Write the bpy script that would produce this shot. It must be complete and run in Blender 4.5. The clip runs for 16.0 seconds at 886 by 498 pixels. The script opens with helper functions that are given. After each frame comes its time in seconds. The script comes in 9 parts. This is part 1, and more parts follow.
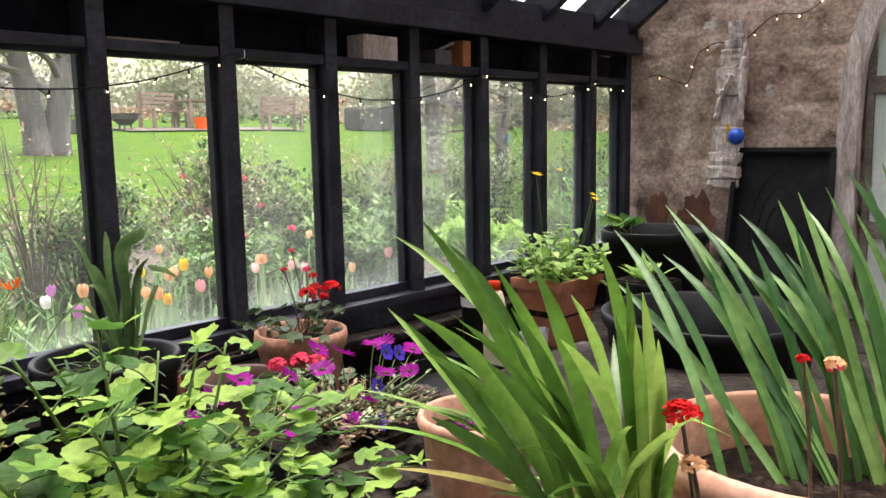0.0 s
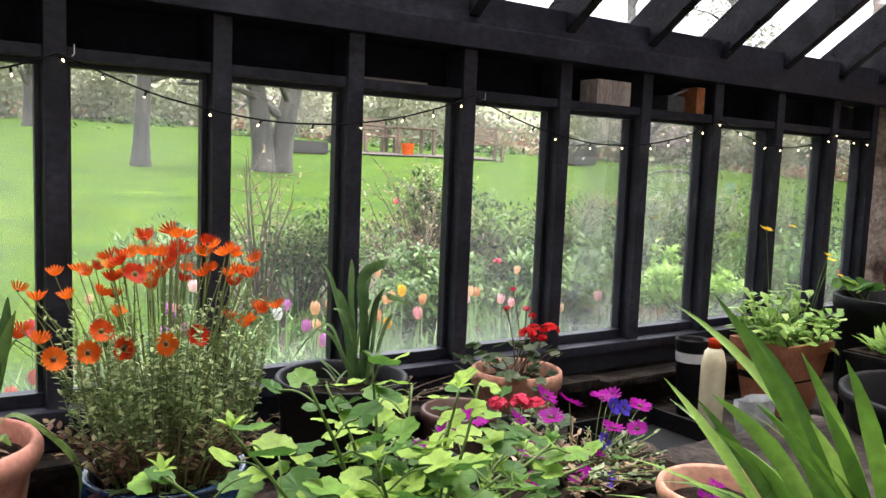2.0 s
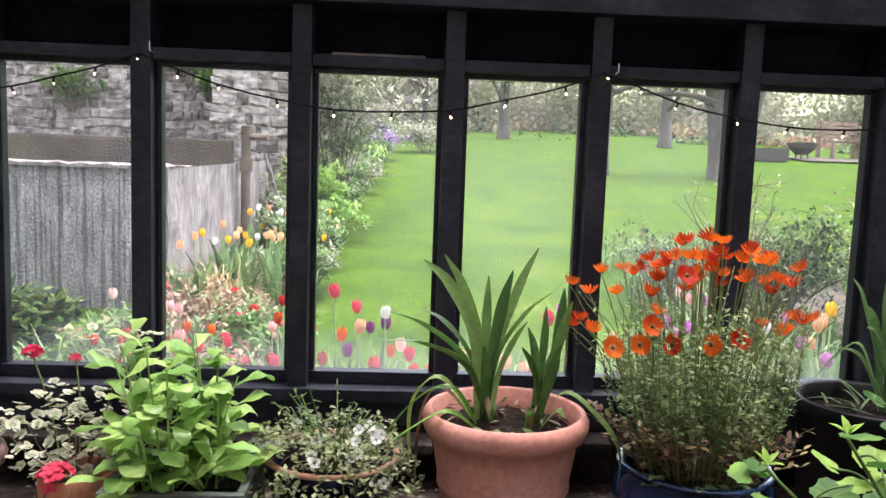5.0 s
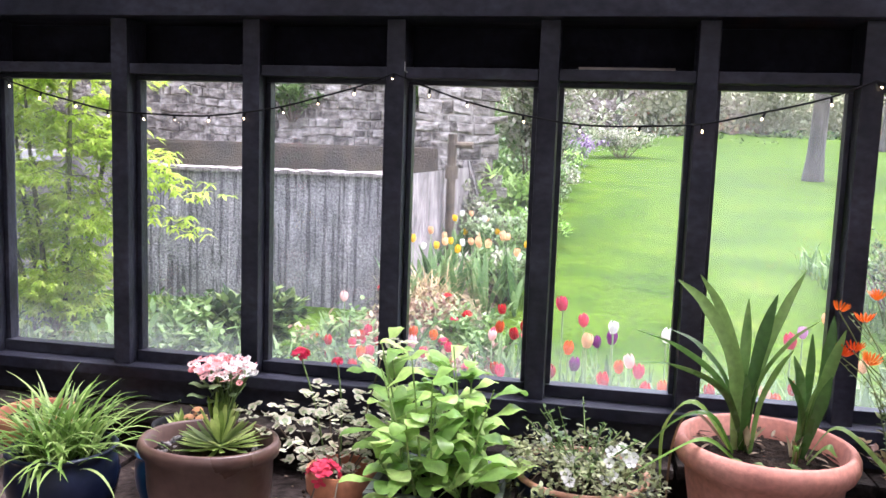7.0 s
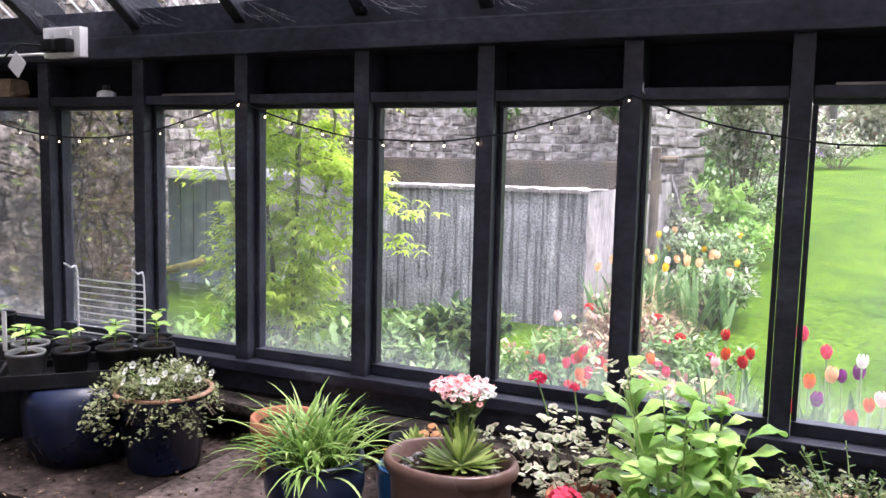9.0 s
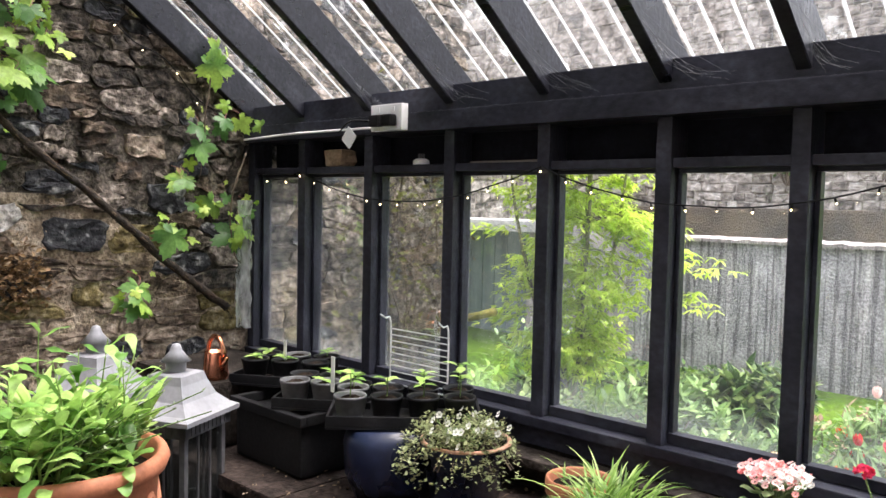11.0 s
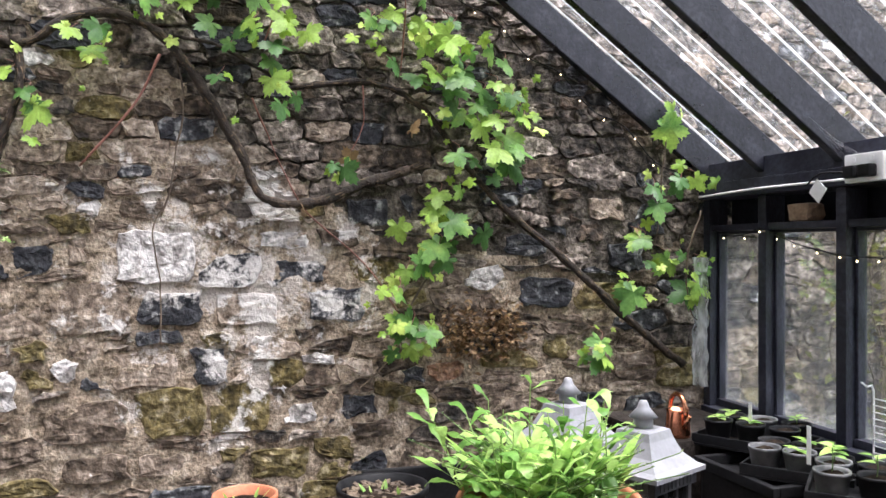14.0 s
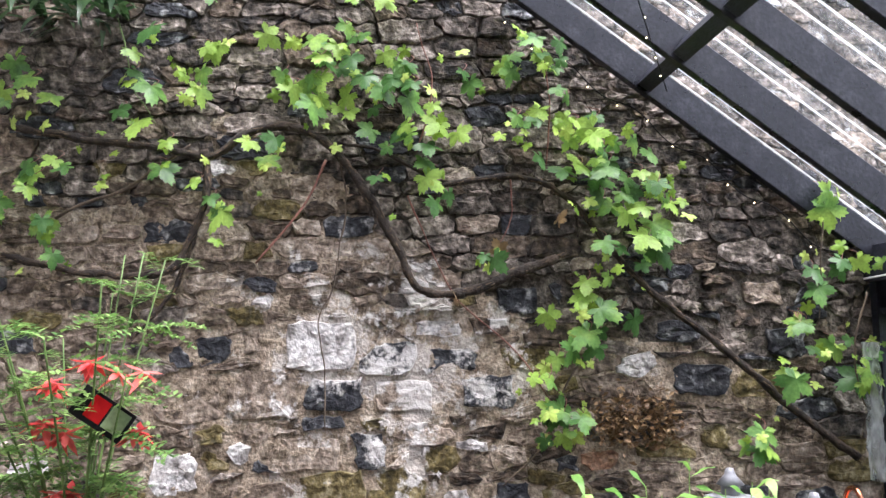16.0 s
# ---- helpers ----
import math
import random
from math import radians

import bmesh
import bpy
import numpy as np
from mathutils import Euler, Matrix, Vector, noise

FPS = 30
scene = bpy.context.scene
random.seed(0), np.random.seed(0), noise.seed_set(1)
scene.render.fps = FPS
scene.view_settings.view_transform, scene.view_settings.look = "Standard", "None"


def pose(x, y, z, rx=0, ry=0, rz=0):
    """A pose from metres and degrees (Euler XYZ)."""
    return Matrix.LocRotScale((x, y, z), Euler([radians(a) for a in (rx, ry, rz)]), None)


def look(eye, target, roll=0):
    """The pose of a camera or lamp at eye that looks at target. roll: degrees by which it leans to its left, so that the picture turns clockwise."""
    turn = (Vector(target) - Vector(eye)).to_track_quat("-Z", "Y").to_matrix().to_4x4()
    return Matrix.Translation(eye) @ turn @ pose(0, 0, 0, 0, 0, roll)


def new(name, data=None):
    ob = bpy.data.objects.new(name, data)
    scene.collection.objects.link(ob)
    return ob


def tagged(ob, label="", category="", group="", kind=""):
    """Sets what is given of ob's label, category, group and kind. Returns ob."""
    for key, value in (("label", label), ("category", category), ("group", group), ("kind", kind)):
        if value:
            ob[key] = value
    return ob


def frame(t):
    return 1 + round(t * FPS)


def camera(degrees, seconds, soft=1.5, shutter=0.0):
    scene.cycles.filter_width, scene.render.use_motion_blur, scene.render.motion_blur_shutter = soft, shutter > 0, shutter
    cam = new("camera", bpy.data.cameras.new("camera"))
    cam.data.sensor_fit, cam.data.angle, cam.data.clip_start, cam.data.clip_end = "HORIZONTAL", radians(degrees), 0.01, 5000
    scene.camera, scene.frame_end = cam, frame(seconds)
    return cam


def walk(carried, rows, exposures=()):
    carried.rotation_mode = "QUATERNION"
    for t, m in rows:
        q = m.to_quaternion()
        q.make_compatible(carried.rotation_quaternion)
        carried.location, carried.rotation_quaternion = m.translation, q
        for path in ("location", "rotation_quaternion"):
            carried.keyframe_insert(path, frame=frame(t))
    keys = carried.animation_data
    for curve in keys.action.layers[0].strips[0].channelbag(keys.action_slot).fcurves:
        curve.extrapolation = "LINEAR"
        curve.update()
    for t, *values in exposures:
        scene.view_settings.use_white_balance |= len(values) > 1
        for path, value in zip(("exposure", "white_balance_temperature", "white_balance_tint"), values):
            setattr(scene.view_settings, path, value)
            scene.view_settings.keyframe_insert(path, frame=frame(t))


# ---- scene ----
cam = camera(57.8, 16.0)
PATH = [
    (0, (0.163, 0.144, 1.47), (1.614, 1.492, 1.197), -1.1),
    (0.5, (0.155, 0.161, 1.487), (1.53, 1.593, 1.237), -0.5),
    (1, (0.134, 0.179, 1.499), (1.434, 1.682, 1.266), 1.0),
    (1.5, (0.114, 0.193, 1.502), (1.326, 1.769, 1.285), 2.1),
    (2, (0.088, 0.199, 1.499), (1.193, 1.855, 1.299), 2.2),
    (2.5, (0.056, 0.21, 1.507), (1.014, 1.953, 1.308), 2.4),
    (3, (0.027, 0.218, 1.502), (0.826, 2.039, 1.291), 2.3),
    (3.5, (-0.008, 0.214, 1.502), (0.598, 2.107, 1.277), 2.2),
    (4, (-0.042, 0.207, 1.502), (0.396, 2.145, 1.273), 2.1),
    (4.2, (-0.05, 0.204, 1.491), (0.304, 2.16, 1.267), 2.0),
    (6.3, (-0.169, 0.2, 1.511), (-0.333, 2.18, 1.289), 2.7),
    (6.5, (-0.184, 0.2, 1.519), (-0.396, 2.176, 1.294), 2.7),
    (7, (-0.207, 0.195, 1.511), (-0.565, 2.15, 1.286), 2.0),
    (7.5, (-0.227, 0.19, 1.517), (-0.708, 2.116, 1.277), 1.7),
    (8, (-0.248, 0.186, 1.513), (-0.829, 2.084, 1.272), 1.6),
    (8.2, (-0.263, 0.186, 1.514), (-0.877, 2.075, 1.28), 1.6),
    (10.3, (-0.328, 0.138, 1.571), (-1.521, 1.736, 1.419), 0.8),
    (10.5, (-0.324, 0.139, 1.574), (-1.574, 1.694, 1.433), 0.8),
    (11, (-0.335, 0.112, 1.583), (-1.706, 1.564, 1.47), 1.2),
    (11.5, (-0.341, 0.086, 1.599), (-1.878, 1.36, 1.487), 0.2),
    (12, (-0.345, 0.067, 1.606), (-1.972, 1.224, 1.498), -0.4),
    (12.5, (-0.349, 0.04, 1.609), (-2.084, 1.03, 1.519), 0.2),
    (13, (-0.345, 0.015, 1.613), (-2.156, 0.862, 1.559), 0.7),
    (13.5, (-0.338, 0.006, 1.622), (-2.201, 0.734, 1.612), 0.5),
    (14, (-0.34, -0.003, 1.621), (-2.256, 0.57, 1.617), -0.1),
    (14.5, (-0.314, -0.009, 1.616), (-2.256, 0.468, 1.67), -0.1),
    (15, (-0.291, -0.01, 1.624), (-2.248, 0.387, 1.748), 0.1),
    (15.5, (-0.267, -0.014, 1.626), (-2.236, 0.282, 1.809), -0.1),
    (16, (-0.259, -0.038, 1.601), (-2.234, 0.183, 1.83), -0.7),
]
walk(cam, [(t, look(eye, target, roll)) for t, eye, target, roll in PATH], [(0, 2.33, 6550, 14), (1.5, 2.23, 6450, 12), (3.5, 2.13, 6250, 17), (5.2, 2.25, 6150, 18), (7, 2.52, 5880, 24), (8.2, 2.55, 5850, 25), (11, 2.58, 6400, 13), (14.5, 2.75, 5980, 14), (16, 2.75, 5900, 15)])


# ---- world and light ----
world = bpy.data.worlds.new("overcast_sky")
scene.world = world
world.use_nodes = True
wn = world.node_tree.nodes
sky = wn.new("ShaderNodeTexSky")
sky.sky_type = "NISHITA"
sky.sun_disc = False
sky.sun_elevation = radians(75)
sky.sun_rotation = radians(41)
sky.air_density, sky.dust_density, sky.ozone_density = 1.0, 6.0, 1.0
wash = wn.new("ShaderNodeMix")
wash.data_type = "RGBA"
wash.inputs[0].default_value = 0.55
wash.inputs[7].default_value = (9.0, 9.3, 9.8, 1)
world.node_tree.links.new(sky.outputs[0], wash.inputs[6])
world.node_tree.links.new(wash.outputs[2], wn["Background"].inputs[0])
wn["Background"].inputs[1].default_value = 0.145

sun_data = bpy.data.lights.new("sun", "SUN")
sun_data.energy, sun_data.angle, sun_data.color = 1.6, radians(40), (1, 0.97, 0.92)
sun_lamp = new("sun", sun_data)
sun_lamp.matrix_world = look((3.5, 4, 20), (0, 0, 0))


# ---- materials ----
def mat(name, cols, scale=8.0, rough=0.7, bump=0.3, bscale=60.0, metal=0.0, rand=0.0, trans=0.0,
        stretch=(1, 1, 1), coat=0.0, island=0.0, fine=0.25, rvar=0.15, bdist=0.004, spec=0.5):
    """Colours mixed by a broad noise, varied by a fine one and from piece to piece, with relief and uneven gloss."""
    m = bpy.data.materials.new(name)
    m.use_nodes = True
    nt = m.node_tree
    N, L = nt.nodes, nt.links
    bs = N["Principled BSDF"]
    geo = N.new("ShaderNodeNewGeometry")
    mp = N.new("ShaderNodeMapping")
    mp.inputs[3].default_value = stretch
    L.new(geo.outputs["Position"], mp.inputs[0])
    n1 = N.new("ShaderNodeTexNoise")
    n1.inputs["Scale"].default_value, n1.inputs["Detail"].default_value = scale, 5
    n2 = N.new("ShaderNodeTexNoise")
    n2.inputs["Scale"].default_value, n2.inputs["Detail"].default_value = bscale, 4
    L.new(mp.outputs[0], n1.inputs[0])
    L.new(mp.outputs[0], n2.inputs[0])
    base = n1.outputs[0]
    if rand or island:
        info = N.new("ShaderNodeObjectInfo")
        add = N.new("ShaderNodeMath")
        add.operation = "MULTIPLY_ADD"
        add.inputs[1].default_value = rand if rand else island
        L.new(info.outputs["Random"] if rand else geo.outputs["Random Per Island"], add.inputs[0])
        sub = N.new("ShaderNodeMath")
        sub.operation = "SUBTRACT"
        sub.inputs[1].default_value = (rand if rand else island) / 2
        L.new(base, sub.inputs[0])
        L.new(sub.outputs[0], add.inputs[2])
        base = add.outputs[0]
    ramp = N.new("ShaderNodeValToRGB")
    els = ramp.color_ramp.elements
    els[0].position, els[1].position = 0.28, 0.72
    els[0].color, els[1].color = (*cols[0], 1), (*cols[-1], 1)
    for i, c in enumerate(cols[1:-1]):
        els.new(0.28 + 0.44 * (i + 1) / (len(cols) - 1)).color = (*c, 1)
    L.new(base, ramp.inputs[0])
    rng = N.new("ShaderNodeMapRange")
    rng.inputs[1].default_value, rng.inputs[2].default_value = 0.3, 0.7
    rng.inputs[3].default_value, rng.inputs[4].default_value = 1 - fine, 1 + fine
    L.new(n2.outputs[0], rng.inputs[0])
    mul = N.new("ShaderNodeMix")
    mul.data_type, mul.blend_type = "RGBA", "MULTIPLY"
    mul.inputs[0].default_value = 1
    L.new(ramp.outputs[0], mul.inputs[6])
    L.new(rng.outputs[0], mul.inputs[7])
    L.new(mul.outputs[2], bs.inputs["Base Color"])
    rr = N.new("ShaderNodeMapRange")
    rr.inputs[1].default_value, rr.inputs[2].default_value = 0.3, 0.7
    rr.inputs[3].default_value, rr.inputs[4].default_value = max(0.02, rough - rvar), min(1, rough + rvar)
    L.new(n1.outputs[0], rr.inputs[0])
    L.new(rr.outputs[0], bs.inputs["Roughness"])
    bs.inputs["Metallic"].default_value = metal
    bs.inputs["Coat Weight"].default_value = coat
    bs.inputs["Specular IOR Level"].default_value = spec
    if bump:
        b = N.new("ShaderNodeBump")
        b.inputs["Strength"].default_value, b.inputs["Distance"].default_value = bump, bdist
        L.new(n2.outputs[0], b.inputs["Height"])
        L.new(b.outputs[0], bs.inputs["Normal"])
    if trans:
        tr = N.new("ShaderNodeBsdfTranslucent")
        L.new(mul.outputs[2], tr.inputs[0])
        mx = N.new("ShaderNodeMixShader")
        mx.inputs[0].default_value = trans
        L.new(bs.outputs[0], mx.inputs[1])
        L.new(tr.outputs[0], mx.inputs[2])
        L.new(mx.outputs[0], N["Material Output"].inputs[0])
    return m


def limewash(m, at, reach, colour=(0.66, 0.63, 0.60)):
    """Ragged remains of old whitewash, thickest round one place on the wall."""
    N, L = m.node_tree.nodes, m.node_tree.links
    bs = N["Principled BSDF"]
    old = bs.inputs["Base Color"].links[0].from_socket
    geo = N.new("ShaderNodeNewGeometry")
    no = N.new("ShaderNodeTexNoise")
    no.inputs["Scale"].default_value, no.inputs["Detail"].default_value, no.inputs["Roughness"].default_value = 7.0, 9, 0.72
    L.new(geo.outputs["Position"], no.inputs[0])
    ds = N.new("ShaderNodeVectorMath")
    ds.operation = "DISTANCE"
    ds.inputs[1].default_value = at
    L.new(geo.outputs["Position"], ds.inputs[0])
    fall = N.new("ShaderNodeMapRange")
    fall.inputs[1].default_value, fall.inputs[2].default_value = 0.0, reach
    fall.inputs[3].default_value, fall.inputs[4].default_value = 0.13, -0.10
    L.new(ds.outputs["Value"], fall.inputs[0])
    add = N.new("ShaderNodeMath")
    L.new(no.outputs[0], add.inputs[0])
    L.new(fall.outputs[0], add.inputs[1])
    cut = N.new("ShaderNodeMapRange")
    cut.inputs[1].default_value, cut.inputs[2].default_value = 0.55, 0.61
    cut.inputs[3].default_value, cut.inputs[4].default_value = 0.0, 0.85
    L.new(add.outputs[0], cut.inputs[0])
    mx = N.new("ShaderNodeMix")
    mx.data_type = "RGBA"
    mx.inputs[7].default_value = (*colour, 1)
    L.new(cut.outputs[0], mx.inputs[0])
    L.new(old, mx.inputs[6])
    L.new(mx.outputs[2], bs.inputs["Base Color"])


def leafy(name, cols, rand=0.0, island=0.5, rough=0.45, trans=0.35, scale=9.0, spec=0.4):
    return mat(name, cols, scale=scale, rough=rough, bump=0.15, bscale=90, rand=rand, island=island, trans=trans, fine=0.18, spec=spec)


def glass_mat(name, tint, haze, dirt_scale, gloss=0.05, ridge=0.0, damp=None):
    """Clear sheet with a mirror-like gloss and patches of dirt and condensation, and painted highlight lines along any
    ridges.
    """
    m = bpy.data.materials.new(name)
    m.use_nodes = True
    nt = m.node_tree
    N, L = nt.nodes, nt.links
    N.remove(N["Principled BSDF"])
    tr, gl, df, tl = (N.new("ShaderNodeBsdf" + k) for k in ("Transparent", "Glossy", "Diffuse", "Translucent"))
    tr.inputs[0].default_value = (*tint, 1)
    gl.inputs["Roughness"].default_value = 0.03
    df.inputs[0].default_value = tl.inputs[0].default_value = (0.8, 0.82, 0.82, 1)
    fr = N.new("ShaderNodeFresnel")
    fr.inputs[0].default_value = 1.45
    geo = N.new("ShaderNodeNewGeometry")
    mp = N.new("ShaderNodeMapping")
    mp.inputs[3].default_value = dirt_scale
    no = N.new("ShaderNodeTexNoise")
    no.inputs["Scale"].default_value, no.inputs["Detail"].default_value = 1.0, 6
    L.new(geo.outputs["Position"], mp.inputs[0])
    L.new(mp.outputs[0], no.inputs[0])
    rg = N.new("ShaderNodeMapRange")
    rg.inputs[1].default_value, rg.inputs[2].default_value = 0.4, 0.72
    rg.inputs[3].default_value, rg.inputs[4].default_value = haze[0], haze[1]
    L.new(no.outputs[0], rg.inputs[0])
    dirt = rg.outputs[0]
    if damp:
        # whitish haze painted above the bottom bead for condensation and pale leaves, ragged edge
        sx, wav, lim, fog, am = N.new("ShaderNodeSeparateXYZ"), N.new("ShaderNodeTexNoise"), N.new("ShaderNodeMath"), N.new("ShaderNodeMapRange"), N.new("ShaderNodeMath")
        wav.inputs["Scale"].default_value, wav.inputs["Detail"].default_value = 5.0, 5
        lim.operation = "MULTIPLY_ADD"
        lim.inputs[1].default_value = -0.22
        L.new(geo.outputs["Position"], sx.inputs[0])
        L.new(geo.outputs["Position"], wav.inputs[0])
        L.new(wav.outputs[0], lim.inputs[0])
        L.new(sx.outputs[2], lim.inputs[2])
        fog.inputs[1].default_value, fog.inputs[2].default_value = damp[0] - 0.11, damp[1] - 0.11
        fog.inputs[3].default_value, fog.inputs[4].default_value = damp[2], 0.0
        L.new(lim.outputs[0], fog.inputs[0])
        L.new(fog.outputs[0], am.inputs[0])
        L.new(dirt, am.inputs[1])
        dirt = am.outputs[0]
    if ridge:
        bl, br, ba = N.new("ShaderNodeTexNoise"), N.new("ShaderNodeMapRange"), N.new("ShaderNodeMath")
        bl.inputs["Scale"].default_value, bl.inputs["Detail"].default_value = 9.0, 5
        br.inputs[1].default_value, br.inputs[2].default_value = 0.60, 0.72
        br.inputs[3].default_value, br.inputs[4].default_value = 0.0, 0.3
        L.new(geo.outputs["Position"], bl.inputs[0])
        L.new(bl.outputs[0], br.inputs[0])
        L.new(br.outputs[0], ba.inputs[0])
        L.new(dirt, ba.inputs[1])
        dirt = ba.outputs[0]
        # corrugation highlights, painted as narrow white bands on the ridges
        sp, dv, fc, band, sm = N.new("ShaderNodeSeparateXYZ"), N.new("ShaderNodeMath"), N.new("ShaderNodeMath"), N.new("ShaderNodeMapRange"), N.new("ShaderNodeMath")
        dv.operation, fc.operation, sm.operation = "DIVIDE", "FRACT", "ADD"
        dv.inputs[1].default_value = ridge
        band.inputs[1].default_value, band.inputs[2].default_value = 0.88, 0.94
        band.inputs[3].default_value, band.inputs[4].default_value = 0.0, 0.3
        L.new(geo.outputs["Position"], sp.inputs[0])
        L.new(sp.outputs[0], dv.inputs[0])
        L.new(dv.outputs[0], fc.inputs[0])
        L.new(fc.outputs[0], band.inputs[0])
        L.new(band.outputs[0], sm.inputs[0])
        L.new(dirt, sm.inputs[1])
        dirt = sm.outputs[0]
    hz, m1, m2 = N.new("ShaderNodeMixShader"), N.new("ShaderNodeMixShader"), N.new("ShaderNodeMixShader")
    hz.inputs[0].default_value = 0.75
    L.new(df.outputs[0], hz.inputs[1])
    L.new(tl.outputs[0], hz.inputs[2])
    L.new(dirt, m1.inputs[0])
    L.new(tr.outputs[0], m1.inputs[1])
    L.new(hz.outputs[0], m1.inputs[2])
    sc = N.new("ShaderNodeMath")
    sc.operation = "MULTIPLY"
    sc.inputs[1].default_value = gloss * 10
    L.new(fr.outputs[0], sc.inputs[0])
    L.new(sc.outputs[0], m2.inputs[0])
    L.new(m1.outputs[0], m2.inputs[1])
    L.new(gl.outputs[0], m2.inputs[2])
    L.new(m2.outputs[0], N["Material Output"].inputs[0])
    return m


# BLACK_WOOD and BLACK_DULL are lifted in colour to stand in for veiling glare
BLACK_WOOD = mat("black_painted_wood", [(0.012, 0.0125, 0.0185), (0.023, 0.024, 0.035), (0.045, 0.046, 0.062)], scale=6, rough=0.42, spec=0.25, bump=0.35, bscale=45, stretch=(1, 4, 1.4), fine=0.35, rvar=0.12)
BLACK_RAFTER = mat("worn_black_gloss", [(0.0045, 0.0047, 0.0072), (0.009, 0.0094, 0.014), (0.024, 0.025, 0.033)], scale=7, rough=0.36, spec=0.32, bump=0.3, bscale=40, stretch=(1, 2, 2), fine=0.5, rvar=0.14)
BLACK_DULL = mat("dull_black_board", [(0.008, 0.008, 0.0115), (0.016, 0.016, 0.023)], scale=7, rough=0.85, spec=0.1, bump=0.3, bscale=50, fine=0.3)
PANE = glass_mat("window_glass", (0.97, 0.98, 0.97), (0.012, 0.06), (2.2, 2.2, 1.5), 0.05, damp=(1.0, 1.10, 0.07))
ROOFING = glass_mat("corrugated_clear_sheet", (0.56, 0.54, 0.525), (0.015, 0.10), (34, 1.8, 1.8), 0.05, 0.076)
MORTAR = mat("lime_mortar", [(0.075, 0.056, 0.039), (0.25, 0.196, 0.143), (0.365, 0.297, 0.224), (0.50, 0.428, 0.345)], scale=22, rough=0.97, bump=1.0, bscale=85, fine=0.5, bdist=0.010, spec=0.2)
# darker mixes, used mostly on the upper part of the rubble wall
DARK_MORTAR = mat("dark_mortar", [(0.022, 0.019, 0.016), (0.075, 0.064, 0.053), (0.14, 0.12, 0.10), (0.25, 0.215, 0.18)], scale=22, rough=0.97, bump=1.0, bscale=85, fine=0.55, bdist=0.010, spec=0.2)
DARK_STONE_MIX = [(0.016, 0.0145, 0.013), (0.056, 0.047, 0.040), (0.125, 0.104, 0.087), (0.215, 0.18, 0.152), (0.46, 0.395, 0.345)]
STONE = mat("rubble_stone", DARK_STONE_MIX, scale=26, rough=0.92, bump=1.0, bscale=65, rand=0.22, fine=0.5, bdist=0.009, spec=0.3)
STONE_JOINED = mat("rubble_stone_far", DARK_STONE_MIX, scale=26, rough=0.92, bump=1.0, bscale=65, island=0.22, fine=0.5, bdist=0.009, spec=0.3)
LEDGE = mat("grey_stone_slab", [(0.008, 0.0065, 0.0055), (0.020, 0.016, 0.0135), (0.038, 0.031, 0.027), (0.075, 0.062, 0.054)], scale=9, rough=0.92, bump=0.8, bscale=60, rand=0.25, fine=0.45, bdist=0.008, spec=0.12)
EARTHY = mat("earth_stained_slab", [(0.020, 0.0145, 0.0125), (0.046, 0.034, 0.0295), (0.078, 0.058, 0.051), (0.125, 0.098, 0.088)], scale=7, rough=0.92, bump=0.9, bscale=55, rand=0.25, fine=0.5, bdist=0.008, spec=0.12)
CONCRETE = mat("board_marked_concrete", [(0.17, 0.115, 0.09), (0.40, 0.29, 0.23), (0.55, 0.42, 0.34), (0.68, 0.57, 0.49)], scale=8, rough=0.95, bump=0.7, bscale=60, fine=0.32, bdist=0.007, spec=0.2)
limewash(CONCRETE, (3.37, 1.5, 2.4), 0.9, (0.72, 0.68, 0.65))
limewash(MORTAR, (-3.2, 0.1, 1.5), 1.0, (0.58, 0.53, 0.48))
# grey of the unseen back wall, set by the light it bounces indoors
BACK_WALL_GREY = mat("back_wall_grey", [(0.34, 0.33, 0.31), (0.44, 0.43, 0.41)], scale=3, rough=0.9, bump=0.4, bscale=40)
LAWN = mat("mown_grass", [(0.023, 0.053, 0.003), (0.036, 0.072, 0.005), (0.049, 0.089, 0.007), (0.072, 0.106, 0.015)], scale=1.7, rough=0.9, bump=0.45, bscale=34, fine=0.7, bdist=0.012, spec=0.03)
SOIL = mat("potting_soil", [(0.006, 0.0045, 0.0035), (0.018, 0.013, 0.010), (0.042, 0.031, 0.024)], scale=34, rough=0.97, bump=1.0, bscale=140, fine=0.6, bdist=0.008, spec=0.03)


# ---- building helpers ----
def finish(name, bm, material, smooth=False):
    me = bpy.data.meshes.new(name)
    bm.normal_update()
    bm.to_mesh(me)
    bm.free()
    me.materials.append(material)
    if smooth:
        me.shade_smooth()
    return me


def part(name, bm, material, parent, label="", smooth=False):
    ob = new(name, finish(name, bm, material, smooth))
    ob.parent = parent
    if label:
        ob["label"] = label
    return ob


def share(name, me, parent, m=None):
    ob = new(name, me)
    ob.parent = parent
    if m is not None:
        ob.matrix_basis = m
    return ob


def thing(name, at, label, category, group="", kind=""):
    ob = new(name)
    ob.empty_display_size = 0.05
    ob.location = at
    return tagged(ob, label, category, group, kind)


def box(bm, x0, x1, y0, y1, z0, z1, bev=0.0):
    made = bmesh.ops.create_cube(bm, size=1, matrix=Matrix.Translation(((x0 + x1) / 2, (y0 + y1) / 2, (z0 + z1) / 2)) @ Matrix.Diagonal((x1 - x0, y1 - y0, z1 - z0, 1)))
    if bev:
        edges = list({e for v in made["verts"] for e in v.link_edges})
        bmesh.ops.bevel(bm, geom=edges, offset=bev, segments=2, affect="EDGES", profile=0.7)
    return bm


def boxed(*a, bev=0.0):
    return box(bmesh.new(), *a, bev=bev)


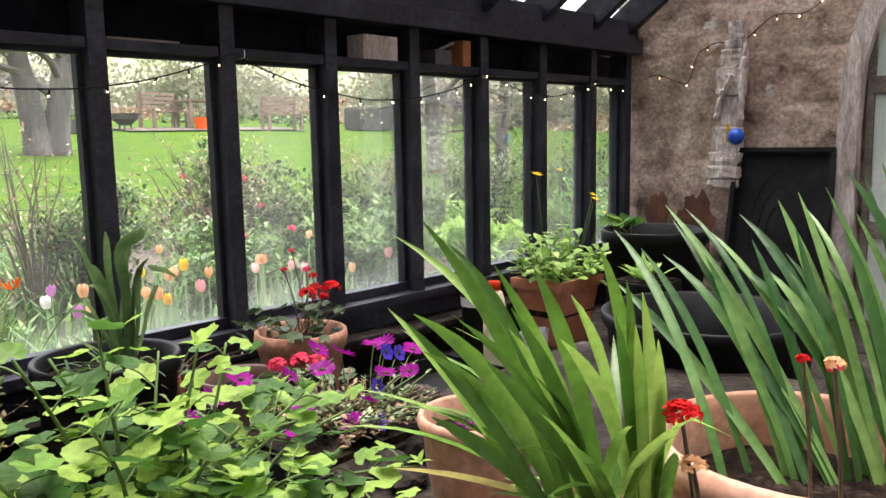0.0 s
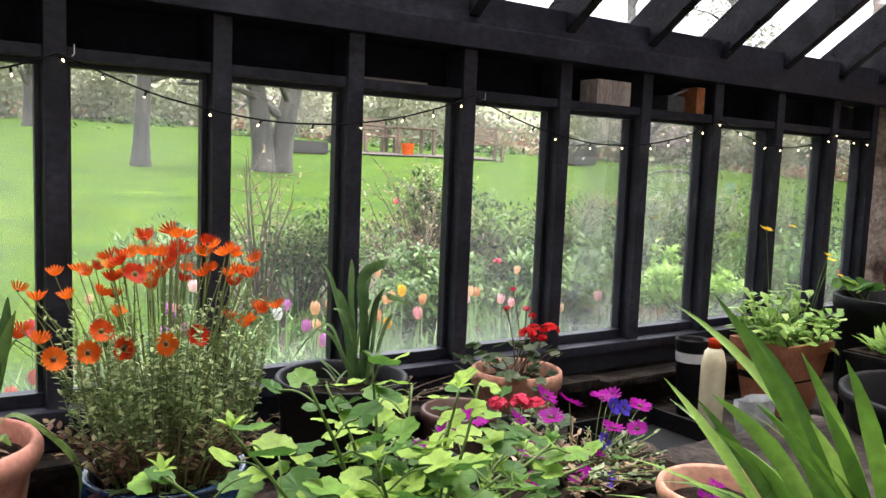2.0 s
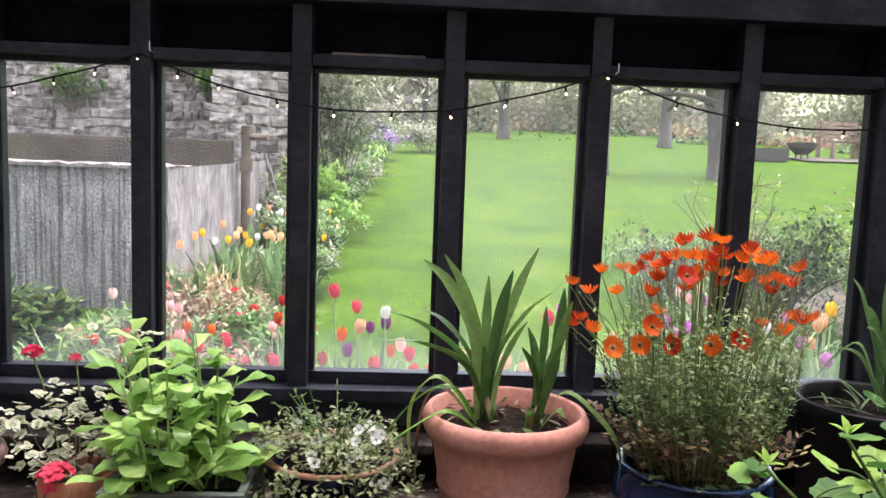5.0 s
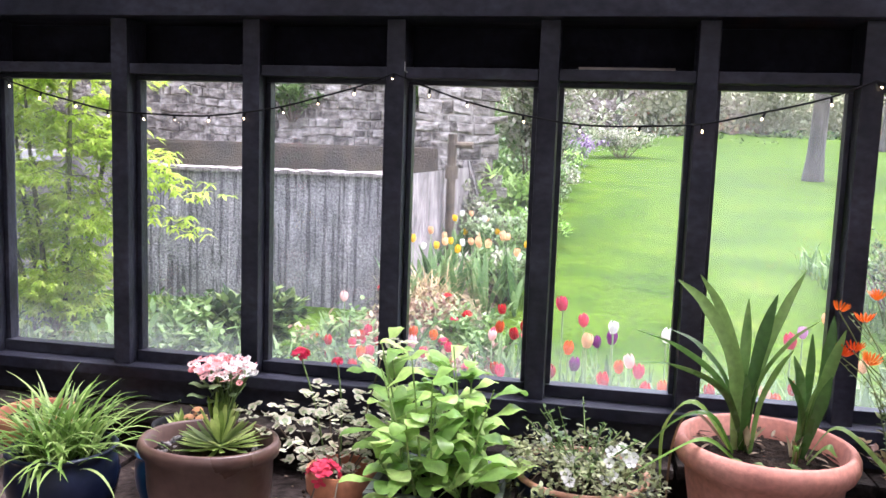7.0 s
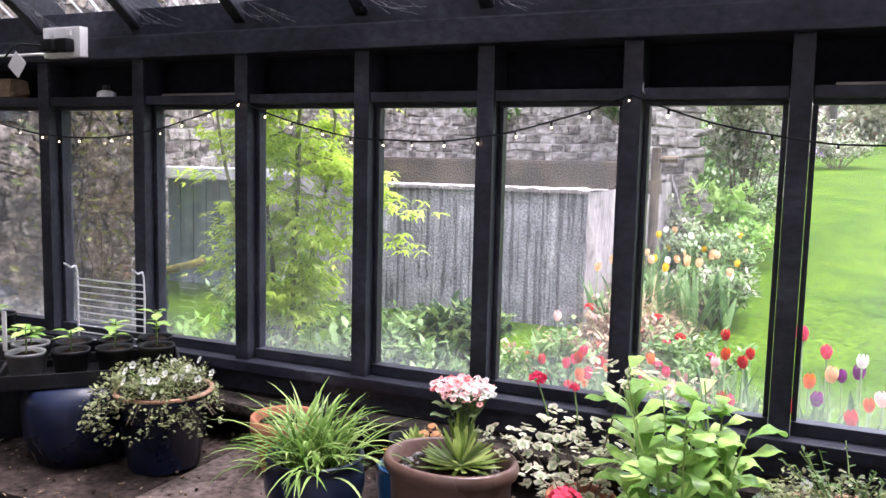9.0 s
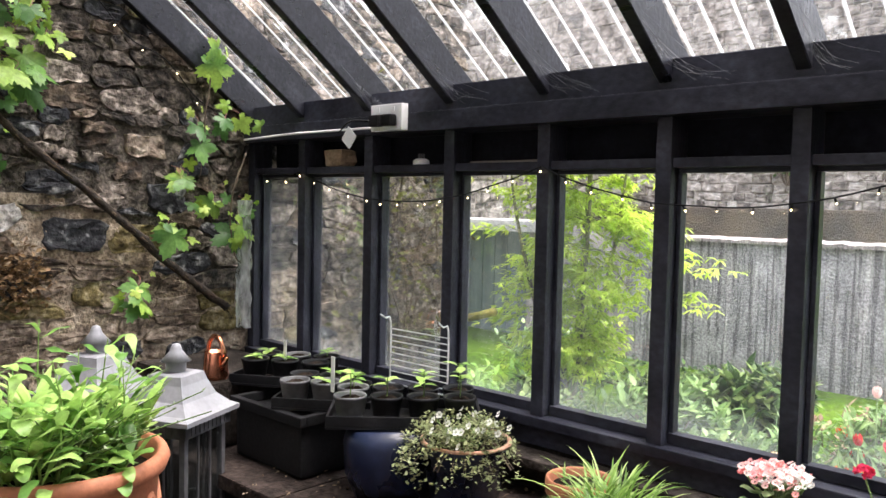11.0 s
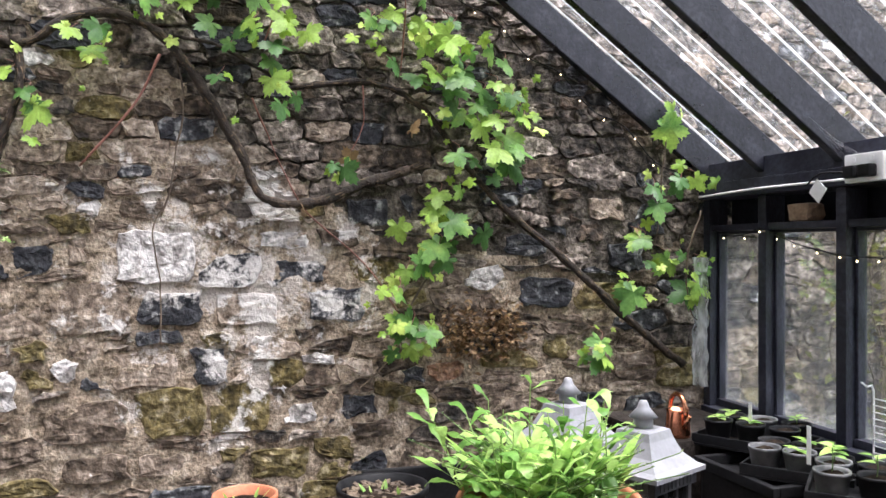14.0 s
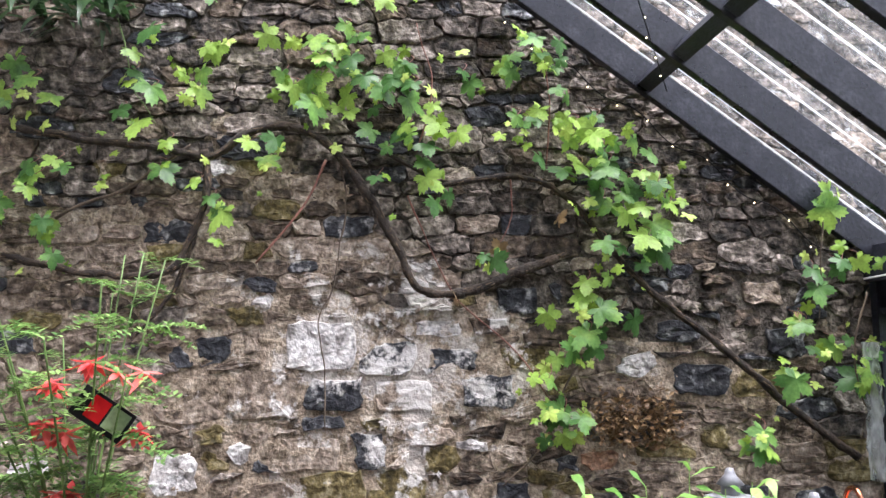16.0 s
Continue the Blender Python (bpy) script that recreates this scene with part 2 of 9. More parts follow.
def grid(bm, nu, nv, f):
    """A sheet of nu x nv cells; f(u, v) gives its places for u, v from 0 to 1."""
    rows = [[bm.verts.new(f(i / nu, j / nv)) for i in range(nu + 1)] for j in range(nv + 1)]
    for j in range(nv):
        for i in range(nu):
            bm.faces.new((rows[j][i], rows[j][i + 1], rows[j + 1][i + 1], rows[j + 1][i]))
    return bm


def lathe(bm, profile, n=32, at=(0, 0, 0), wob=0.0, seed=0.0):
    """A turned body from (radius, height) pairs."""
    rings = []
    for r, z in profile:
        ring = []
        for i in range(n):
            a = 2 * math.pi * i / n
            rr = r * (1 + wob * noise.noise((math.cos(a) * 1.3 + seed, math.sin(a) * 1.3, z * 4)))
            ring.append(bm.verts.new((at[0] + rr * math.cos(a), at[1] + rr * math.sin(a), at[2] + z)))
        rings.append(ring)
    for a, b in zip(rings, rings[1:]):
        for i in range(n):
            bm.faces.new((a[i], a[(i + 1) % n], b[(i + 1) % n], b[i]))
    return bm


def tube(bm, pts, radii, n=7, cap=True):
    """A round rod along points; radii is one number or one for each point."""
    if isinstance(radii, (int, float)):
        radii = [radii] * len(pts)
    pts = [Vector(p) for p in pts]
    rings, side = [], None
    for i, p in enumerate(pts):
        d = (pts[min(i + 1, len(pts) - 1)] - pts[max(i - 1, 0)]).normalized()
        if side is None:
            side = d.orthogonal().normalized()
        side = (side - d * side.dot(d)).normalized()
        up = d.cross(side)
        rings.append([bm.verts.new(p + radii[i] * (math.cos(2 * math.pi * k / n) * side + math.sin(2 * math.pi * k / n) * up)) for k in range(n)])
    for a, b in zip(rings, rings[1:]):
        for k in range(n):
            bm.faces.new((a[k], a[(k + 1) % n], b[(k + 1) % n], b[k]))
    if cap:
        bm.faces.new(rings[0][::-1])
        bm.faces.new(rings[-1])
    return bm


def smooth_line(pts, n=6):
    """A rounded line through the points."""
    p = [Vector(q) for q in pts]
    p = [2 * p[0] - p[1]] + p + [2 * p[-1] - p[-2]]
    out = []
    for i in range(1, len(p) - 2):
        for k in range(n):
            t = k / n
            a, b, c, d = p[i - 1], p[i], p[i + 1], p[i + 2]
            out.append(0.5 * ((2 * b) + (c - a) * t + (2 * a - 5 * b + 4 * c - d) * t * t + (3 * b - a - 3 * c + d) * t ** 3))
    return out + [p[-2]]


# ---- the lean-to: window wall ----
POSTS = [-3.14, -2.805, -2.428, -2.049, -1.687, -1.318, -0.987, -0.648, -0.312, 0.014, 0.330, 0.661, 0.986, 1.320, 1.655, 1.99, 2.331, 2.675, 3.023, 3.30]
WALL_L, WALL_R, FRONT, GLASS = -3.15, 3.37, 1.945, 2.012
EAVE, SLOPE = 1.90, 0.725
BACK = -1.8
window_wall = thing("window_1", (0, 0, 0), "long row of black painted timber windows over a low wall", "window", kind="structure")
for x in POSTS:
    part("post", boxed(x - 0.021, x + 0.021, FRONT, 2.03, 0.94, 1.81, bev=0.003), BLACK_WOOD, window_wall)
for a, b in zip(POSTS, POSTS[1:]):
    l, r = a + 0.0225, b - 0.0225
    part("transom", boxed(l, r, FRONT + 0.008, 2.07, 1.684, 1.708, bev=0.002), BLACK_WOOD, window_wall)
    part("glazing_bead", boxed(l, r, 1.985, 2.010, 1.672, 1.683, bev=0.002), BLACK_WOOD, window_wall)
    part("glazing_bead", boxed(l, l + 0.011, 1.982, 2.010, 1.0125, 1.6715, bev=0.002), BLACK_WOOD, window_wall)
    part("glazing_bead", boxed(r - 0.011, r, 1.982, 2.010, 1.0125, 1.6715, bev=0.002), BLACK_WOOD, window_wall)
    part("glazing_bead", boxed(l, r, 1.975, 2.010, 0.985, 1.012, bev=0.002), BLACK_WOOD, window_wall)
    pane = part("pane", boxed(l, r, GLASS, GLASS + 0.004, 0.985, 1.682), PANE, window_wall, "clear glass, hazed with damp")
    pane.visible_shadow = False
part("niche_back", boxed(WALL_L, WALL_R, 2.072, 2.09, 1.684, 1.90), BLACK_DULL, window_wall)
part("sill", boxed(WALL_L, WALL_R, 1.925, 2.06, 0.955, 0.984, bev=0.004), BLACK_WOOD, window_wall)
part("apron_board", boxed(WALL_L, WALL_R, 1.94, 2.05, 0.90, 0.954, bev=0.003), BLACK_WOOD, window_wall)
part("eaves_beam", boxed(WALL_L, WALL_R, 1.915, 2.07, 1.811, 1.872, bev=0.004), BLACK_WOOD, window_wall)
part("wall_plate", boxed(WALL_L, WALL_R, 1.94, 2.06, 1.8725, 1.95, bev=0.003), BLACK_WOOD, window_wall)

roof = thing("roof", (0, 0, 0), "lean-to roof of clear corrugated sheet on black rafters", "roof", kind="structure")
ANG = math.atan(SLOPE)


def rafter(x, wide=0.036, deep=0.115):
    bm = bmesh.new()
    n = Vector((0, SLOPE, 1)).normalized() * deep
    ys = (2.06, BACK)
    vs = []
    for y in ys:
        z = EAVE + (1.93 - y) * SLOPE
        for dx in (-wide / 2, wide / 2):
            for o in (0, 1):
                vs.append(bm.verts.new((x + dx, y + o * n.y, z + o * n.z)))
    for f in ((0, 1, 3, 2), (4, 6, 7, 5), (0, 2, 6, 4), (1, 5, 7, 3), (0, 4, 5, 1), (2, 3, 7, 6)):
        bm.faces.new([vs[i] for i in f])
    bmesh.ops.recalc_face_normals(bm, faces=bm.faces)
    bmesh.ops.bevel(bm, geom=list(bm.edges), offset=0.003, segments=1, affect="EDGES")
    return bm


for x in POSTS:
    part("rafter", rafter(x if x != POSTS[0] else -3.135), BLACK_RAFTER, roof)
PURLIN_Y = 1.05
pz = EAVE + (1.93 - PURLIN_Y) * SLOPE
bm = bmesh.new()
for a, b in zip(POSTS, POSTS[1:]):
    box(bm, a + 0.0225, b - 0.0225, -0.028, 0.028, 0.012, 0.085, bev=0.003)
bmesh.ops.transform(bm, matrix=Matrix.Translation((0, PURLIN_Y, pz)) @ Matrix.Rotation(-ANG, 4, "X"), verts=bm.verts)
part("purlin", bm, BLACK_WOOD, roof)


def corrugated(u, v):
    x = -3.13 + 6.5 * u
    y = 2.2 + (BACK - 2.2) * v
    z = EAVE + (1.93 - y) * SLOPE + 0.152 + 0.009 * math.sin(2 * math.pi * x / 0.076)
    return (x, y, z)


sheet = part("roof_sheet", grid(bmesh.new(), 86 * 10, 6, corrugated), ROOFING, roof, "clear corrugated plastic streaked with dirt", smooth=True)
sheet.visible_shadow = False

DUST = mat("dusty_thread", [(0.42, 0.42, 0.44), (0.55, 0.55, 0.57)], scale=20, rough=0.9, bump=0.0)


def cobweb(x, seed):
    """Dusty threads slung between a rafter's side and the beam below it."""
    rnd = random.Random(seed)
    o = (x + 0.019, 1.90, 1.90)
    t = thing("cobweb", o, "dusty grey cobweb strung between rafter and beam", "cobweb", "cobwebs")
    bm = bmesh.new()
    for k in range(9):
        up = rnd.uniform(0.0, 0.16)
        a = Vector((0.0, 0.03 - up, 0.01 + up * SLOPE + rnd.uniform(0, 0.03)))
        b = Vector((rnd.uniform(0.02, 0.17), rnd.uniform(0.0, 0.035), rnd.uniform(-0.02, 0.012)))
        m = a.lerp(b, 0.5) - Vector((0, 0, rnd.uniform(0.005, 0.03)))
        tube(bm, smooth_line([a, m, b], 4), rnd.uniform(0.0001, 0.00025), 3, False)
    tagged(part("threads", bm, DUST, t), kind="stuff")


for k, x in enumerate(POSTS[2:8]):
    cobweb(x, 60 + k)

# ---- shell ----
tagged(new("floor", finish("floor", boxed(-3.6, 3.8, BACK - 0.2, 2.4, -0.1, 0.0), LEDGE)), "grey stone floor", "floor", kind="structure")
# wall added behind the camera, never in view
tagged(new("wall_south", finish("wall_south", boxed(-3.6, 3.8, BACK - 0.25, BACK, 0.0, 5.1), BACK_WALL_GREY)), "plain grey rendered house wall", "wall", kind="structure")


def wall_x(y):
    return -3.17 + 0.05 * (y - 2)


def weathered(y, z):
    """Above zero higher up and nearer the windows: darker mortar and stones, deeper joints."""
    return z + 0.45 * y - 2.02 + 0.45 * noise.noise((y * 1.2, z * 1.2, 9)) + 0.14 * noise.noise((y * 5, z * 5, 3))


def gable_bed(u, v):
    y, z = -1.8 + 4.8 * u, -0.1 + 5.2 * v
    d = 0.009 * noise.noise((y * 5, z * 8, 1)) + 0.007 * noise.noise((y * 17, z * 21, 4)) + 0.004 * noise.noise((y * 45, z * 50, 2))
    return (wall_x(y) + d - (0.006 if weathered(y, z) > 0 else 0.0), y, z)


bm = grid(bmesh.new(), 300, 320, gable_bed)
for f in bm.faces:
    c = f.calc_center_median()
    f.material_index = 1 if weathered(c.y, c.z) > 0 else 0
box(bm, -3.9, -3.42, -1.8, 3.0, -0.1, 5.1)
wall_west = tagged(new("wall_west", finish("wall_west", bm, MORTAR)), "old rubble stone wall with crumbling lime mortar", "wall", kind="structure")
wall_west.data.materials.append(DARK_MORTAR)


# the end wall of cast concrete, laid in lifts
def lifts(u, v):
    y, z = -1.8 + 3.84 * u, -0.1 + 4.4 * v
    k = (z / 0.21) % 1.0
    d = 0.008 * noise.noise((y * 5, z * 6, 7)) + 0.006 * noise.noise((y * 16, z * 18, 2)) + 0.005 * noise.noise((y * 48, z * 48, 5))
    d += 0.010 * noise.noise((3.1, 0.2, z * 2.4))
    d -= 0.030 * max(0.0, 1 - abs(k - 0.5 + 0.06 * noise.noise((y * 7, z, 6))) * 9) * max(0.0, 0.35 + 1.3 * noise.noise((y * 4.5, z * 0.9, 3)))
    return (3.37 - d, y, z)


bm = grid(bmesh.new(), 260, 300, lifts)
box(bm, 3.41, 3.75, -1.8, 2.04, -0.1, 4.3)
tagged(new("wall_east", finish("wall_east", bm, CONCRETE, True)), "weathered brown concrete wall cast in rough horizontal lifts", "wall", kind="structure")

# ---- low wall and stone ledges ----
BZ = 0.78
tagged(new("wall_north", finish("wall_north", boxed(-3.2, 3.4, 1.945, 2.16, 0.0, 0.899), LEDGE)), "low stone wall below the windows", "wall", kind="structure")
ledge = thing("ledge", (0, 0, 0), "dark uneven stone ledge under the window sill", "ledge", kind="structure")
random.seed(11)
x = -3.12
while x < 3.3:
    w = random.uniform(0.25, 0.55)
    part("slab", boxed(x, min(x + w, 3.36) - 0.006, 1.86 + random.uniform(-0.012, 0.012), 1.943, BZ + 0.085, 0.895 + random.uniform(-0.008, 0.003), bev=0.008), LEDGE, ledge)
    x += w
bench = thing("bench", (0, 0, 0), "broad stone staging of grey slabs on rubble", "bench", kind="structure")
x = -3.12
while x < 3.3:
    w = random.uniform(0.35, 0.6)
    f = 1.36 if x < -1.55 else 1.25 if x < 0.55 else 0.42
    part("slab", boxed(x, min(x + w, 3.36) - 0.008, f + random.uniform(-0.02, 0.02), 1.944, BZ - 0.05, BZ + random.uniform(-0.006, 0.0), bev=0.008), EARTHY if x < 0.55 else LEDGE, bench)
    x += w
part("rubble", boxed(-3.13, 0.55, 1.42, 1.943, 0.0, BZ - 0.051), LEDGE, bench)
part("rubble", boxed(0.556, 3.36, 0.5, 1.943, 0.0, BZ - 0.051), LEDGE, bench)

# ---- garden ground ----
def ground_z(x, y):
    rise = max(0.0, y - 2.6)
    return 0.42 + 0.078 * min(rise, 34) + 0.012 * max(0, rise - 34) + 0.10 * noise.noise((x * 0.12, y * 0.12, 0)) * min(1, rise / 6)


def lawn_sheet(u, v):
    x = math.copysign(abs(2 * u - 1) ** 2.2 * 400, u - 0.5)
    y = 2.16 + v ** 2.4 * 700
    return (x, y, ground_z(x, y))


tagged(new("ground", finish("ground", grid(bmesh.new(), 120, 120, lawn_sheet), LAWN, True)), "bright green mown lawn rising gently away", "lawn", kind="structure")

# ---- plants: shared shapes ----
IRIS = leafy("iris_leaf", [(0.065, 0.155, 0.022), (0.15, 0.30, 0.045), (0.30, 0.47, 0.10)], rand=1.0, rough=0.33, spec=0.55)
DEEP = leafy("deep_green_strap", [(0.05, 0.115, 0.025), (0.10, 0.20, 0.045), (0.20, 0.32, 0.085)], rand=0.8, rough=0.33, spec=0.5)
LIME = leafy("fresh_lobed_leaf", [(0.06, 0.15, 0.028), (0.165, 0.32, 0.05), (0.34, 0.51, 0.10)], rand=1.0, rough=0.55, spec=0.3, trans=0.4)
MID = leafy("mid_green_leaf", [(0.065, 0.13, 0.03), (0.13, 0.22, 0.06), (0.20, 0.30, 0.10)], island=0.6)
GREYGREEN = leafy("grey_green_leaf", [(0.13, 0.19, 0.08), (0.23, 0.31, 0.15), (0.34, 0.42, 0.23)], island=0.6)
DARKLEAF = leafy("dark_leaf", [(0.015, 0.035, 0.012), (0.035, 0.07, 0.02), (0.06, 0.10, 0.035)], island=0.6)
FRESH = leafy("bright_green_leaf", [(0.19, 0.35, 0.075), (0.31, 0.50, 0.11), (0.45, 0.62, 0.19)], rand=0.7, rough=0.4)
BROWNLEAF = leafy("withered_leaf", [(0.12, 0.07, 0.03), (0.22, 0.13, 0.06), (0.30, 0.20, 0.10)], island=0.6, trans=0.15)
CREAM = leafy("variegated_leaf", [(0.14, 0.22, 0.08), (0.35, 0.38, 0.22), (0.62, 0.60, 0.45)], island=1.1, scale=40)
STEM = mat("green_stem", [(0.08, 0.14, 0.03), (0.14, 0.22, 0.06)], scale=12, rough=0.6, bump=0.1)
TWIG = mat("brown_twig", [(0.05, 0.035, 0.025), (0.11, 0.08, 0.055), (0.17, 0.13, 0.09)], scale=12, rough=0.85, bump=0.5, bscale=80)
BARK = mat("grey_bark", [(0.035, 0.03, 0.025), (0.08, 0.068, 0.057), (0.14, 0.12, 0.10)], scale=5, rough=0.95, bump=0.9, bscale=28, stretch=(1, 1, 0.25), bdist=0.02)


def petal_mat(name, a, b, rand=0.4):
    return mat(name, [a, b], scale=14, rough=0.6, bump=0.1, rand=rand, trans=0.3, fine=0.12, spec=0.12)


ORANGE = petal_mat("orange_petal", (0.44, 0.025, 0.005), (0.80, 0.16, 0.012), 0.65)
RED = petal_mat("red_petal", (0.42, 0.005, 0.008), (0.68, 0.02, 0.02))
PURPLE = petal_mat("magenta_petal", (0.16, 0.0006, 0.15), (0.30, 0.003, 0.24))
PINK = petal_mat("pink_petal", (0.78, 0.36, 0.37), (0.86, 0.62, 0.58))
ROSE = petal_mat("rose_red_petal", (0.62, 0.03, 0.09), (0.76, 0.09, 0.15))
WHITE = petal_mat("white_petal", (0.72, 0.72, 0.68), (0.85, 0.85, 0.80))
YELLOW = petal_mat("yellow_petal", (0.75, 0.42, 0.01), (0.85, 0.62, 0.04))
APRICOT = petal_mat("apricot_petal", (0.74, 0.38, 0.18), (0.82, 0.55, 0.32))
LILAC = petal_mat("lilac_petal", (0.50, 0.14, 0.44), (0.72, 0.38, 0.64))
CORAL = petal_mat("coral_pink_petal", (0.78, 0.20, 0.20), (0.85, 0.42, 0.40))
BLUE = petal_mat("blue_petal", (0.05, 0.03, 0.40), (0.12, 0.08, 0.55))
EYE = mat("flower_eye", [(0.02, 0.008, 0.006), (0.10, 0.05, 0.01)], scale=60, rough=0.8)

TERRA = mat("terracotta", [(0.46, 0.185, 0.135), (0.56, 0.245, 0.185), (0.63, 0.32, 0.255)], scale=7, rough=0.8, bump=0.25, bscale=90, fine=0.16, rand=0.15)
TERRA_PALE = mat("bleached_terracotta", [(0.42, 0.185, 0.115), (0.50, 0.255, 0.170), (0.56, 0.36, 0.265)], scale=8, rough=0.85, bump=0.35, bscale=70, fine=0.25, rand=0.15)
TERRA_DEEP = mat("orange_terracotta", [(0.32, 0.105, 0.05), (0.42, 0.155, 0.08), (0.50, 0.22, 0.125)], scale=8, rough=0.7, bump=0.3, bscale=70, fine=0.15)
BROWN_GLAZE = mat("brown_glazed_clay", [(0.075, 0.042, 0.032), (0.115, 0.066, 0.052), (0.155, 0.095, 0.078)], scale=6, rough=0.38, bump=0.15, bscale=60, fine=0.15)
BLUE_GLAZE = mat("cobalt_glaze", [(0.002, 0.010, 0.04), (0.006, 0.030, 0.10), (0.015, 0.072, 0.18)], scale=9, rough=0.2, bump=0.08, bscale=30, fine=0.3, coat=0.5, stretch=(1, 1, 0.2))
NAVY_GLAZE = mat("navy_glaze", [(0.003, 0.005, 0.014), (0.006, 0.010, 0.030), (0.014, 0.021, 0.05)], scale=5, rough=0.3, bump=0.08, bscale=30, coat=0.15, spec=0.3)
BLACK_PLASTIC = mat("black_plastic", [(0.005, 0.005, 0.006), (0.010, 0.010, 0.011), (0.02, 0.02, 0.021)], spec=0.14, scale=7, rough=0.5, bump=0.12, bscale=80, fine=0.25)
GREY_PLASTIC = mat("grey_plastic", [(0.07, 0.07, 0.073), (0.13, 0.13, 0.132)], scale=7, rough=0.5, bump=0.1)
WHITE_PLASTIC = mat("white_plastic", [(0.68, 0.68, 0.70), (0.80, 0.80, 0.80)], scale=7, rough=0.35, bump=0.03, fine=0.05)
LITTER = mat("soil_and_leaf_crumbs", [(0.02, 0.014, 0.01), (0.06, 0.042, 0.03), (0.13, 0.09, 0.06), (0.22, 0.17, 0.12)], scale=30, rough=0.95, bump=0.4, island=1.0, spec=0.1)
OLD_WOOD = mat("weathered_grey_wood", [(0.10, 0.085, 0.07), (0.19, 0.16, 0.13), (0.30, 0.26, 0.21)], scale=5, rough=0.85, bump=0.6, bscale=40, stretch=(0.4, 3, 3), fine=0.3)


def ovate(bm, m, length, width, fold=0.25, curl=0.15):
    """One small pointed leaf along the local y axis."""
    prof = ((0.0, 0.0), (0.3, 0.5), (0.62, 0.42), (1.0, 0.0))
    mids = [bm.verts.new(m @ Vector((0, length * t, -curl * length * t * t))) for t, _ in prof]
    l = [bm.verts.new(m @ Vector((-width * w, length * t, fold * width * w - curl * length * t * t))) for t, w in prof[1:3]]
    r = [bm.verts.new(m @ Vector((width * w, length * t, fold * width * w - curl * length * t * t))) for t, w in prof[1:3]]
    for s, flip in ((l, True), (r, False)):
        for f in ((mids[0], s[0], mids[1]), (mids[1], s[0], s[1], mids[2]), (mids[2], s[1], mids[3])):
            bm.faces.new(f[::-1] if flip else f)


def facing(at, az, lean, twist=0.0):
    """A pose whose y axis points out at azimuth az, leaning from upright by lean (radians)."""
    return Matrix.Translation(at) @ Matrix.Rotation(az, 4, "Z") @ Matrix.Rotation(math.pi / 2 - lean, 4, "X") @ Matrix.Rotation(twist, 4, "Y")


def blade(length, width, az, lean, curve, base=(0, 0, 0), fold=0.25, n=9, kink=None):
    """A strap leaf that starts at base, leans and bends over; returns its own mesh."""
    bm = bmesh.new()
    p, th = Vector(base), lean
    out, side = Vector((-math.sin(az), math.cos(az), 0)), Vector((math.cos(az), math.sin(az), 0))
    rows = []
    for i in range(n + 1):
        t = i / n
        d = out * math.sin(th) + Vector((0, 0, 1)) * math.cos(th)
        up = d.cross(side)
        w = width * 0.5 * (0.55 + 0.75 * t if t < 0.5 else 0.925) * min(1.0, max(0.02, (1 - t) * 2.6)) ** 0.75
        rows.append((bm.verts.new(p - side * w - up * fold * w), bm.verts.new(p), bm.verts.new(p + side * w - up * fold * w)))
        th += curve / n * (0.4 + 1.2 * t)
        if kink and abs(t - kink[0]) < 0.5 / n:
            th += kink[1]
        p = p + d * (length / n)
    for a, b in zip(rows, rows[1:]):
        bm.faces.new((a[0], a[1], b[1], b[0]))
        bm.faces.new((a[1], a[2], b[2], b[1]))
    return bm


def scallop_mesh(name, material, lobes=5, teeth=3, cup=0.16):
    """A rounded leaf of unit width with shallow lobes and blunt scallops, its stalk end at the origin, lying along y."""
    bm = bmesh.new()
    c = bm.verts.new((0, 0.14, -0.03))
    n = lobes * teeth * 4
    ring, mid = [], []
    for i in range(n + 1):
        a = -2.7 + 5.4 * i / n
        lobe = abs(math.sin(lobes * math.pi * i / n))
        r = 0.40 + 0.075 * lobe ** 0.7 + 0.016 * math.cos(math.pi * i / 2)
        z = cup * r * r * 1.2 + 0.05 * math.sin(a * lobes * 0.9) * r
        ring.append(bm.verts.new((r * math.sin(a), 0.2 + r * math.cos(a), z)))
        mid.append(bm.verts.new((0.5 * r * math.sin(a), 0.19 + 0.5 * r * math.cos(a), z * 0.3 - 0.012 + 0.02 * (lobe < 0.35))))
    for i in range(n):
        bm.faces.new((c, mid[i + 1], mid[i]))
        bm.faces.new((mid[i], mid[i + 1], ring[i + 1], ring[i]))
    return finish(name, bm, material, True)


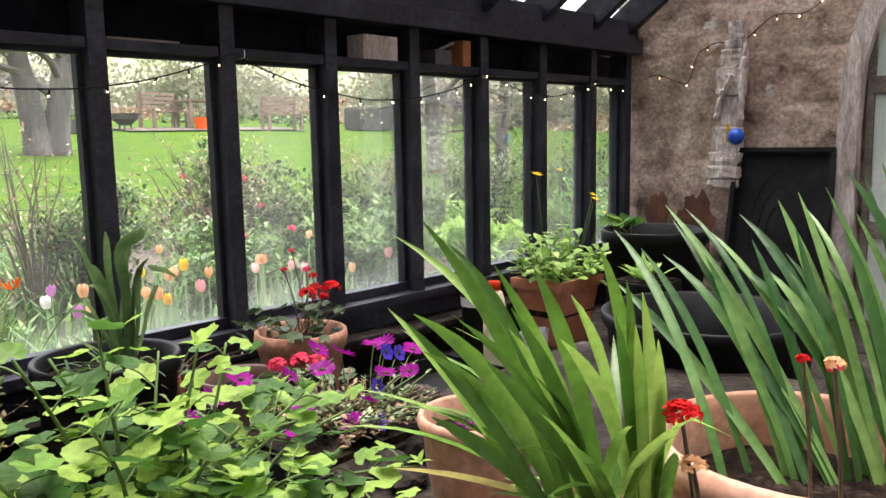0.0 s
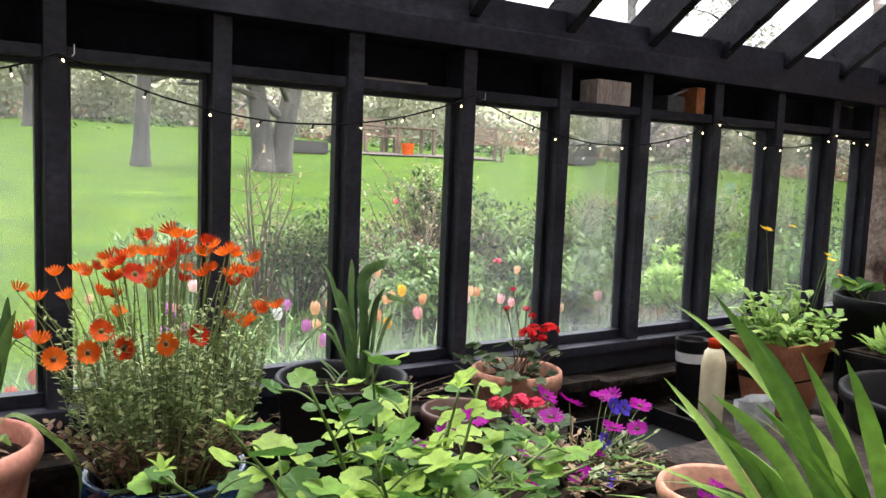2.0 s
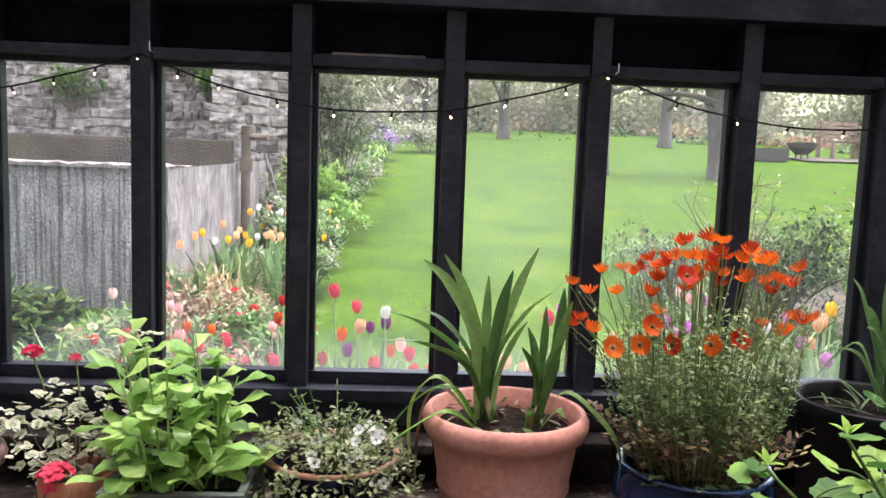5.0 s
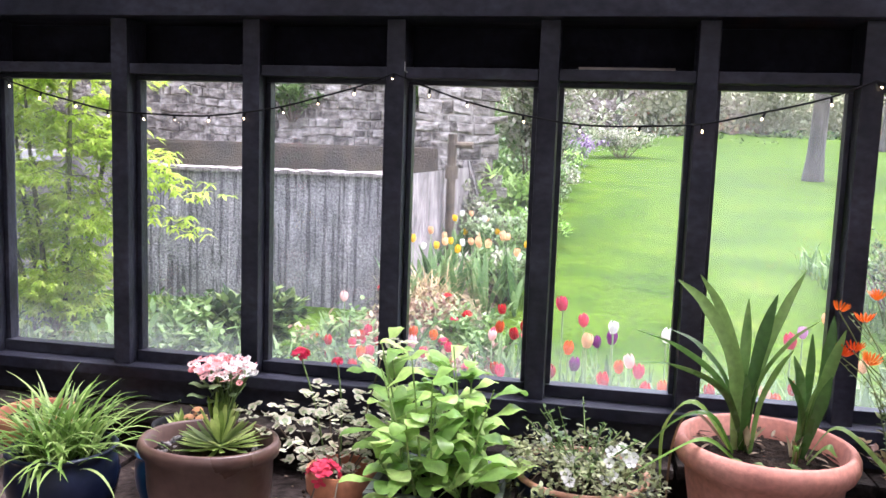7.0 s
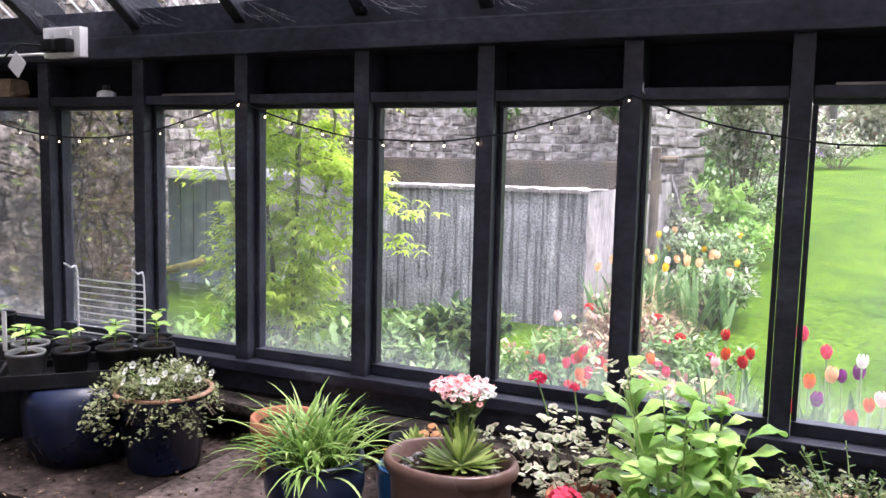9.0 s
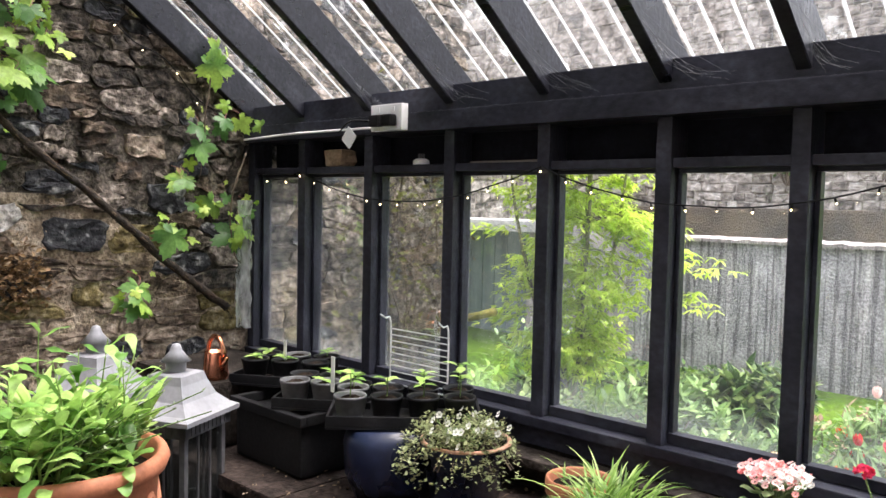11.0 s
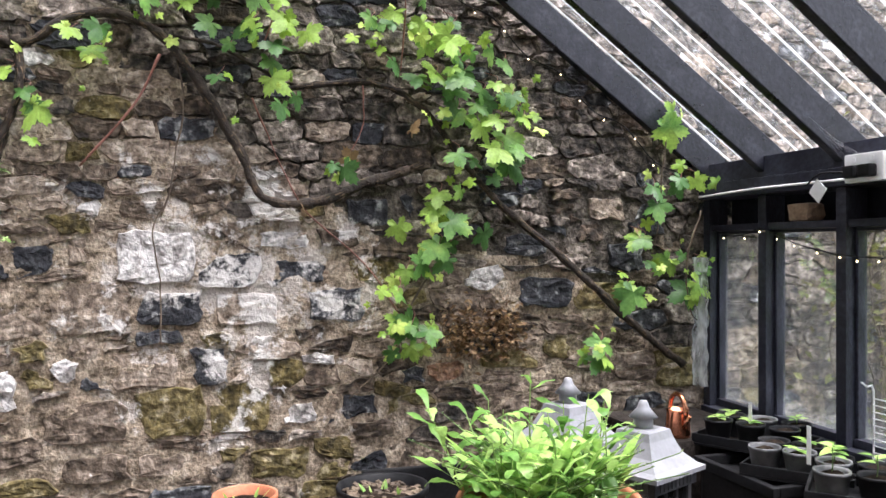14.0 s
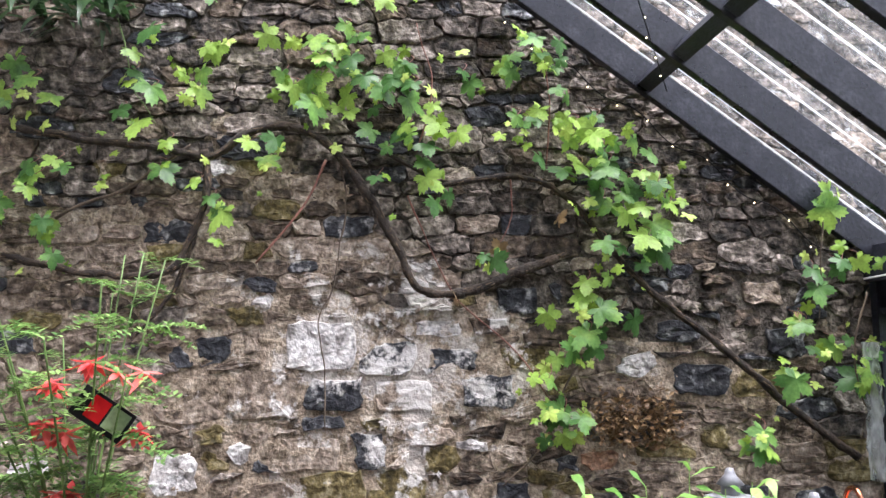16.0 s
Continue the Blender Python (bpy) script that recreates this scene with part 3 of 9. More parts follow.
def vine_leaf_mesh(name, material, seed):
    """A five-lobed leaf with deep bays and toothed edges, of unit width along y."""
    rnd = random.Random(seed)
    bm = bmesh.new()
    c = bm.verts.new((0, 0.02, 0.02))
    lobes = ((-2.25, 0.44), (-1.15, 0.60), (0.0, 0.74), (1.15, 0.60), (2.25, 0.44))
    n = 46
    ring, mid = [], []
    for i in range(n + 1):
        a = -2.75 + 5.5 * i / n
        r = max(top * max(0.0, 1 - 0.75 * (abs(a - at) / 0.78) ** 1.6) for at, top in lobes)
        r = max(r, 0.30) * (1.10 if i % 2 else 0.92) * rnd.uniform(0.94, 1.06)
        z = -0.16 * r * r + 0.05 * math.sin(3.1 * a + seed) - (0.10 * (r - 0.45) if r > 0.45 else 0)
        ring.append(bm.verts.new((r * math.sin(a), 0.05 + r * math.cos(a), z)))
        mid.append(bm.verts.new((0.55 * r * math.sin(a), 0.05 + 0.55 * r * math.cos(a), 0.03 * math.sin(3.1 * a + seed) + (0.02 if r < 0.4 else -0.02))))
    for i in range(n):
        bm.faces.new((c, mid[i + 1], mid[i]))
        bm.faces.new((mid[i], mid[i + 1], ring[i + 1], ring[i]))
    return finish(name, bm, material, True)


def daisy_mesh(name, material, n=13, r=0.5, cup=0.15, slim=0.17):
    """Ray petals of a daisy of unit width, facing z."""
    bm = bmesh.new()
    for i in range(n):
        m = Matrix.Rotation(2 * math.pi * i / n + 0.1 * math.sin(i * 7), 4, "Z")
        lift = cup + 0.05 * math.sin(i * 5)
        pts = ((0, 0.08, 0.0), (-slim * 0.55, 0.26, lift * 0.3), (-slim * 0.6, 0.40, lift * 0.7), (0, r, lift), (slim * 0.6, 0.40, lift * 0.7), (slim * 0.55, 0.26, lift * 0.3))
        bm.faces.new([bm.verts.new(m @ Vector(p)) for p in pts])
    return finish(name, bm, material, True)


def dome_mesh(name, material, r=0.5, h=0.3, n=10):
    bm = bmesh.new()
    lathe(bm, [(r, 0), (r * 0.9, h * 0.5), (r * 0.55, h * 0.85), (r * 0.04, h)], n)
    return finish(name, bm, material, True)


def ruffle_mesh(name, material, seed, n=26):
    """A rounded head of many small petals, of unit width."""
    rnd = random.Random(seed)
    bm = bmesh.new()
    for i in range(n):
        a, e = rnd.uniform(0, 6.28), rnd.uniform(-0.2, 1.5)
        d = Vector((math.cos(a) * math.cos(e), math.sin(a) * math.cos(e), math.sin(e)))
        m = Matrix.Translation(d * rnd.uniform(0.22, 0.38)) @ d.to_track_quat("Z", "Y").to_matrix().to_4x4() @ Matrix.Rotation(rnd.uniform(0, 6), 4, "Z")
        for k in range(4):
            q = m @ Matrix.Rotation(k * 1.57, 4, "Z")
            bm.faces.new([bm.verts.new(q @ Vector(p)) for p in ((0, 0, 0), (-0.07, 0.08, 0.03), (-0.04, 0.17, 0.05), (0.04, 0.17, 0.05), (0.07, 0.08, 0.03))])
    return finish(name, bm, material)


def tulip_mesh(name, material):
    """A closed tulip bloom of unit height."""
    bm = bmesh.new()
    for k in range(6):
        o = 0.9 if k % 2 else 1.0
        m = Matrix.Rotation(k * math.pi / 3, 4, "Z")

        def f(u, v):
            r = o * (0.10 + 0.30 * math.sin(math.pi * min(1, v * 0.78 + 0.08)) ** 0.8)
            w = (u - 0.5) * 1.25 * (1 - v ** 3.5) + (u - 0.5) * 0.1
            return m @ Vector((r * math.cos(w), r * math.sin(w), v * (0.95 + 0.05 * o)))
        grid(bm, 3, 5, f)
    return finish(name, bm, material, True)


# ---- pots ----
def pot(parent, r, h, material, style="plain", soil=True, fill=0.035, label="", base=0.7):
    """A pot standing at the thing's origin, its rim of radius r at height h, with soil in it."""
    bm = bmesh.new()
    rb = r * base
    if style == "collar":
        body = [(0.001, 0), (rb, 0), (rb * 1.02, 0.006), (r * 0.9, h * 0.72), (r * 0.93, h * 0.74), (r * 0.94, h - 0.045), (r, h - 0.040), (r * 1.02, h - 0.02), (r, h - 0.002), (r * 0.97, h)]
    elif style == "band":
        body = [(0.001, 0), (rb, 0), (rb * 1.02, 0.006), (r * 0.80, h * 0.45), (r * 0.83, h * 0.47), (r * 0.83, h * 0.5), (r * 0.82, h * 0.52), (r * 0.88, h * 0.72), (r * 0.90, h - 0.05), (r * 0.99, h - 0.042), (r * 1.03, h - 0.028), (r * 1.03, h - 0.014), (r * 0.99, h - 0.003), (r * 0.95, h)]
    elif style == "belly":
        body = [(0.001, 0), (rb, 0), (rb * 1.05, 0.01), (r * 0.97, h * 0.45), (r * 1.04, h * 0.66), (r * 1.0, h * 0.84), (r * 0.93, h * 0.91), (r * 0.97, h * 0.95), (r * 1.02, h * 0.975), (r, h - 0.002), (r * 0.96, h)]
    elif style == "rolled":
        body = [(0.001, 0), (rb, 0), (rb * 1.03, 0.008), (r * 0.9, h * 0.55), (r * 0.92, h * 0.82), (r * 1.0, h * 0.87), (r * 1.03, h * 0.93), (r * 1.0, h * 0.985), (r * 0.95, h)]
    else:
        body = [(0.001, 0), (rb, 0), (rb * 1.02, 0.006), (r * 0.95, h * 0.86), (r * 0.99, h * 0.87), (r * 1.0, h - 0.004), (r * 0.985, h)]
    t = max(0.006, 0.06 * r)
    prof = body + [(r * 0.97 - t, h - 0.004), (r * 0.93 - t, h - fill - 0.02), (rb - t, 0.02), (0.001, 0.02)]
    lathe(bm, prof, 36, wob=0.012, seed=r * 50)
    part("pot", bm, material, parent, label, True)
    if soil:
        bm = bmesh.new()
        rs = r * 0.95 - t
        lathe(bm, [(rs, -0.004), (rs * 0.7, 0.006), (rs * 0.35, 0.012), (0.002, 0.008)], 22, at=(0, 0, h - fill), wob=0.05, seed=r * 9)
        for v in bm.verts:
            v.co.z += 0.006 * noise.noise(v.co * 60)
        part("soil", bm, SOIL, parent, "crumbly dark potting soil", True)
    return h - fill


def spoon(length, width, az, lean, curve, base=(0, 0, 0), wave=0.0, n=8):
    """A soft leaf on a narrow stalk end, broadest beyond its middle, blunt and wavy, bending over; returns its own mesh."""
    bm = bmesh.new()
    p, th = Vector(base), lean
    out, side = Vector((-math.sin(az), math.cos(az), 0)), Vector((math.cos(az), math.sin(az), 0))
    rows = []
    for i in range(n + 1):
        t, step = math.sin(math.pi / 2 * i / n), math.sin(math.pi / 2 * (i + 1) / n) - math.sin(math.pi / 2 * i / n)
        d = out * math.sin(th) + Vector((0, 0, 1)) * math.cos(th)
        up = d.cross(side)
        w = width * 0.5 * max(0.03, (0.16 + 0.84 * min(1, t / 0.6) ** 1.3) * math.sqrt(max(0.0, 1 - max(0.0, (t - 0.6) / 0.4) ** 2)))
        e1, e2 = wave * w * math.sin(t * 9 + az), wave * w * math.sin(t * 8 + az * 2)
        rows.append((bm.verts.new(p - side * w + up * (0.08 * w + e1)), bm.verts.new(p), bm.verts.new(p + side * w + up * (0.08 * w + e2))))
        th += curve * step * (0.3 + 1.4 * t)
        p = p + d * (length * step)
    for a, b in zip(rows, rows[1:]):
        bm.faces.new((a[0], a[1], b[1], b[0]))
        bm.faces.new((a[1], a[2], b[2], b[1]))
    return bm


def strap_along(pts, width, side, fold=0.3):
    """A channelled strap leaf through the given points, narrowed at its base and pointed at its tip."""
    bm = bmesh.new()
    line = smooth_line(pts, 6)
    n = len(line) - 1
    rows = []
    for i, p in enumerate(line):
        t = i / n
        d = (line[min(i + 1, n)] - line[max(i - 1, 0)]).normalized()
        q = Vector(side)
        q = (q - d * q.dot(d)).normalized()
        up = d.cross(q)
        w = width * 0.5 * (0.5 + 0.56 * min(1, t / 0.6)) * min(1.0, max(0.02, (1 - t) * 2.8)) ** 0.65
        rows.append((bm.verts.new(p - q * w - up * fold * w), bm.verts.new(p), bm.verts.new(p + q * w - up * fold * w)))
    for u, v in zip(rows, rows[1:]):
        bm.faces.new((u[0], u[1], v[1], v[0]))
        bm.faces.new((u[1], u[2], v[2], v[1]))
    return bm


def straps(parent, n, length, width, lean, curve, z, material, seed, spread=0.03, fan=None, name="leaf"):
    rnd = random.Random(seed)
    for i in range(n):
        az = rnd.uniform(0, 6.28) if fan is None else rnd.choice(fan) + rnd.uniform(-0.35, 0.35)
        b = (rnd.uniform(-spread, spread), rnd.uniform(-spread, spread), z - 0.01)
        part(name, blade(length * rnd.uniform(0.65, 1.1), width * rnd.uniform(0.75, 1.15), az, rnd.uniform(*lean), rnd.uniform(*curve), b), material, parent, smooth=True)


def sprigs(parent, n, height, spread, z, leaf, leaf_mat, seed, stem_mat=STEM, per=10, lean=0.5, r=0.0018, start=0.2, name="foliage", shape=(1.0, 1.0), spring=0.25):
    """Many leafy stems; returns their tips. Stems are one part and the small leaves another."""
    rnd = random.Random(seed)
    bl = bmesh.new()
    tips = []
    for i in range(n):
        a, q = rnd.uniform(0, 6.28), math.sqrt(rnd.random())
        b = Vector((spread * 0.45 * q * math.cos(a), spread * 0.45 * q * math.sin(a), z))
        hh = height * rnd.uniform(0.6, 1.05)
        out = Vector((math.cos(a) * shape[0], math.sin(a) * shape[1], 0)) * (spread * q * lean * 1.6)
        mid = b + out * spring + Vector((rnd.uniform(-0.01, 0.01), rnd.uniform(-0.01, 0.01), hh * 0.55))
        tip = b + out + Vector((0, 0, hh))
        pts = smooth_line([b, mid, tip], 4)
        part("stem", tube(bmesh.new(), pts, [r * (1.2 - 0.6 * k / len(pts)) for k in range(len(pts))], 4, False), stem_mat, parent)
        tips.append(tip)
        for k in range(per):
            t = start + (1 - start) * (k + rnd.random()) / per
            f = t * (len(pts) - 1)
            p = pts[int(f)].lerp(pts[min(int(f) + 1, len(pts) - 1)], f % 1)
            s = leaf * rnd.uniform(0.6, 1.15) * (1.15 - 0.45 * t)
            ovate(bl, facing(p, rnd.uniform(0, 6.28), rnd.uniform(0.7, 1.5), rnd.uniform(-0.4, 0.4)), s, s * 0.42)
    tagged(part(name, bl, leaf_mat, parent, smooth=True), kind="stuff")
    return tips


def blade_to(base, tip, width, sag=0.12, n=8, fold=0.22, side=None):
    """A strap leaf from base to tip, bowed upwards by sag of its length and narrowing to a point."""
    bm = bmesh.new()
    a, c = Vector(base), Vector(tip)
    L = (c - a).length
    flat = Vector((c.x - a.x, c.y - a.y, 0))
    b = a.lerp(c, 0.5) + Vector((0, 0, 1)) * sag * L - flat * sag * 0.8
    s = flat.cross(Vector((0, 0, 1))) if flat.length > 0.02 else Vector((1, 0, 0))
    if side is not None:
        s = Vector(side)
    s.normalize()
    rows = []
    for i in range(n + 1):
        t = i / n
        p = a * (1 - t) ** 2 + b * (2 * t * (1 - t)) + c * t * t
        d = ((b - a) * (1 - t) + (c - b) * t).normalized()
        q = (s - d * s.dot(d)).normalized()
        up = d.cross(q)
        w = width * 0.5 * (0.7 + 0.6 * t if t < 0.5 else 1.0) * min(1.0, max(0.015, (1 - t) * 3.6)) ** 0.75
        rows.append((bm.verts.new(p - q * w - up * fold * w), bm.verts.new(p), bm.verts.new(p + q * w - up * fold * w)))
    for u, v in zip(rows, rows[1:]):
        bm.faces.new((u[0], u[1], v[1], v[0]))
        bm.faces.new((u[1], u[2], v[2], v[1]))
    return bm


def stalk(parent, pts, r=0.0016, material=STEM, name="stem"):
    return part(name, tube(bmesh.new(), smooth_line(pts, 5), r, 5), material, parent, smooth=True)


def off(p, o):
    return tuple(a - b for a, b in zip(p, o))


DAISY_O = daisy_mesh("ray_petals", ORANGE, 18, cup=0.12, slim=0.115)
DAISY_P = daisy_mesh("ray_petals", PURPLE, 16, cup=0.1, slim=0.11)
DAISY_Y = daisy_mesh("ray_petals", YELLOW, 18, slim=0.13)
DOME = dome_mesh("flower_eye", EYE)
HEADS = {m.name: [ruffle_mesh("petals", m, s) for s in (1, 2)] for m in (RED, ROSE, PINK, APRICOT, WHITE, ORANGE)}


def daisy(parent, at, size, normal, me, stem_from=None, eye=DOME, stem_mat=STEM):
    q = Vector(normal).to_track_quat("Z", "Y").to_matrix().to_4x4()
    fl = share("flower", me, parent, Matrix.Translation(at) @ q @ Matrix.Rotation(at[0] * 90, 4, "Z") @ Matrix.Diagonal((size, size, size, 1)))
    share("flower_eye", eye, fl, Matrix.Translation((0, 0, 0.01)) @ Matrix.Diagonal((0.19, 0.19, 0.18, 1)))
    if stem_from is not None:
        a, b = Vector(stem_from), Vector(at) - Vector(normal).normalized() * size * 0.03
        stalk(parent, [a, a.lerp(b, 0.5) + Vector((0, 0, 0.02)), b], 0.0011, stem_mat)


def head(parent, at, size, material, stem_from=None, k=0, stem_mat=STEM):
    share("flower", HEADS[material.name][k % 2], parent, Matrix.Translation(at) @ Matrix.Rotation(k * 1.3, 4, "Z") @ Matrix.Diagonal((size, size, size * 0.8, 1)))
    if stem_from is not None:
        a, b = Vector(stem_from), Vector(at)
        stalk(parent, [a, a.lerp(b, 0.55) + Vector((0.006, 0, 0.004)), b], 0.0018, stem_mat)


# ---- on the staging by the windows ----
def big_terracotta():
    o = (0.11, 1.62, BZ)
    p = thing("potted_agapanthus", o, "strap-leaved agapanthus in a large banded terracotta pot", "potted plant")
    z = pot(p, 0.147, 0.268, TERRA, "band", label="smooth pink terracotta pot with raised bands", base=0.72)
    rnd = random.Random(31)
    top = 0.268
    # two crowns of arching leaves: each leaf by its crown, tip, width and how far it bows
    left, right = (-0.04, 0.0, z), (0.052, 0.0, z)
    for crown, tip, w, bow in ((left, (-0.157, 0.05, 0.262), 0.024, 0.045), (left, (-0.118, 0.06, 0.272), 0.022, 0.030), (left, (-0.035, 0.05, 0.235), 0.021, 0.004), (left, (0.006, 0.02, 0.25), 0.026, -0.012),
                               (left, (0.056, 0.05, 0.29), 0.020, -0.02), (left, (-0.225, 0.0, 0.175), 0.020, 0.045), (left, (-0.235, -0.02, 0.125), 0.020, 0.055), (left, (-0.166, 0.06, 0.17), 0.017, 0.04),
                               (left, (-0.07, 0.07, 0.20), 0.019, 0.01), (left, (0.075, 0.0, 0.215), 0.017, -0.035), (left, (-0.05, -0.05, 0.125), 0.026, 0.004), (left, (0.03, -0.02, 0.165), 0.018, -0.02),
                               (right, (0.108, 0.05, 0.215), 0.024, 0.012), (right, (0.114, 0.0, 0.20), 0.022, -0.004), (right, (0.09, -0.03, 0.125), 0.024, 0.0), (right, (0.035, 0.0, 0.15), 0.017, 0.016),
                               (right, (0.12, 0.02, 0.155), 0.018, -0.02), (right, (0.02, -0.03, 0.12), 0.016, 0.014), (right, (0.075, 0.05, 0.18), 0.02, 0.006)):
        a, b = Vector(crown) + Vector((rnd.uniform(-0.012, 0.012), rnd.uniform(-0.014, 0.014), 0)), Vector(tip) + Vector((0, 0, top))
        n1, n2 = a.lerp(b, 0.4), a.lerp(b, 0.75)
        lift = Vector((bow * 0.7, 0, abs(bow) * 0.9))
        part("leaf", strap_along([a, n1 + lift, n2 + lift * 0.75, b], w * 0.84, (0.9, rnd.uniform(-0.6, 0.9), 0), 0.34), DEEP, p, smooth=True)
    # pale and yellowing leaves that hang over the rim
    for pts, w, m in (([(-0.05, -0.02, z), (-0.10, -0.04, top + 0.045), (-0.165, -0.05, top + 0.025), (-0.225, -0.06, top - 0.06), (-0.235, -0.06, top - 0.17)], 0.017, IRIS),
                      ([(-0.05, 0.0, z), (-0.12, -0.01, top + 0.055), (-0.17, -0.02, top + 0.01), (-0.172, -0.03, top - 0.11)], 0.018, IRIS),
                      ([(-0.05, -0.03, z), (-0.11, -0.07, top + 0.012), (-0.18, -0.10, top - 0.015), (-0.25, -0.12, top - 0.06)], 0.012, IRIS),
                      ([(-0.05, 0.01, z), (-0.12, 0.0, top + 0.035), (-0.156, -0.03, top - 0.02), (-0.163, -0.04, top - 0.19)], 0.013, BROWNLEAF),
                      ([(0.06, -0.01, z), (0.10, -0.04, top + 0.045), (0.165, -0.06, top + 0.0), (0.195, -0.08, top - 0.05), (0.19, -0.09, top - 0.12)], 0.018, DEEP),
                      ([(0.055, -0.03, z), (0.085, -0.05, top + 0.015), (0.10, -0.06, top + 0.0)], 0.02, DEEP),
                      ([(0.04, -0.05, z), (0.035, -0.07, top + 0.015), (0.02, -0.10, top - 0.01)], 0.012, IRIS),
                      ([(0.045, -0.03, z), (0.04, -0.045, z + 0.05), (0.038, -0.06, z + 0.01)], 0.022, BROWNLEAF)):
        part("leaf" if m is not BROWNLEAF else "dead_leaf", strap_along(pts, w, (0.5, 0.9, 0.2), 0.3), m, p, "withered brown leaf" if m is BROWNLEAF else "", True)
    for i in range(16):
        cx = -0.04 if i % 3 else 0.052
        part("leaf_base", blade(rnd.uniform(0.035, 0.075), 0.018, rnd.uniform(0, 6.28), rnd.uniform(0.05, 0.5), 0.3, (cx + rnd.uniform(-0.012, 0.012), rnd.uniform(-0.012, 0.012), z)), SHEATH, p, "pale papery leaf base", True)
    bm = bmesh.new()
    for i in range(120):
        a, r = rnd.uniform(0, 6.28), 0.118 * math.sqrt(rnd.random())
        ovate(bm, facing((r * math.cos(a), r * math.sin(a), z + rnd.uniform(0, 0.012)), rnd.uniform(0, 6.28), rnd.uniform(1.2, 1.7)), rnd.uniform(0.012, 0.045), 0.007)
    tagged(part("debris", bm, LITTER, p, "withered leaf shreds on the soil"), kind="stuff")
    for i in range(14):
        bm = bmesh.new()
        cx, cy = ((-0.03, -0.085), (0.03, -0.09))[i % 2]
        ovate(bm, facing((cx + rnd.uniform(-0.02, 0.02), cy + rnd.uniform(-0.012, 0.012), z + rnd.uniform(0.006, 0.016)), rnd.uniform(0, 6), 1.2), 0.022, 0.014)
        part("seedling_leaf", bm, MID, p, smooth=True)


SHEATH = leafy("papery_leaf_base", [(0.28, 0.24, 0.12), (0.42, 0.36, 0.22), (0.50, 0.40, 0.30)], rand=0.8)


def osteospermum():
    o = (0.443, 1.555, BZ)
    p = thing("potted_osteospermum", o, "bushy orange African daisies in a cobalt blue glazed pot", "potted plant")
    z = pot(p, 0.134, 0.198, BLUE_GLAZE, "belly", label="glossy cobalt blue glazed pot")
    sprigs(p, 130, 0.31, 0.20, z, 0.020, DAISY_LEAF, 3, DAISY_STEM, per=34, r=0.0011, lean=0.27, start=0.38, spring=0.75)
    sprigs(p, 110, 0.13, 0.21, z, 0.026, RUSTLEAF, 4, TWIG, per=14, r=0.0012, lean=0.30, start=0.1, name="withered_foliage")
    sprigs(p, 36, 0.38, 0.17, z, 0.016, DAISY_LEAF, 8, DAISY_STEM, per=18, r=0.0011, lean=0.6, start=0.35, name="upper_foliage")
    bm = bmesh.new()
    for i in range(34):
        a = random.choice((3.9, 4.5, 4.75, 5.2)) + random.uniform(-0.12, 0.12)
        ovate(bm, facing((random.uniform(0.09, 0.125) * math.cos(a), random.uniform(0.09, 0.125) * math.sin(a), z + random.uniform(0.015, 0.035)), a - 1.57 + random.uniform(-0.9, 0.9), 1.35), 0.024, 0.015)
    part("lower_leaves", bm, FERN_GREEN, p, "pale ferny seedling leaves", True)
    rnd = random.Random(5)
    up = ((0.313, 1.316), (0.337, 1.322), (0.361, 1.338), (0.386, 1.349), (0.405, 1.355), (0.429, 1.366), (0.444, 1.347), (0.468, 1.383), (0.497, 1.374),
          (0.513, 1.363), (0.448, 1.332), (0.473, 1.343), (0.278, 1.305), (0.241, 1.273), (0.492, 1.323), (0.54, 1.315), (0.555, 1.346), (0.574, 1.317),
          (0.589, 1.337), (0.564, 1.296), (0.42, 1.297), (0.376, 1.266), (0.589, 1.257), (0.582, 1.233), (0.654, 1.249), (0.212, 1.232), (0.35, 1.31), (0.40, 1.33), (0.43, 1.31), (0.46, 1.36), (0.50, 1.35), (0.385, 1.30), (0.33, 1.29), (0.57, 1.35), (0.60, 1.31), (0.415, 1.375), (0.445, 1.385), (0.235, 1.215))
    fore = ((0.256, 1.203), (0.323, 1.236), (0.304, 1.205), (0.352, 1.209), (0.41, 1.215), (0.463, 1.22), (0.366, 1.324))
    up += tuple((x + rnd.uniform(-0.024, 0.024), z2 + rnd.uniform(-0.03, 0.012)) for x, z2 in up[:26])
    for i, (x, z2) in enumerate(up):
        x, z2 = 0.45 + 0.92 * (x - 0.45), z2 - 0.014
        y = 1.56 - 0.25 * (x - 0.44) + rnd.uniform(-0.06, 0.10)
        s = rnd.uniform(0.029, 0.039)
        daisy(p, off((x, y, z2), o), s, (rnd.uniform(-0.5, 0.5), rnd.uniform(-0.4, 0.7), 1), CUP_O, off((x * 0.6 + 0.18, y, BZ + 0.3), o), stem_mat=DAISY_STEM)
    for i, (x, z2) in enumerate(fore):
        y = 1.445 - 0.2 * (x - 0.44) + rnd.uniform(-0.03, 0.02)
        daisy(p, off((x, y, z2), o), 0.040, (rnd.uniform(-0.3, 0.3), -1, rnd.uniform(0.1, 0.9)), DAISY_O, off((x * 0.7 + 0.13, 1.53, BZ + 0.28), o), stem_mat=DAISY_STEM)


CUP_O = daisy_mesh("ray_petals", ORANGE, 17, cup=0.46, slim=0.088)
DAISY_LEAF = leafy("pale_daisy_leaf", [(0.13, 0.20, 0.07), (0.24, 0.33, 0.125), (0.38, 0.47, 0.21)], island=0.9, spec=0.25)
FERN_GREEN = leafy("pale_ferny_leaf", [(0.16, 0.26, 0.10), (0.26, 0.38, 0.16)], island=0.6)
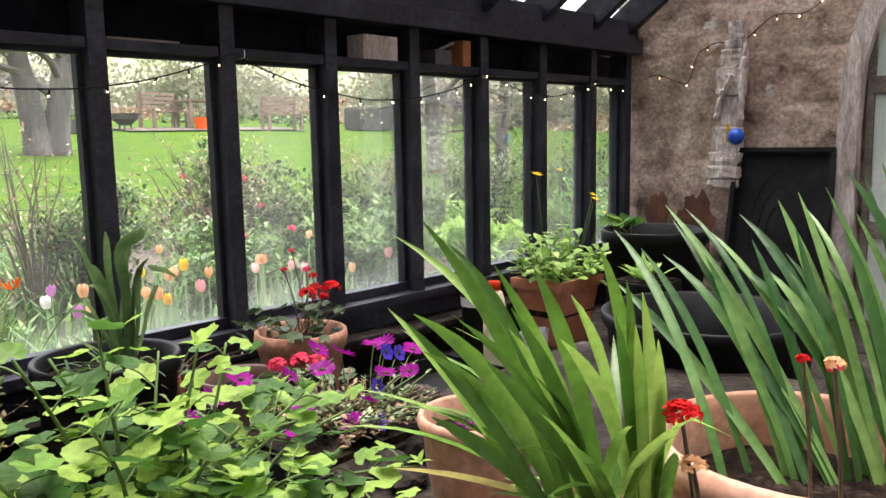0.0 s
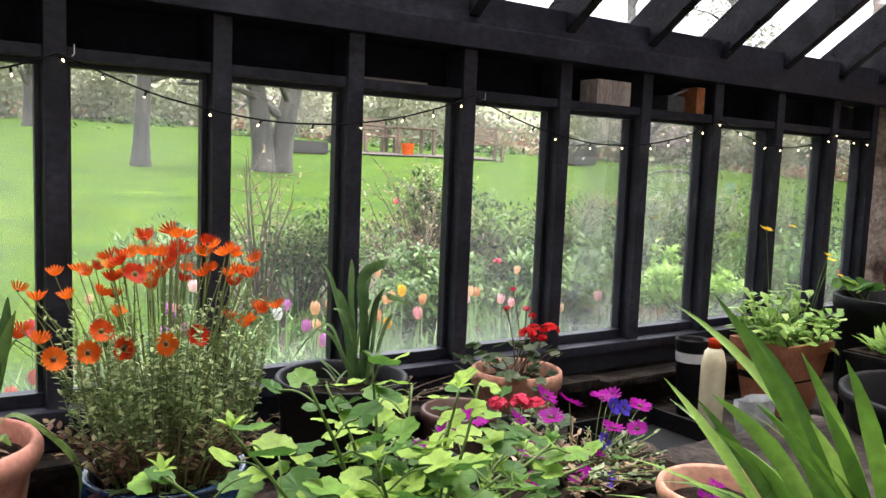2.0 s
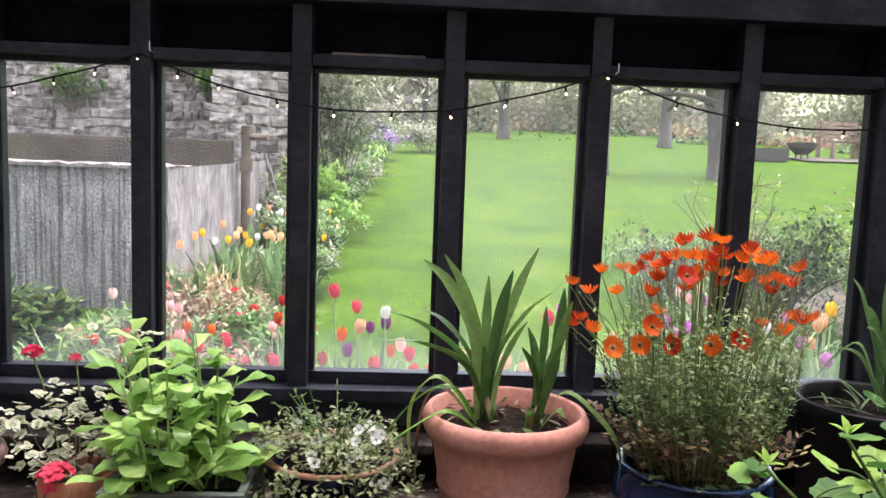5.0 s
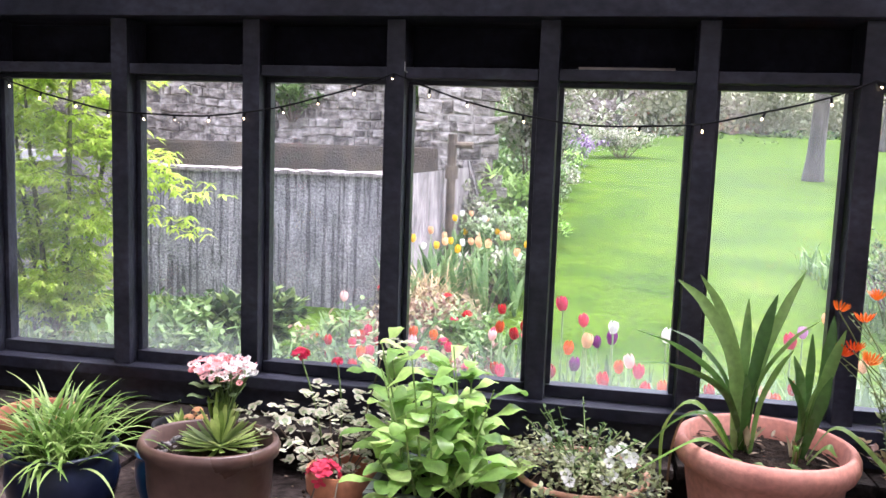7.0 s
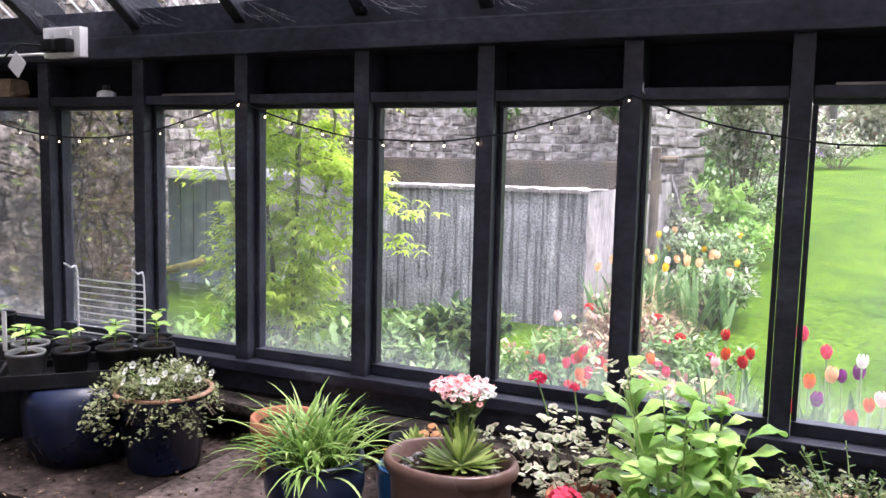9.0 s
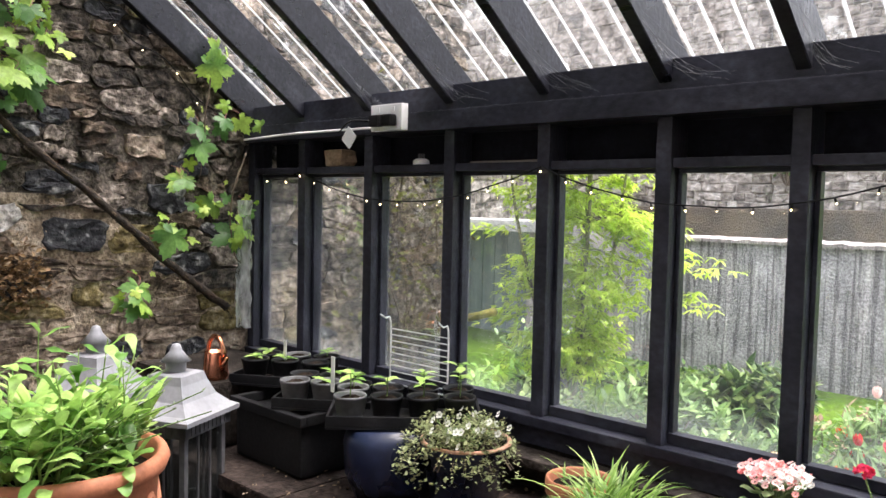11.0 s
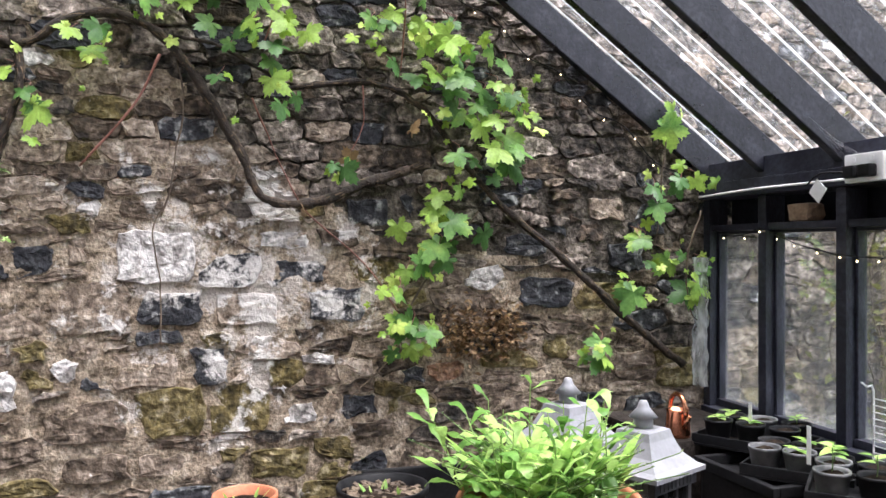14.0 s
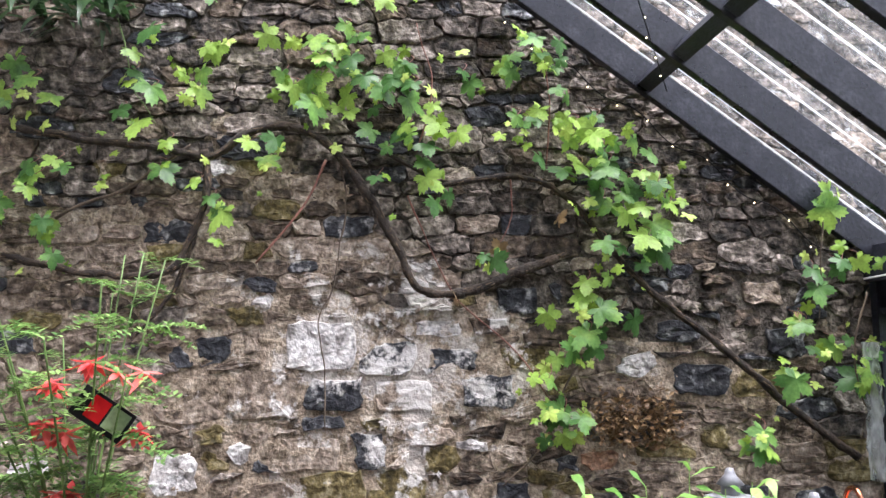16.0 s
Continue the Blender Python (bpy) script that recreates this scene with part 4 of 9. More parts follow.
DAISY_STEM = mat("pale_green_stem", [(0.16, 0.22, 0.07), (0.26, 0.33, 0.12)], scale=12, rough=0.6, bump=0.1)
RUSTLEAF = leafy("rusty_leaf", [(0.13, 0.055, 0.032), (0.25, 0.125, 0.07), (0.31, 0.26, 0.11)], island=0.9, trans=0.2)


def black_tub():
    o = (0.85, 1.71, BZ)
    p = thing("potted_agapanthus", o, "small agapanthus in a wide black plastic tub", "potted plant")
    z = pot(p, 0.142, 0.272, BLACK_PLASTIC, "plain", label="wide black plastic tub", base=0.8)
    rnd = random.Random(22)
    t0 = 0.272
    for mid, tip, w in (((-0.02, 0.03, 0.14), (-0.05, 0.05, 0.235), 0.022), ((0.005, 0.02, 0.16), (0.01, 0.03, 0.245), 0.016), ((0.03, 0.02, 0.20), (0.115, 0.02, 0.235), 0.026), ((0.05, 0.0, 0.15), (0.10, 0.0, 0.185), 0.024),
                        ((0.06, 0.0, 0.16), (0.155, 0.01, 0.13), 0.018), ((0.02, -0.01, 0.13), (0.03, 0.0, 0.20), 0.024), ((0.07, -0.01, 0.09), (0.10, -0.02, 0.13), 0.016), ((-0.055, 0.0, 0.11), (-0.145, 0.0, 0.03), 0.013),
                        ((-0.045, 0.01, 0.085), (-0.13, 0.02, 0.08), 0.012), ((0.0, 0.03, 0.11), (-0.02, 0.05, 0.18), 0.021), ((0.045, 0.03, 0.17), (0.075, 0.04, 0.245), 0.02), ((-0.01, -0.02, 0.10), (-0.06, -0.03, 0.15), 0.018), ((0.03, 0.01, 0.12), (0.05, 0.0, 0.16), 0.02)):
        a, m, b = Vector((0.04 + rnd.uniform(-0.018, 0.018), rnd.uniform(-0.012, 0.012), z)), Vector(mid) + Vector((0.02, 0, t0)), Vector(tip) + Vector((0.02, 0, t0))
        part("leaf", strap_along([a, a.lerp(m, 0.5) + Vector((rnd.uniform(-0.004, 0.004), 0, 0)), m, m.lerp(b, 0.55) + Vector((0, 0, 0.014)), b], w, (0.9, rnd.uniform(-0.3, 0.8), 0), 0.3), PALE_STRAP, p, smooth=True)
    straps(p, 30, 0.15, 0.006, (0.9, 1.5), (0.3, 1.4), z, MID, 21, 0.07, name="grass_blade")


PALE_STRAP = leafy("grey_green_strap", [(0.07, 0.14, 0.045), (0.13, 0.22, 0.075), (0.21, 0.31, 0.12)], rand=0.5)


def geranium():
    o = (1.357, 1.745, BZ)
    p = thing("potted_geranium", o, "red geranium with dark leaves in a pale terracotta pot", "potted plant")
    z = pot(p, 0.114, 0.225, TERRA_PALE, "collar", label="pale weathered terracotta pot")
    rnd = random.Random(4)
    for i in range(46):
        a, r = rnd.uniform(0, 6.28), 0.13 * math.sqrt(rnd.random())
        h = z + 0.03 + rnd.uniform(0.0, 0.075) - r * 0.15
        b = (r * math.cos(a) - 0.02, r * math.sin(a), h)
        s = rnd.uniform(0.03, 0.048)
        share("leaf", SCALLOP_DARK, p, facing(b, rnd.uniform(0, 6.28), rnd.uniform(0.9, 1.5)) @ Matrix.Diagonal((s, s, s, 1)))
        if i % 3 == 0:
            stalk(p, [(b[0] * 0.3, b[1] * 0.3, z), (b[0] * 0.7, b[1] * 0.7, z + (h - z) * 0.7), b], 0.0015, TWIG)
    for i, (x, y, zz, s, m) in enumerate(((1.35, 1.70, 1.095, 0.062, RED), (1.44, 1.72, 1.10, 0.058, RED), (1.415, 1.75, 1.095, 0.05, RED), (1.40, 1.70, 1.085, 0.035, RED), (1.305, 1.73, 1.16, 0.026, RED),
                                           (1.425, 1.80, 1.14, 0.028, ROSE), (1.395, 1.82, 1.19, 0.022, ROSE), (1.43, 1.78, 1.125, 0.03, RED))):
        head(p, off((x, y, zz), o), s, m, (0.01 * i - 0.04, 0, z), i, TWIG)
    o2 = (1.19, 1.52, BZ)
    q = thing("potted_geranium", o2, "low geranium with rose-red heads in a small dark pot", "potted plant")
    z2 = pot(q, 0.07, 0.17, BLACK_PLASTIC)
    for i in range(26):
        a, r = rnd.uniform(0, 6.28), 0.10 * math.sqrt(rnd.random())
        s = rnd.uniform(0.03, 0.045)
        share("leaf", SCALLOP_DARK, q, facing((r * math.cos(a), r * math.sin(a), z2 + rnd.uniform(0.01, 0.05)), rnd.uniform(0, 6.28), rnd.uniform(0.9, 1.5)) @ Matrix.Diagonal((s, s, s, 1)))
    for i, (x, y) in enumerate(((-0.03, -0.03), (0.0, -0.05), (-0.015, -0.02), (-0.07, -0.01))):
        head(q, (x, y, z2 + 0.09), 0.055, ROSE, (0, 0, z2), i)


SCALLOP = [scallop_mesh("lobed_leaf", LIME, 5, 3, c) for c in (0.1, 0.25, -0.2)]
SCALLOP_DARK = scallop_mesh("lobed_leaf", DARKLEAF, 5, 2)


def mallow():
    o = (0.56, 0.98, 0.93)
    p = thing("potted_pelargonium", o, "sprawling pelargonium with fresh lobed leaves and green buds", "potted plant")
    z = pot(p, 0.12, 0.12, BLACK_PLASTIC, label="low black pot under the leaves")
    rnd = random.Random(9)
    tops = ((0.33, 0.90, 1.25), (0.42, 0.93, 1.275), (0.53, 1.0, 1.27), (0.50, 1.06, 1.235), (0.62, 0.95, 1.24), (0.70, 1.02, 1.22), (0.46, 0.86, 1.21), (0.60, 0.84, 1.18),
            (0.75, 0.93, 1.16), (0.36, 0.86, 1.15), (0.80, 1.05, 1.13), (0.66, 1.12, 1.20), (0.55, 0.80, 1.12), (0.40, 0.80, 1.08), (0.72, 0.84, 1.10), (0.88, 0.98, 1.10), (0.28, 0.95, 1.20), (0.34, 0.82, 1.02), (0.50, 0.74, 1.03), (0.64, 0.76, 1.03), (0.78, 0.80, 1.02), (0.58, 0.92, 1.16), (0.90, 0.88, 1.03), (0.48, 0.78, 1.10), (0.68, 0.90, 1.13))
    for k, t in enumerate(tops):
        t = Vector(off(t, o))
        base = Vector((t.x * 0.35, t.y * 0.35, z))
        line = smooth_line([base, base.lerp(t, 0.5) + Vector((rnd.uniform(-0.02, 0.02), 0, 0.02)), t], 5)
        part("stem", tube(bmesh.new(), line, [0.003 - 0.0016 * i / len(line) for i in range(len(line))], 6), STEM, p, smooth=True)
        for i in range(17):
            f = 0.12 + 0.72 * (i / 15) if i < 15 else 0.93
            s0 = line[min(int(f * (len(line) - 1)), len(line) - 1)]
            a = rnd.uniform(0, 6.28)
            reach = rnd.uniform(0.025, 0.075) * (1.2 - 0.6 * f)
            e = s0 + Vector((reach * math.cos(a), reach * math.sin(a), rnd.uniform(-0.005, 0.03)))
            if i % 2:
                stalk(p, [s0, s0.lerp(e, 0.5) + Vector((0, 0, 0.006)), e], 0.0012)
            s = rnd.uniform(0.036, 0.06) * (1.12 - 0.35 * f)
            share("leaf", SCALLOP[rnd.randrange(3)], p, facing(e, a - 1.57 + rnd.uniform(-0.5, 0.5), rnd.uniform(1.0, 1.75), rnd.uniform(-0.4, 0.4)) @ Matrix.Diagonal((s, s, s, 1)))
        if k % 2 == 0:
            bud = bmesh.new()
            for i in range(5):
                ovate(bud, facing(t + Vector((0, 0, 0.004)), i * 1.25, rnd.uniform(0.5, 1.3)), 0.02, 0.008, 0.5)
            part("bud", bud, LIME, p, smooth=True)
    for x, y, zz in ((0.70, 0.95, 1.02), (0.45, 0.82, 1.0)):
        s = 0.05
        share("dead_leaf", SCALLOP_DRY, p, facing(off((x, y, zz), o), 1.0, 1.9) @ Matrix.Diagonal((s, s, s, 1)))


SCALLOP_DRY = scallop_mesh("lobed_leaf", BROWNLEAF, 5, 2, 0.6)


def iris_one():
    o = (0.765, 0.505, 0.93)
    p = thing("potted_iris", o, "clump of fresh green iris blades in a small pot", "potted plant")
    z = pot(p, 0.048, 0.22, TERRA_PALE, "collar")
    rnd = random.Random(2)
    tips = [(0.708, 0.717, 1.376), (0.679, 0.649, 1.397), (0.608, 0.591, 1.331), (0.741, 0.743, 1.27), (0.669, 0.557, 1.366), (0.691, 0.533, 1.363), (0.713, 0.484, 1.381), (0.724, 0.466, 1.355), (0.731, 0.456, 1.346), (0.621, 0.594, 1.297), (0.644, 0.575, 1.322), (0.703, 0.641, 1.375), (0.659, 0.532, 1.335), (0.676, 0.487, 1.349), (0.698, 0.46, 1.331), (0.65, 0.479, 1.32), (0.7, 0.425, 1.318), (0.611, 0.518, 1.304)]
    for i, t in enumerate(tips + tips[::2]):
        u = max(-0.035, min(0.045, ((t[0] - 0.68) * 0.68 - (t[1] - 0.55) * 0.73) * 0.4)) + rnd.uniform(-0.01, 0.01)
        b = (u * 0.74 + rnd.uniform(-0.015, 0.015), -u * 0.66 + rnd.uniform(-0.02, 0.02), z)
        if i >= len(tips):
            t = (t[0] + rnd.uniform(-0.03, 0.04), t[1] + rnd.uniform(-0.02, 0.04), t[2] - rnd.uniform(0.0, 0.10))
        part("leaf", blade_to(b, off(t, o), rnd.uniform(0.010, 0.0145), rnd.uniform(0.08, 0.22), 10, 0.5, side=(0.72, -0.6 + rnd.uniform(-0.5, 0.5), 0.3)), IRIS, p, smooth=True)
    part("leaf", blade(0.16, 0.014, -2.3, 0.25, 0.4, (0.03, -0.02, z), kink=(0.6, 1.5)), LIME, p, "bent pale leaf", True)
    part("dead_leaf", blade_to((0, 0, z), off((0.66, 0.68, 1.16), o), 0.014, 0.1), YELLOWED, p, "yellowed leaf", True)
    for i in range(20):
        part("leaf", blade(rnd.uniform(0.16, 0.28), rnd.uniform(0.010, 0.014), rnd.uniform(-1.2, 2.6), rnd.uniform(0.3, 0.9), rnd.uniform(0.4, 1.3), (rnd.uniform(-0.02, 0.02), rnd.uniform(-0.02, 0.02), z)), IRIS, p, smooth=True)
    for i in range(12):
        part("leaf", blade(rnd.uniform(0.08, 0.14), 0.013, rnd.uniform(-0.5, 2.5), rnd.uniform(0.9, 1.4), rnd.uniform(0.2, 0.9), (0, 0, z)), IRIS, p, smooth=True)


YELLOWED = leafy("yellowed_leaf", [(0.35, 0.30, 0.05), (0.50, 0.42, 0.10)], rand=0.3)


def iris_two():
    o = (0.955, 0.39, 0.93)
    p = thing("potted_iris", o, "tall iris blades in a pale terracotta trough with red geranium buds", "potted plant")
    bm = bmesh.new()
    z = pot(p, 0.155, 0.245, TERRA_PALE, "rolled", fill=0.06, label="bleached terracotta trough with a rolled rim")
    rnd = random.Random(6)
    tips = [(1.019, 0.652, 1.353), (1.076, 0.623, 1.362), (1.062, 0.578, 1.359), (1.061, 0.518, 1.35), (1.097, 0.513, 1.375), (1.118, 0.467, 1.401), (1.08, 0.471, 1.366), (1.115, 0.442, 1.409), (1.134, 0.425, 1.427), (1.132, 0.398, 1.434), (1.149, 0.384, 1.452), (1.016, 0.534, 1.336), (1.018, 0.604, 1.33), (1.153, 0.372, 1.414), (1.042, 0.474, 1.325), (1.076, 0.416, 1.369)]
    for rep in range(2):
        for t in tips:
            q = Vector(t) + Vector((rnd.uniform(-0.02, 0.03), rnd.uniform(-0.02, 0.02), rnd.uniform(-0.07, 0.03) * rep))
            u = max(-0.08, min(0.12, 0.05 + ((t[0] - 0.955) * 0.68 - (t[1] - 0.40) * 0.73) * 0.75)) + rnd.uniform(-0.02, 0.02)
            b = (u * 0.66 + rnd.uniform(-0.02, 0.04), -u * 0.74 + rnd.uniform(-0.03, 0.03), z)
            part("leaf", blade_to(b, off(q, o), rnd.uniform(0.009, 0.0145), rnd.uniform(0.06, 0.2), 9, 0.5, side=(0.72, -0.6 + rnd.uniform(-0.5, 0.5), 0.3)), IRIS_COOL, p, smooth=True)
    for x, y, zz, s, m in ((0.71, 0.41, 1.26, 0.036, RED), (0.865, 0.375, 1.275, 0.016, RED), (0.885, 0.355, 1.27, 0.022, APRICOT), (0.90, 0.36, 1.262, 0.018, ROSE), (0.71, 0.40, 1.222, 0.026, APRICOT)):
        head(p, off((x, y, zz), o), s, m, off((x + 0.03, y - 0.005, 1.08), o), 1, TWIG)


IRIS_COOL = leafy("blue_green_iris_leaf", [(0.035, 0.11, 0.025), (0.085, 0.21, 0.05), (0.18, 0.33, 0.09)], rand=1.0, rough=0.35, spec=0.5)


def front_staging():
    p = thing("staging", (0, 0, 0), "raised stone staging heaped with soil and stones", "staging", kind="structure")
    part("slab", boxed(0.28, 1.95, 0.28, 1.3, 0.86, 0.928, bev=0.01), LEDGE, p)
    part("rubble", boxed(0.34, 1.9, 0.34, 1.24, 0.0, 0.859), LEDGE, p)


front_staging()
big_terracotta()
osteospermum()
black_tub()
geranium()
mallow()
iris_one()
iris_two()


def small_pots_middle():
    # mauve-brown pot of bare soil
    o = (1.10, 1.62, BZ)
    p = thing("plant_pot", o, "mauve-brown clay pot of soil with a few seedlings", "plant pot")
    z = pot(p, 0.088, 0.19, BROWN_GLAZE, "rolled")
    straps(p, 7, 0.05, 0.006, (0.2, 0.8), (0.2, 0.8), z, MID, 3, 0.04, name="seedling")
    # leggy sedum on the sill ledge
    o = (1.03, 1.80, 0.897)
    p = thing("potted_sedum", o, "small red-leaved sedum in a tiny clay pot", "potted plant")
    z = pot(p, 0.03, 0.055, TERRA_DEEP, "collar", fill=0.012)
    sprigs(p, 26, 0.05, 0.10, z, 0.018, SEDUM, 5, TWIG, per=6, lean=0.9)
    # wooden box of stocks
    o = (-0.44, 1.53, BZ)
    p = thing("planter_box", o, "grey-green wooden box packed with fresh leafy stocks", "planter")
    for x0, x1, y0, y1 in ((-0.115, 0.115, -0.10, -0.086), (-0.115, 0.115, 0.086, 0.10), (-0.115, -0.101, -0.085, 0.085), (0.101, 0.115, -0.085, 0.085)):
        part("board", boxed(x0, x1, y0, y1, 0, 0.175, bev=0.002), GREY_WOOD, p)
    part("soil", boxed(-0.1, 0.1, -0.085, 0.085, 0.0, 0.15), SOIL, p)
    big_leaves(p, 19, 0.15, 0.26, 0.115, 0.033, FRESH, 12, 0.10, 0.10)
    rnd = random.Random(13)
    for i in range(13):
        part("leaf", spoon(rnd.uniform(0.10, 0.16), rnd.uniform(0.034, 0.046), rnd.uniform(1.0, 5.3), rnd.uniform(0.4, 1.0), rnd.uniform(0.8, 1.9), (rnd.uniform(-0.09, 0.09), rnd.uniform(-0.05, 0.02), 0.17), 0.4, 10), FRESH, p, smooth=True)
    # bacopa pots
    for o, s, name in (((-0.20, 1.585, BZ), 1, "white bacopa and mint"), ((-1.70, 1.66, BZ), 2, "trailing white bacopa")):
        p = thing("potted_bacopa", o, name + " spilling over a dark blue glazed pot", "potted plant")
        z = pot(p, 0.118, 0.19, NAVY_GLAZE, "plain", label="dark navy glazed pot with a bare clay rim")
        part("rim", lathe(bmesh.new(), [(0.109, 0.184), (0.1195, 0.186), (0.1205, 0.191), (0.116, 0.194), (0.109, 0.192), (0.109, 0.184)], 32), TERRA_PALE, p, "bare clay rim", True)
        trailing(p, z, 0.160, 300 if s == 1 else 400, s)
        sprigs(p, 22, 0.14 if s == 1 else 0.09, 0.09, z, 0.02, MID, 31 + s, per=10, lean=0.6)
        rnd = random.Random(40 + s)
        for i in range(16 if s == 1 else 24):
            a, r = rnd.uniform(0, 6.28) if s == 2 else rnd.uniform(3.2, 6.4), rnd.uniform(0.05, 0.15)
            f = (r * math.cos(a), r * math.sin(a), z + 0.088 - max(0, r - 0.10) * 1.1 + rnd.uniform(-0.01, 0.012))
            share("flower", STAR_W, p, Matrix.Translation(f) @ Vector((rnd.uniform(-0.5, 0.5), -1, 0.6)).to_track_quat("Z", "Y").to_matrix().to_4x4() @ Matrix.Diagonal((0.021, 0.021, 0.021, 1)))


BACOPA = leafy("olive_bacopa_leaf", [(0.12, 0.12, 0.055), (0.20, 0.24, 0.10), (0.33, 0.37, 0.18)], island=0.8)
SEDUM = leafy("red_tinged_leaf", [(0.06, 0.07, 0.03), (0.16, 0.08, 0.06), (0.26, 0.20, 0.12)], island=0.8)
GREY_WOOD = mat("grey_green_wood", [(0.05, 0.06, 0.05), (0.10, 0.12, 0.10), (0.17, 0.19, 0.16)], scale=6, rough=0.7, bump=0.5, bscale=50, stretch=(0.4, 1, 4), fine=0.25)
STAR_W = daisy_mesh("petals", WHITE, 5, cup=0.12, slim=0.34)
STAR_PK = daisy_mesh("petals", PINK, 9, cup=0.15, slim=0.2)
STAR_CORAL = daisy_mesh("petals", CORAL, 8, cup=0.2, slim=0.2)


STOCK_GREEN = leafy("stock_leaf", [(0.12, 0.26, 0.05), (0.22, 0.40, 0.085), (0.36, 0.54, 0.15)], rand=0.8, rough=0.42)
FRESH_STEM = mat("fresh_stem", [(0.20, 0.32, 0.08), (0.32, 0.44, 0.14)], scale=12, rough=0.5, bump=0.1)


def big_leaves(p, n, z, height, spread, width, material, seed, jitter=0.1, length=0.10):
    """Upright stems with long soft leaves, each leaf a part."""
    rnd = random.Random(seed)
    for i in range(n):
        b = Vector((rnd.uniform(-spread, spread) * 0.8, rnd.uniform(-spread, spread) * 0.7, z))
        t = b + Vector((b.x * 0.7, b.y * 0.5, height * rnd.uniform(0.35, 1.0)))
        bend = b.lerp(t, 0.5) + Vector((rnd.uniform(-0.02, 0.02), rnd.uniform(-0.02, 0.02), 0))
        part("stem", tube(bmesh.new(), smooth_line([b, bend, t], 3), [0.003 - 0.0003 * q for q in range(7)], 5), FRESH_STEM, p)
        for k in range(9):
            f = (k + rnd.random()) / 9
            q = b.lerp(t, f)
            m = spoon(length * rnd.uniform(0.7, 1.15) * (1.15 - 0.5 * f), width * rnd.uniform(0.75, 1.2), rnd.uniform(0, 6.28), rnd.uniform(0.5, 1.35), rnd.uniform(0.5, 2.0), q, 0.28, 9)
            part("leaf", m, material, p, smooth=True)


def trailing(p, z, r, n, seed):
    rnd = random.Random(seed)
    bl = bmesh.new()
    for i in range(n):
        a = rnd.uniform(0, 6.28)
        q = r * math.sqrt(rnd.random())
        top = Vector((q * math.cos(a), q * math.sin(a) - 0.03, z + 0.062 + rnd.uniform(-0.022, 0.024) - max(0, q - 0.11) * 1.6))
        for k in range(7):
            c = top + Vector((rnd.uniform(-0.014, 0.014), rnd.uniform(-0.014, 0.014), rnd.uniform(-0.014, 0.014)))
            s = rnd.uniform(0.008, 0.015)
            ovate(bl, facing(c, rnd.uniform(0, 6.28), rnd.uniform(0.4, 1.6)), s, s * 0.6)
    tagged(part("foliage", bl, BACOPA, p, smooth=True), kind="stuff")
    for i in range(30):
        a = rnd.uniform(0, 6.28)
        part("stem", tube(bmesh.new(), smooth_line([(0.03 * math.cos(a), 0.03 * math.sin(a), z), (0.08 * math.cos(a), 0.08 * math.sin(a), z + 0.05), (0.15 * math.cos(a), 0.15 * math.sin(a), z - 0.01)], 4), 0.001, 4), TWIG, p)


small_pots_middle()


def leaf_litter(x0, x1, y0, y1, n, seed):
    rnd = random.Random(seed)
    bm = bmesh.new()
    for i in range(n):
        c = Vector((rnd.uniform(x0, x1), rnd.uniform(y0, y1), BZ + rnd.uniform(0.001, 0.006)))
        if i % 3:
            ovate(bm, facing(c, rnd.uniform(0, 6.28), rnd.uniform(1.3, 1.8), rnd.uniform(-0.5, 0.5)), rnd.uniform(0.006, 0.022), 0.006)
        else:
            bmesh.ops.create_icosphere(bm, subdivisions=1, radius=rnd.uniform(0.002, 0.006), matrix=Matrix.Translation(c))
    tagged(new("leaf_litter", finish("leaf_litter", bm, LITTER)), "crumbs of soil, grit and withered leaves on the slabs", "litter", kind="stuff")


leaf_litter(-2.3, 0.55, 1.3, 1.92, 900, 8)


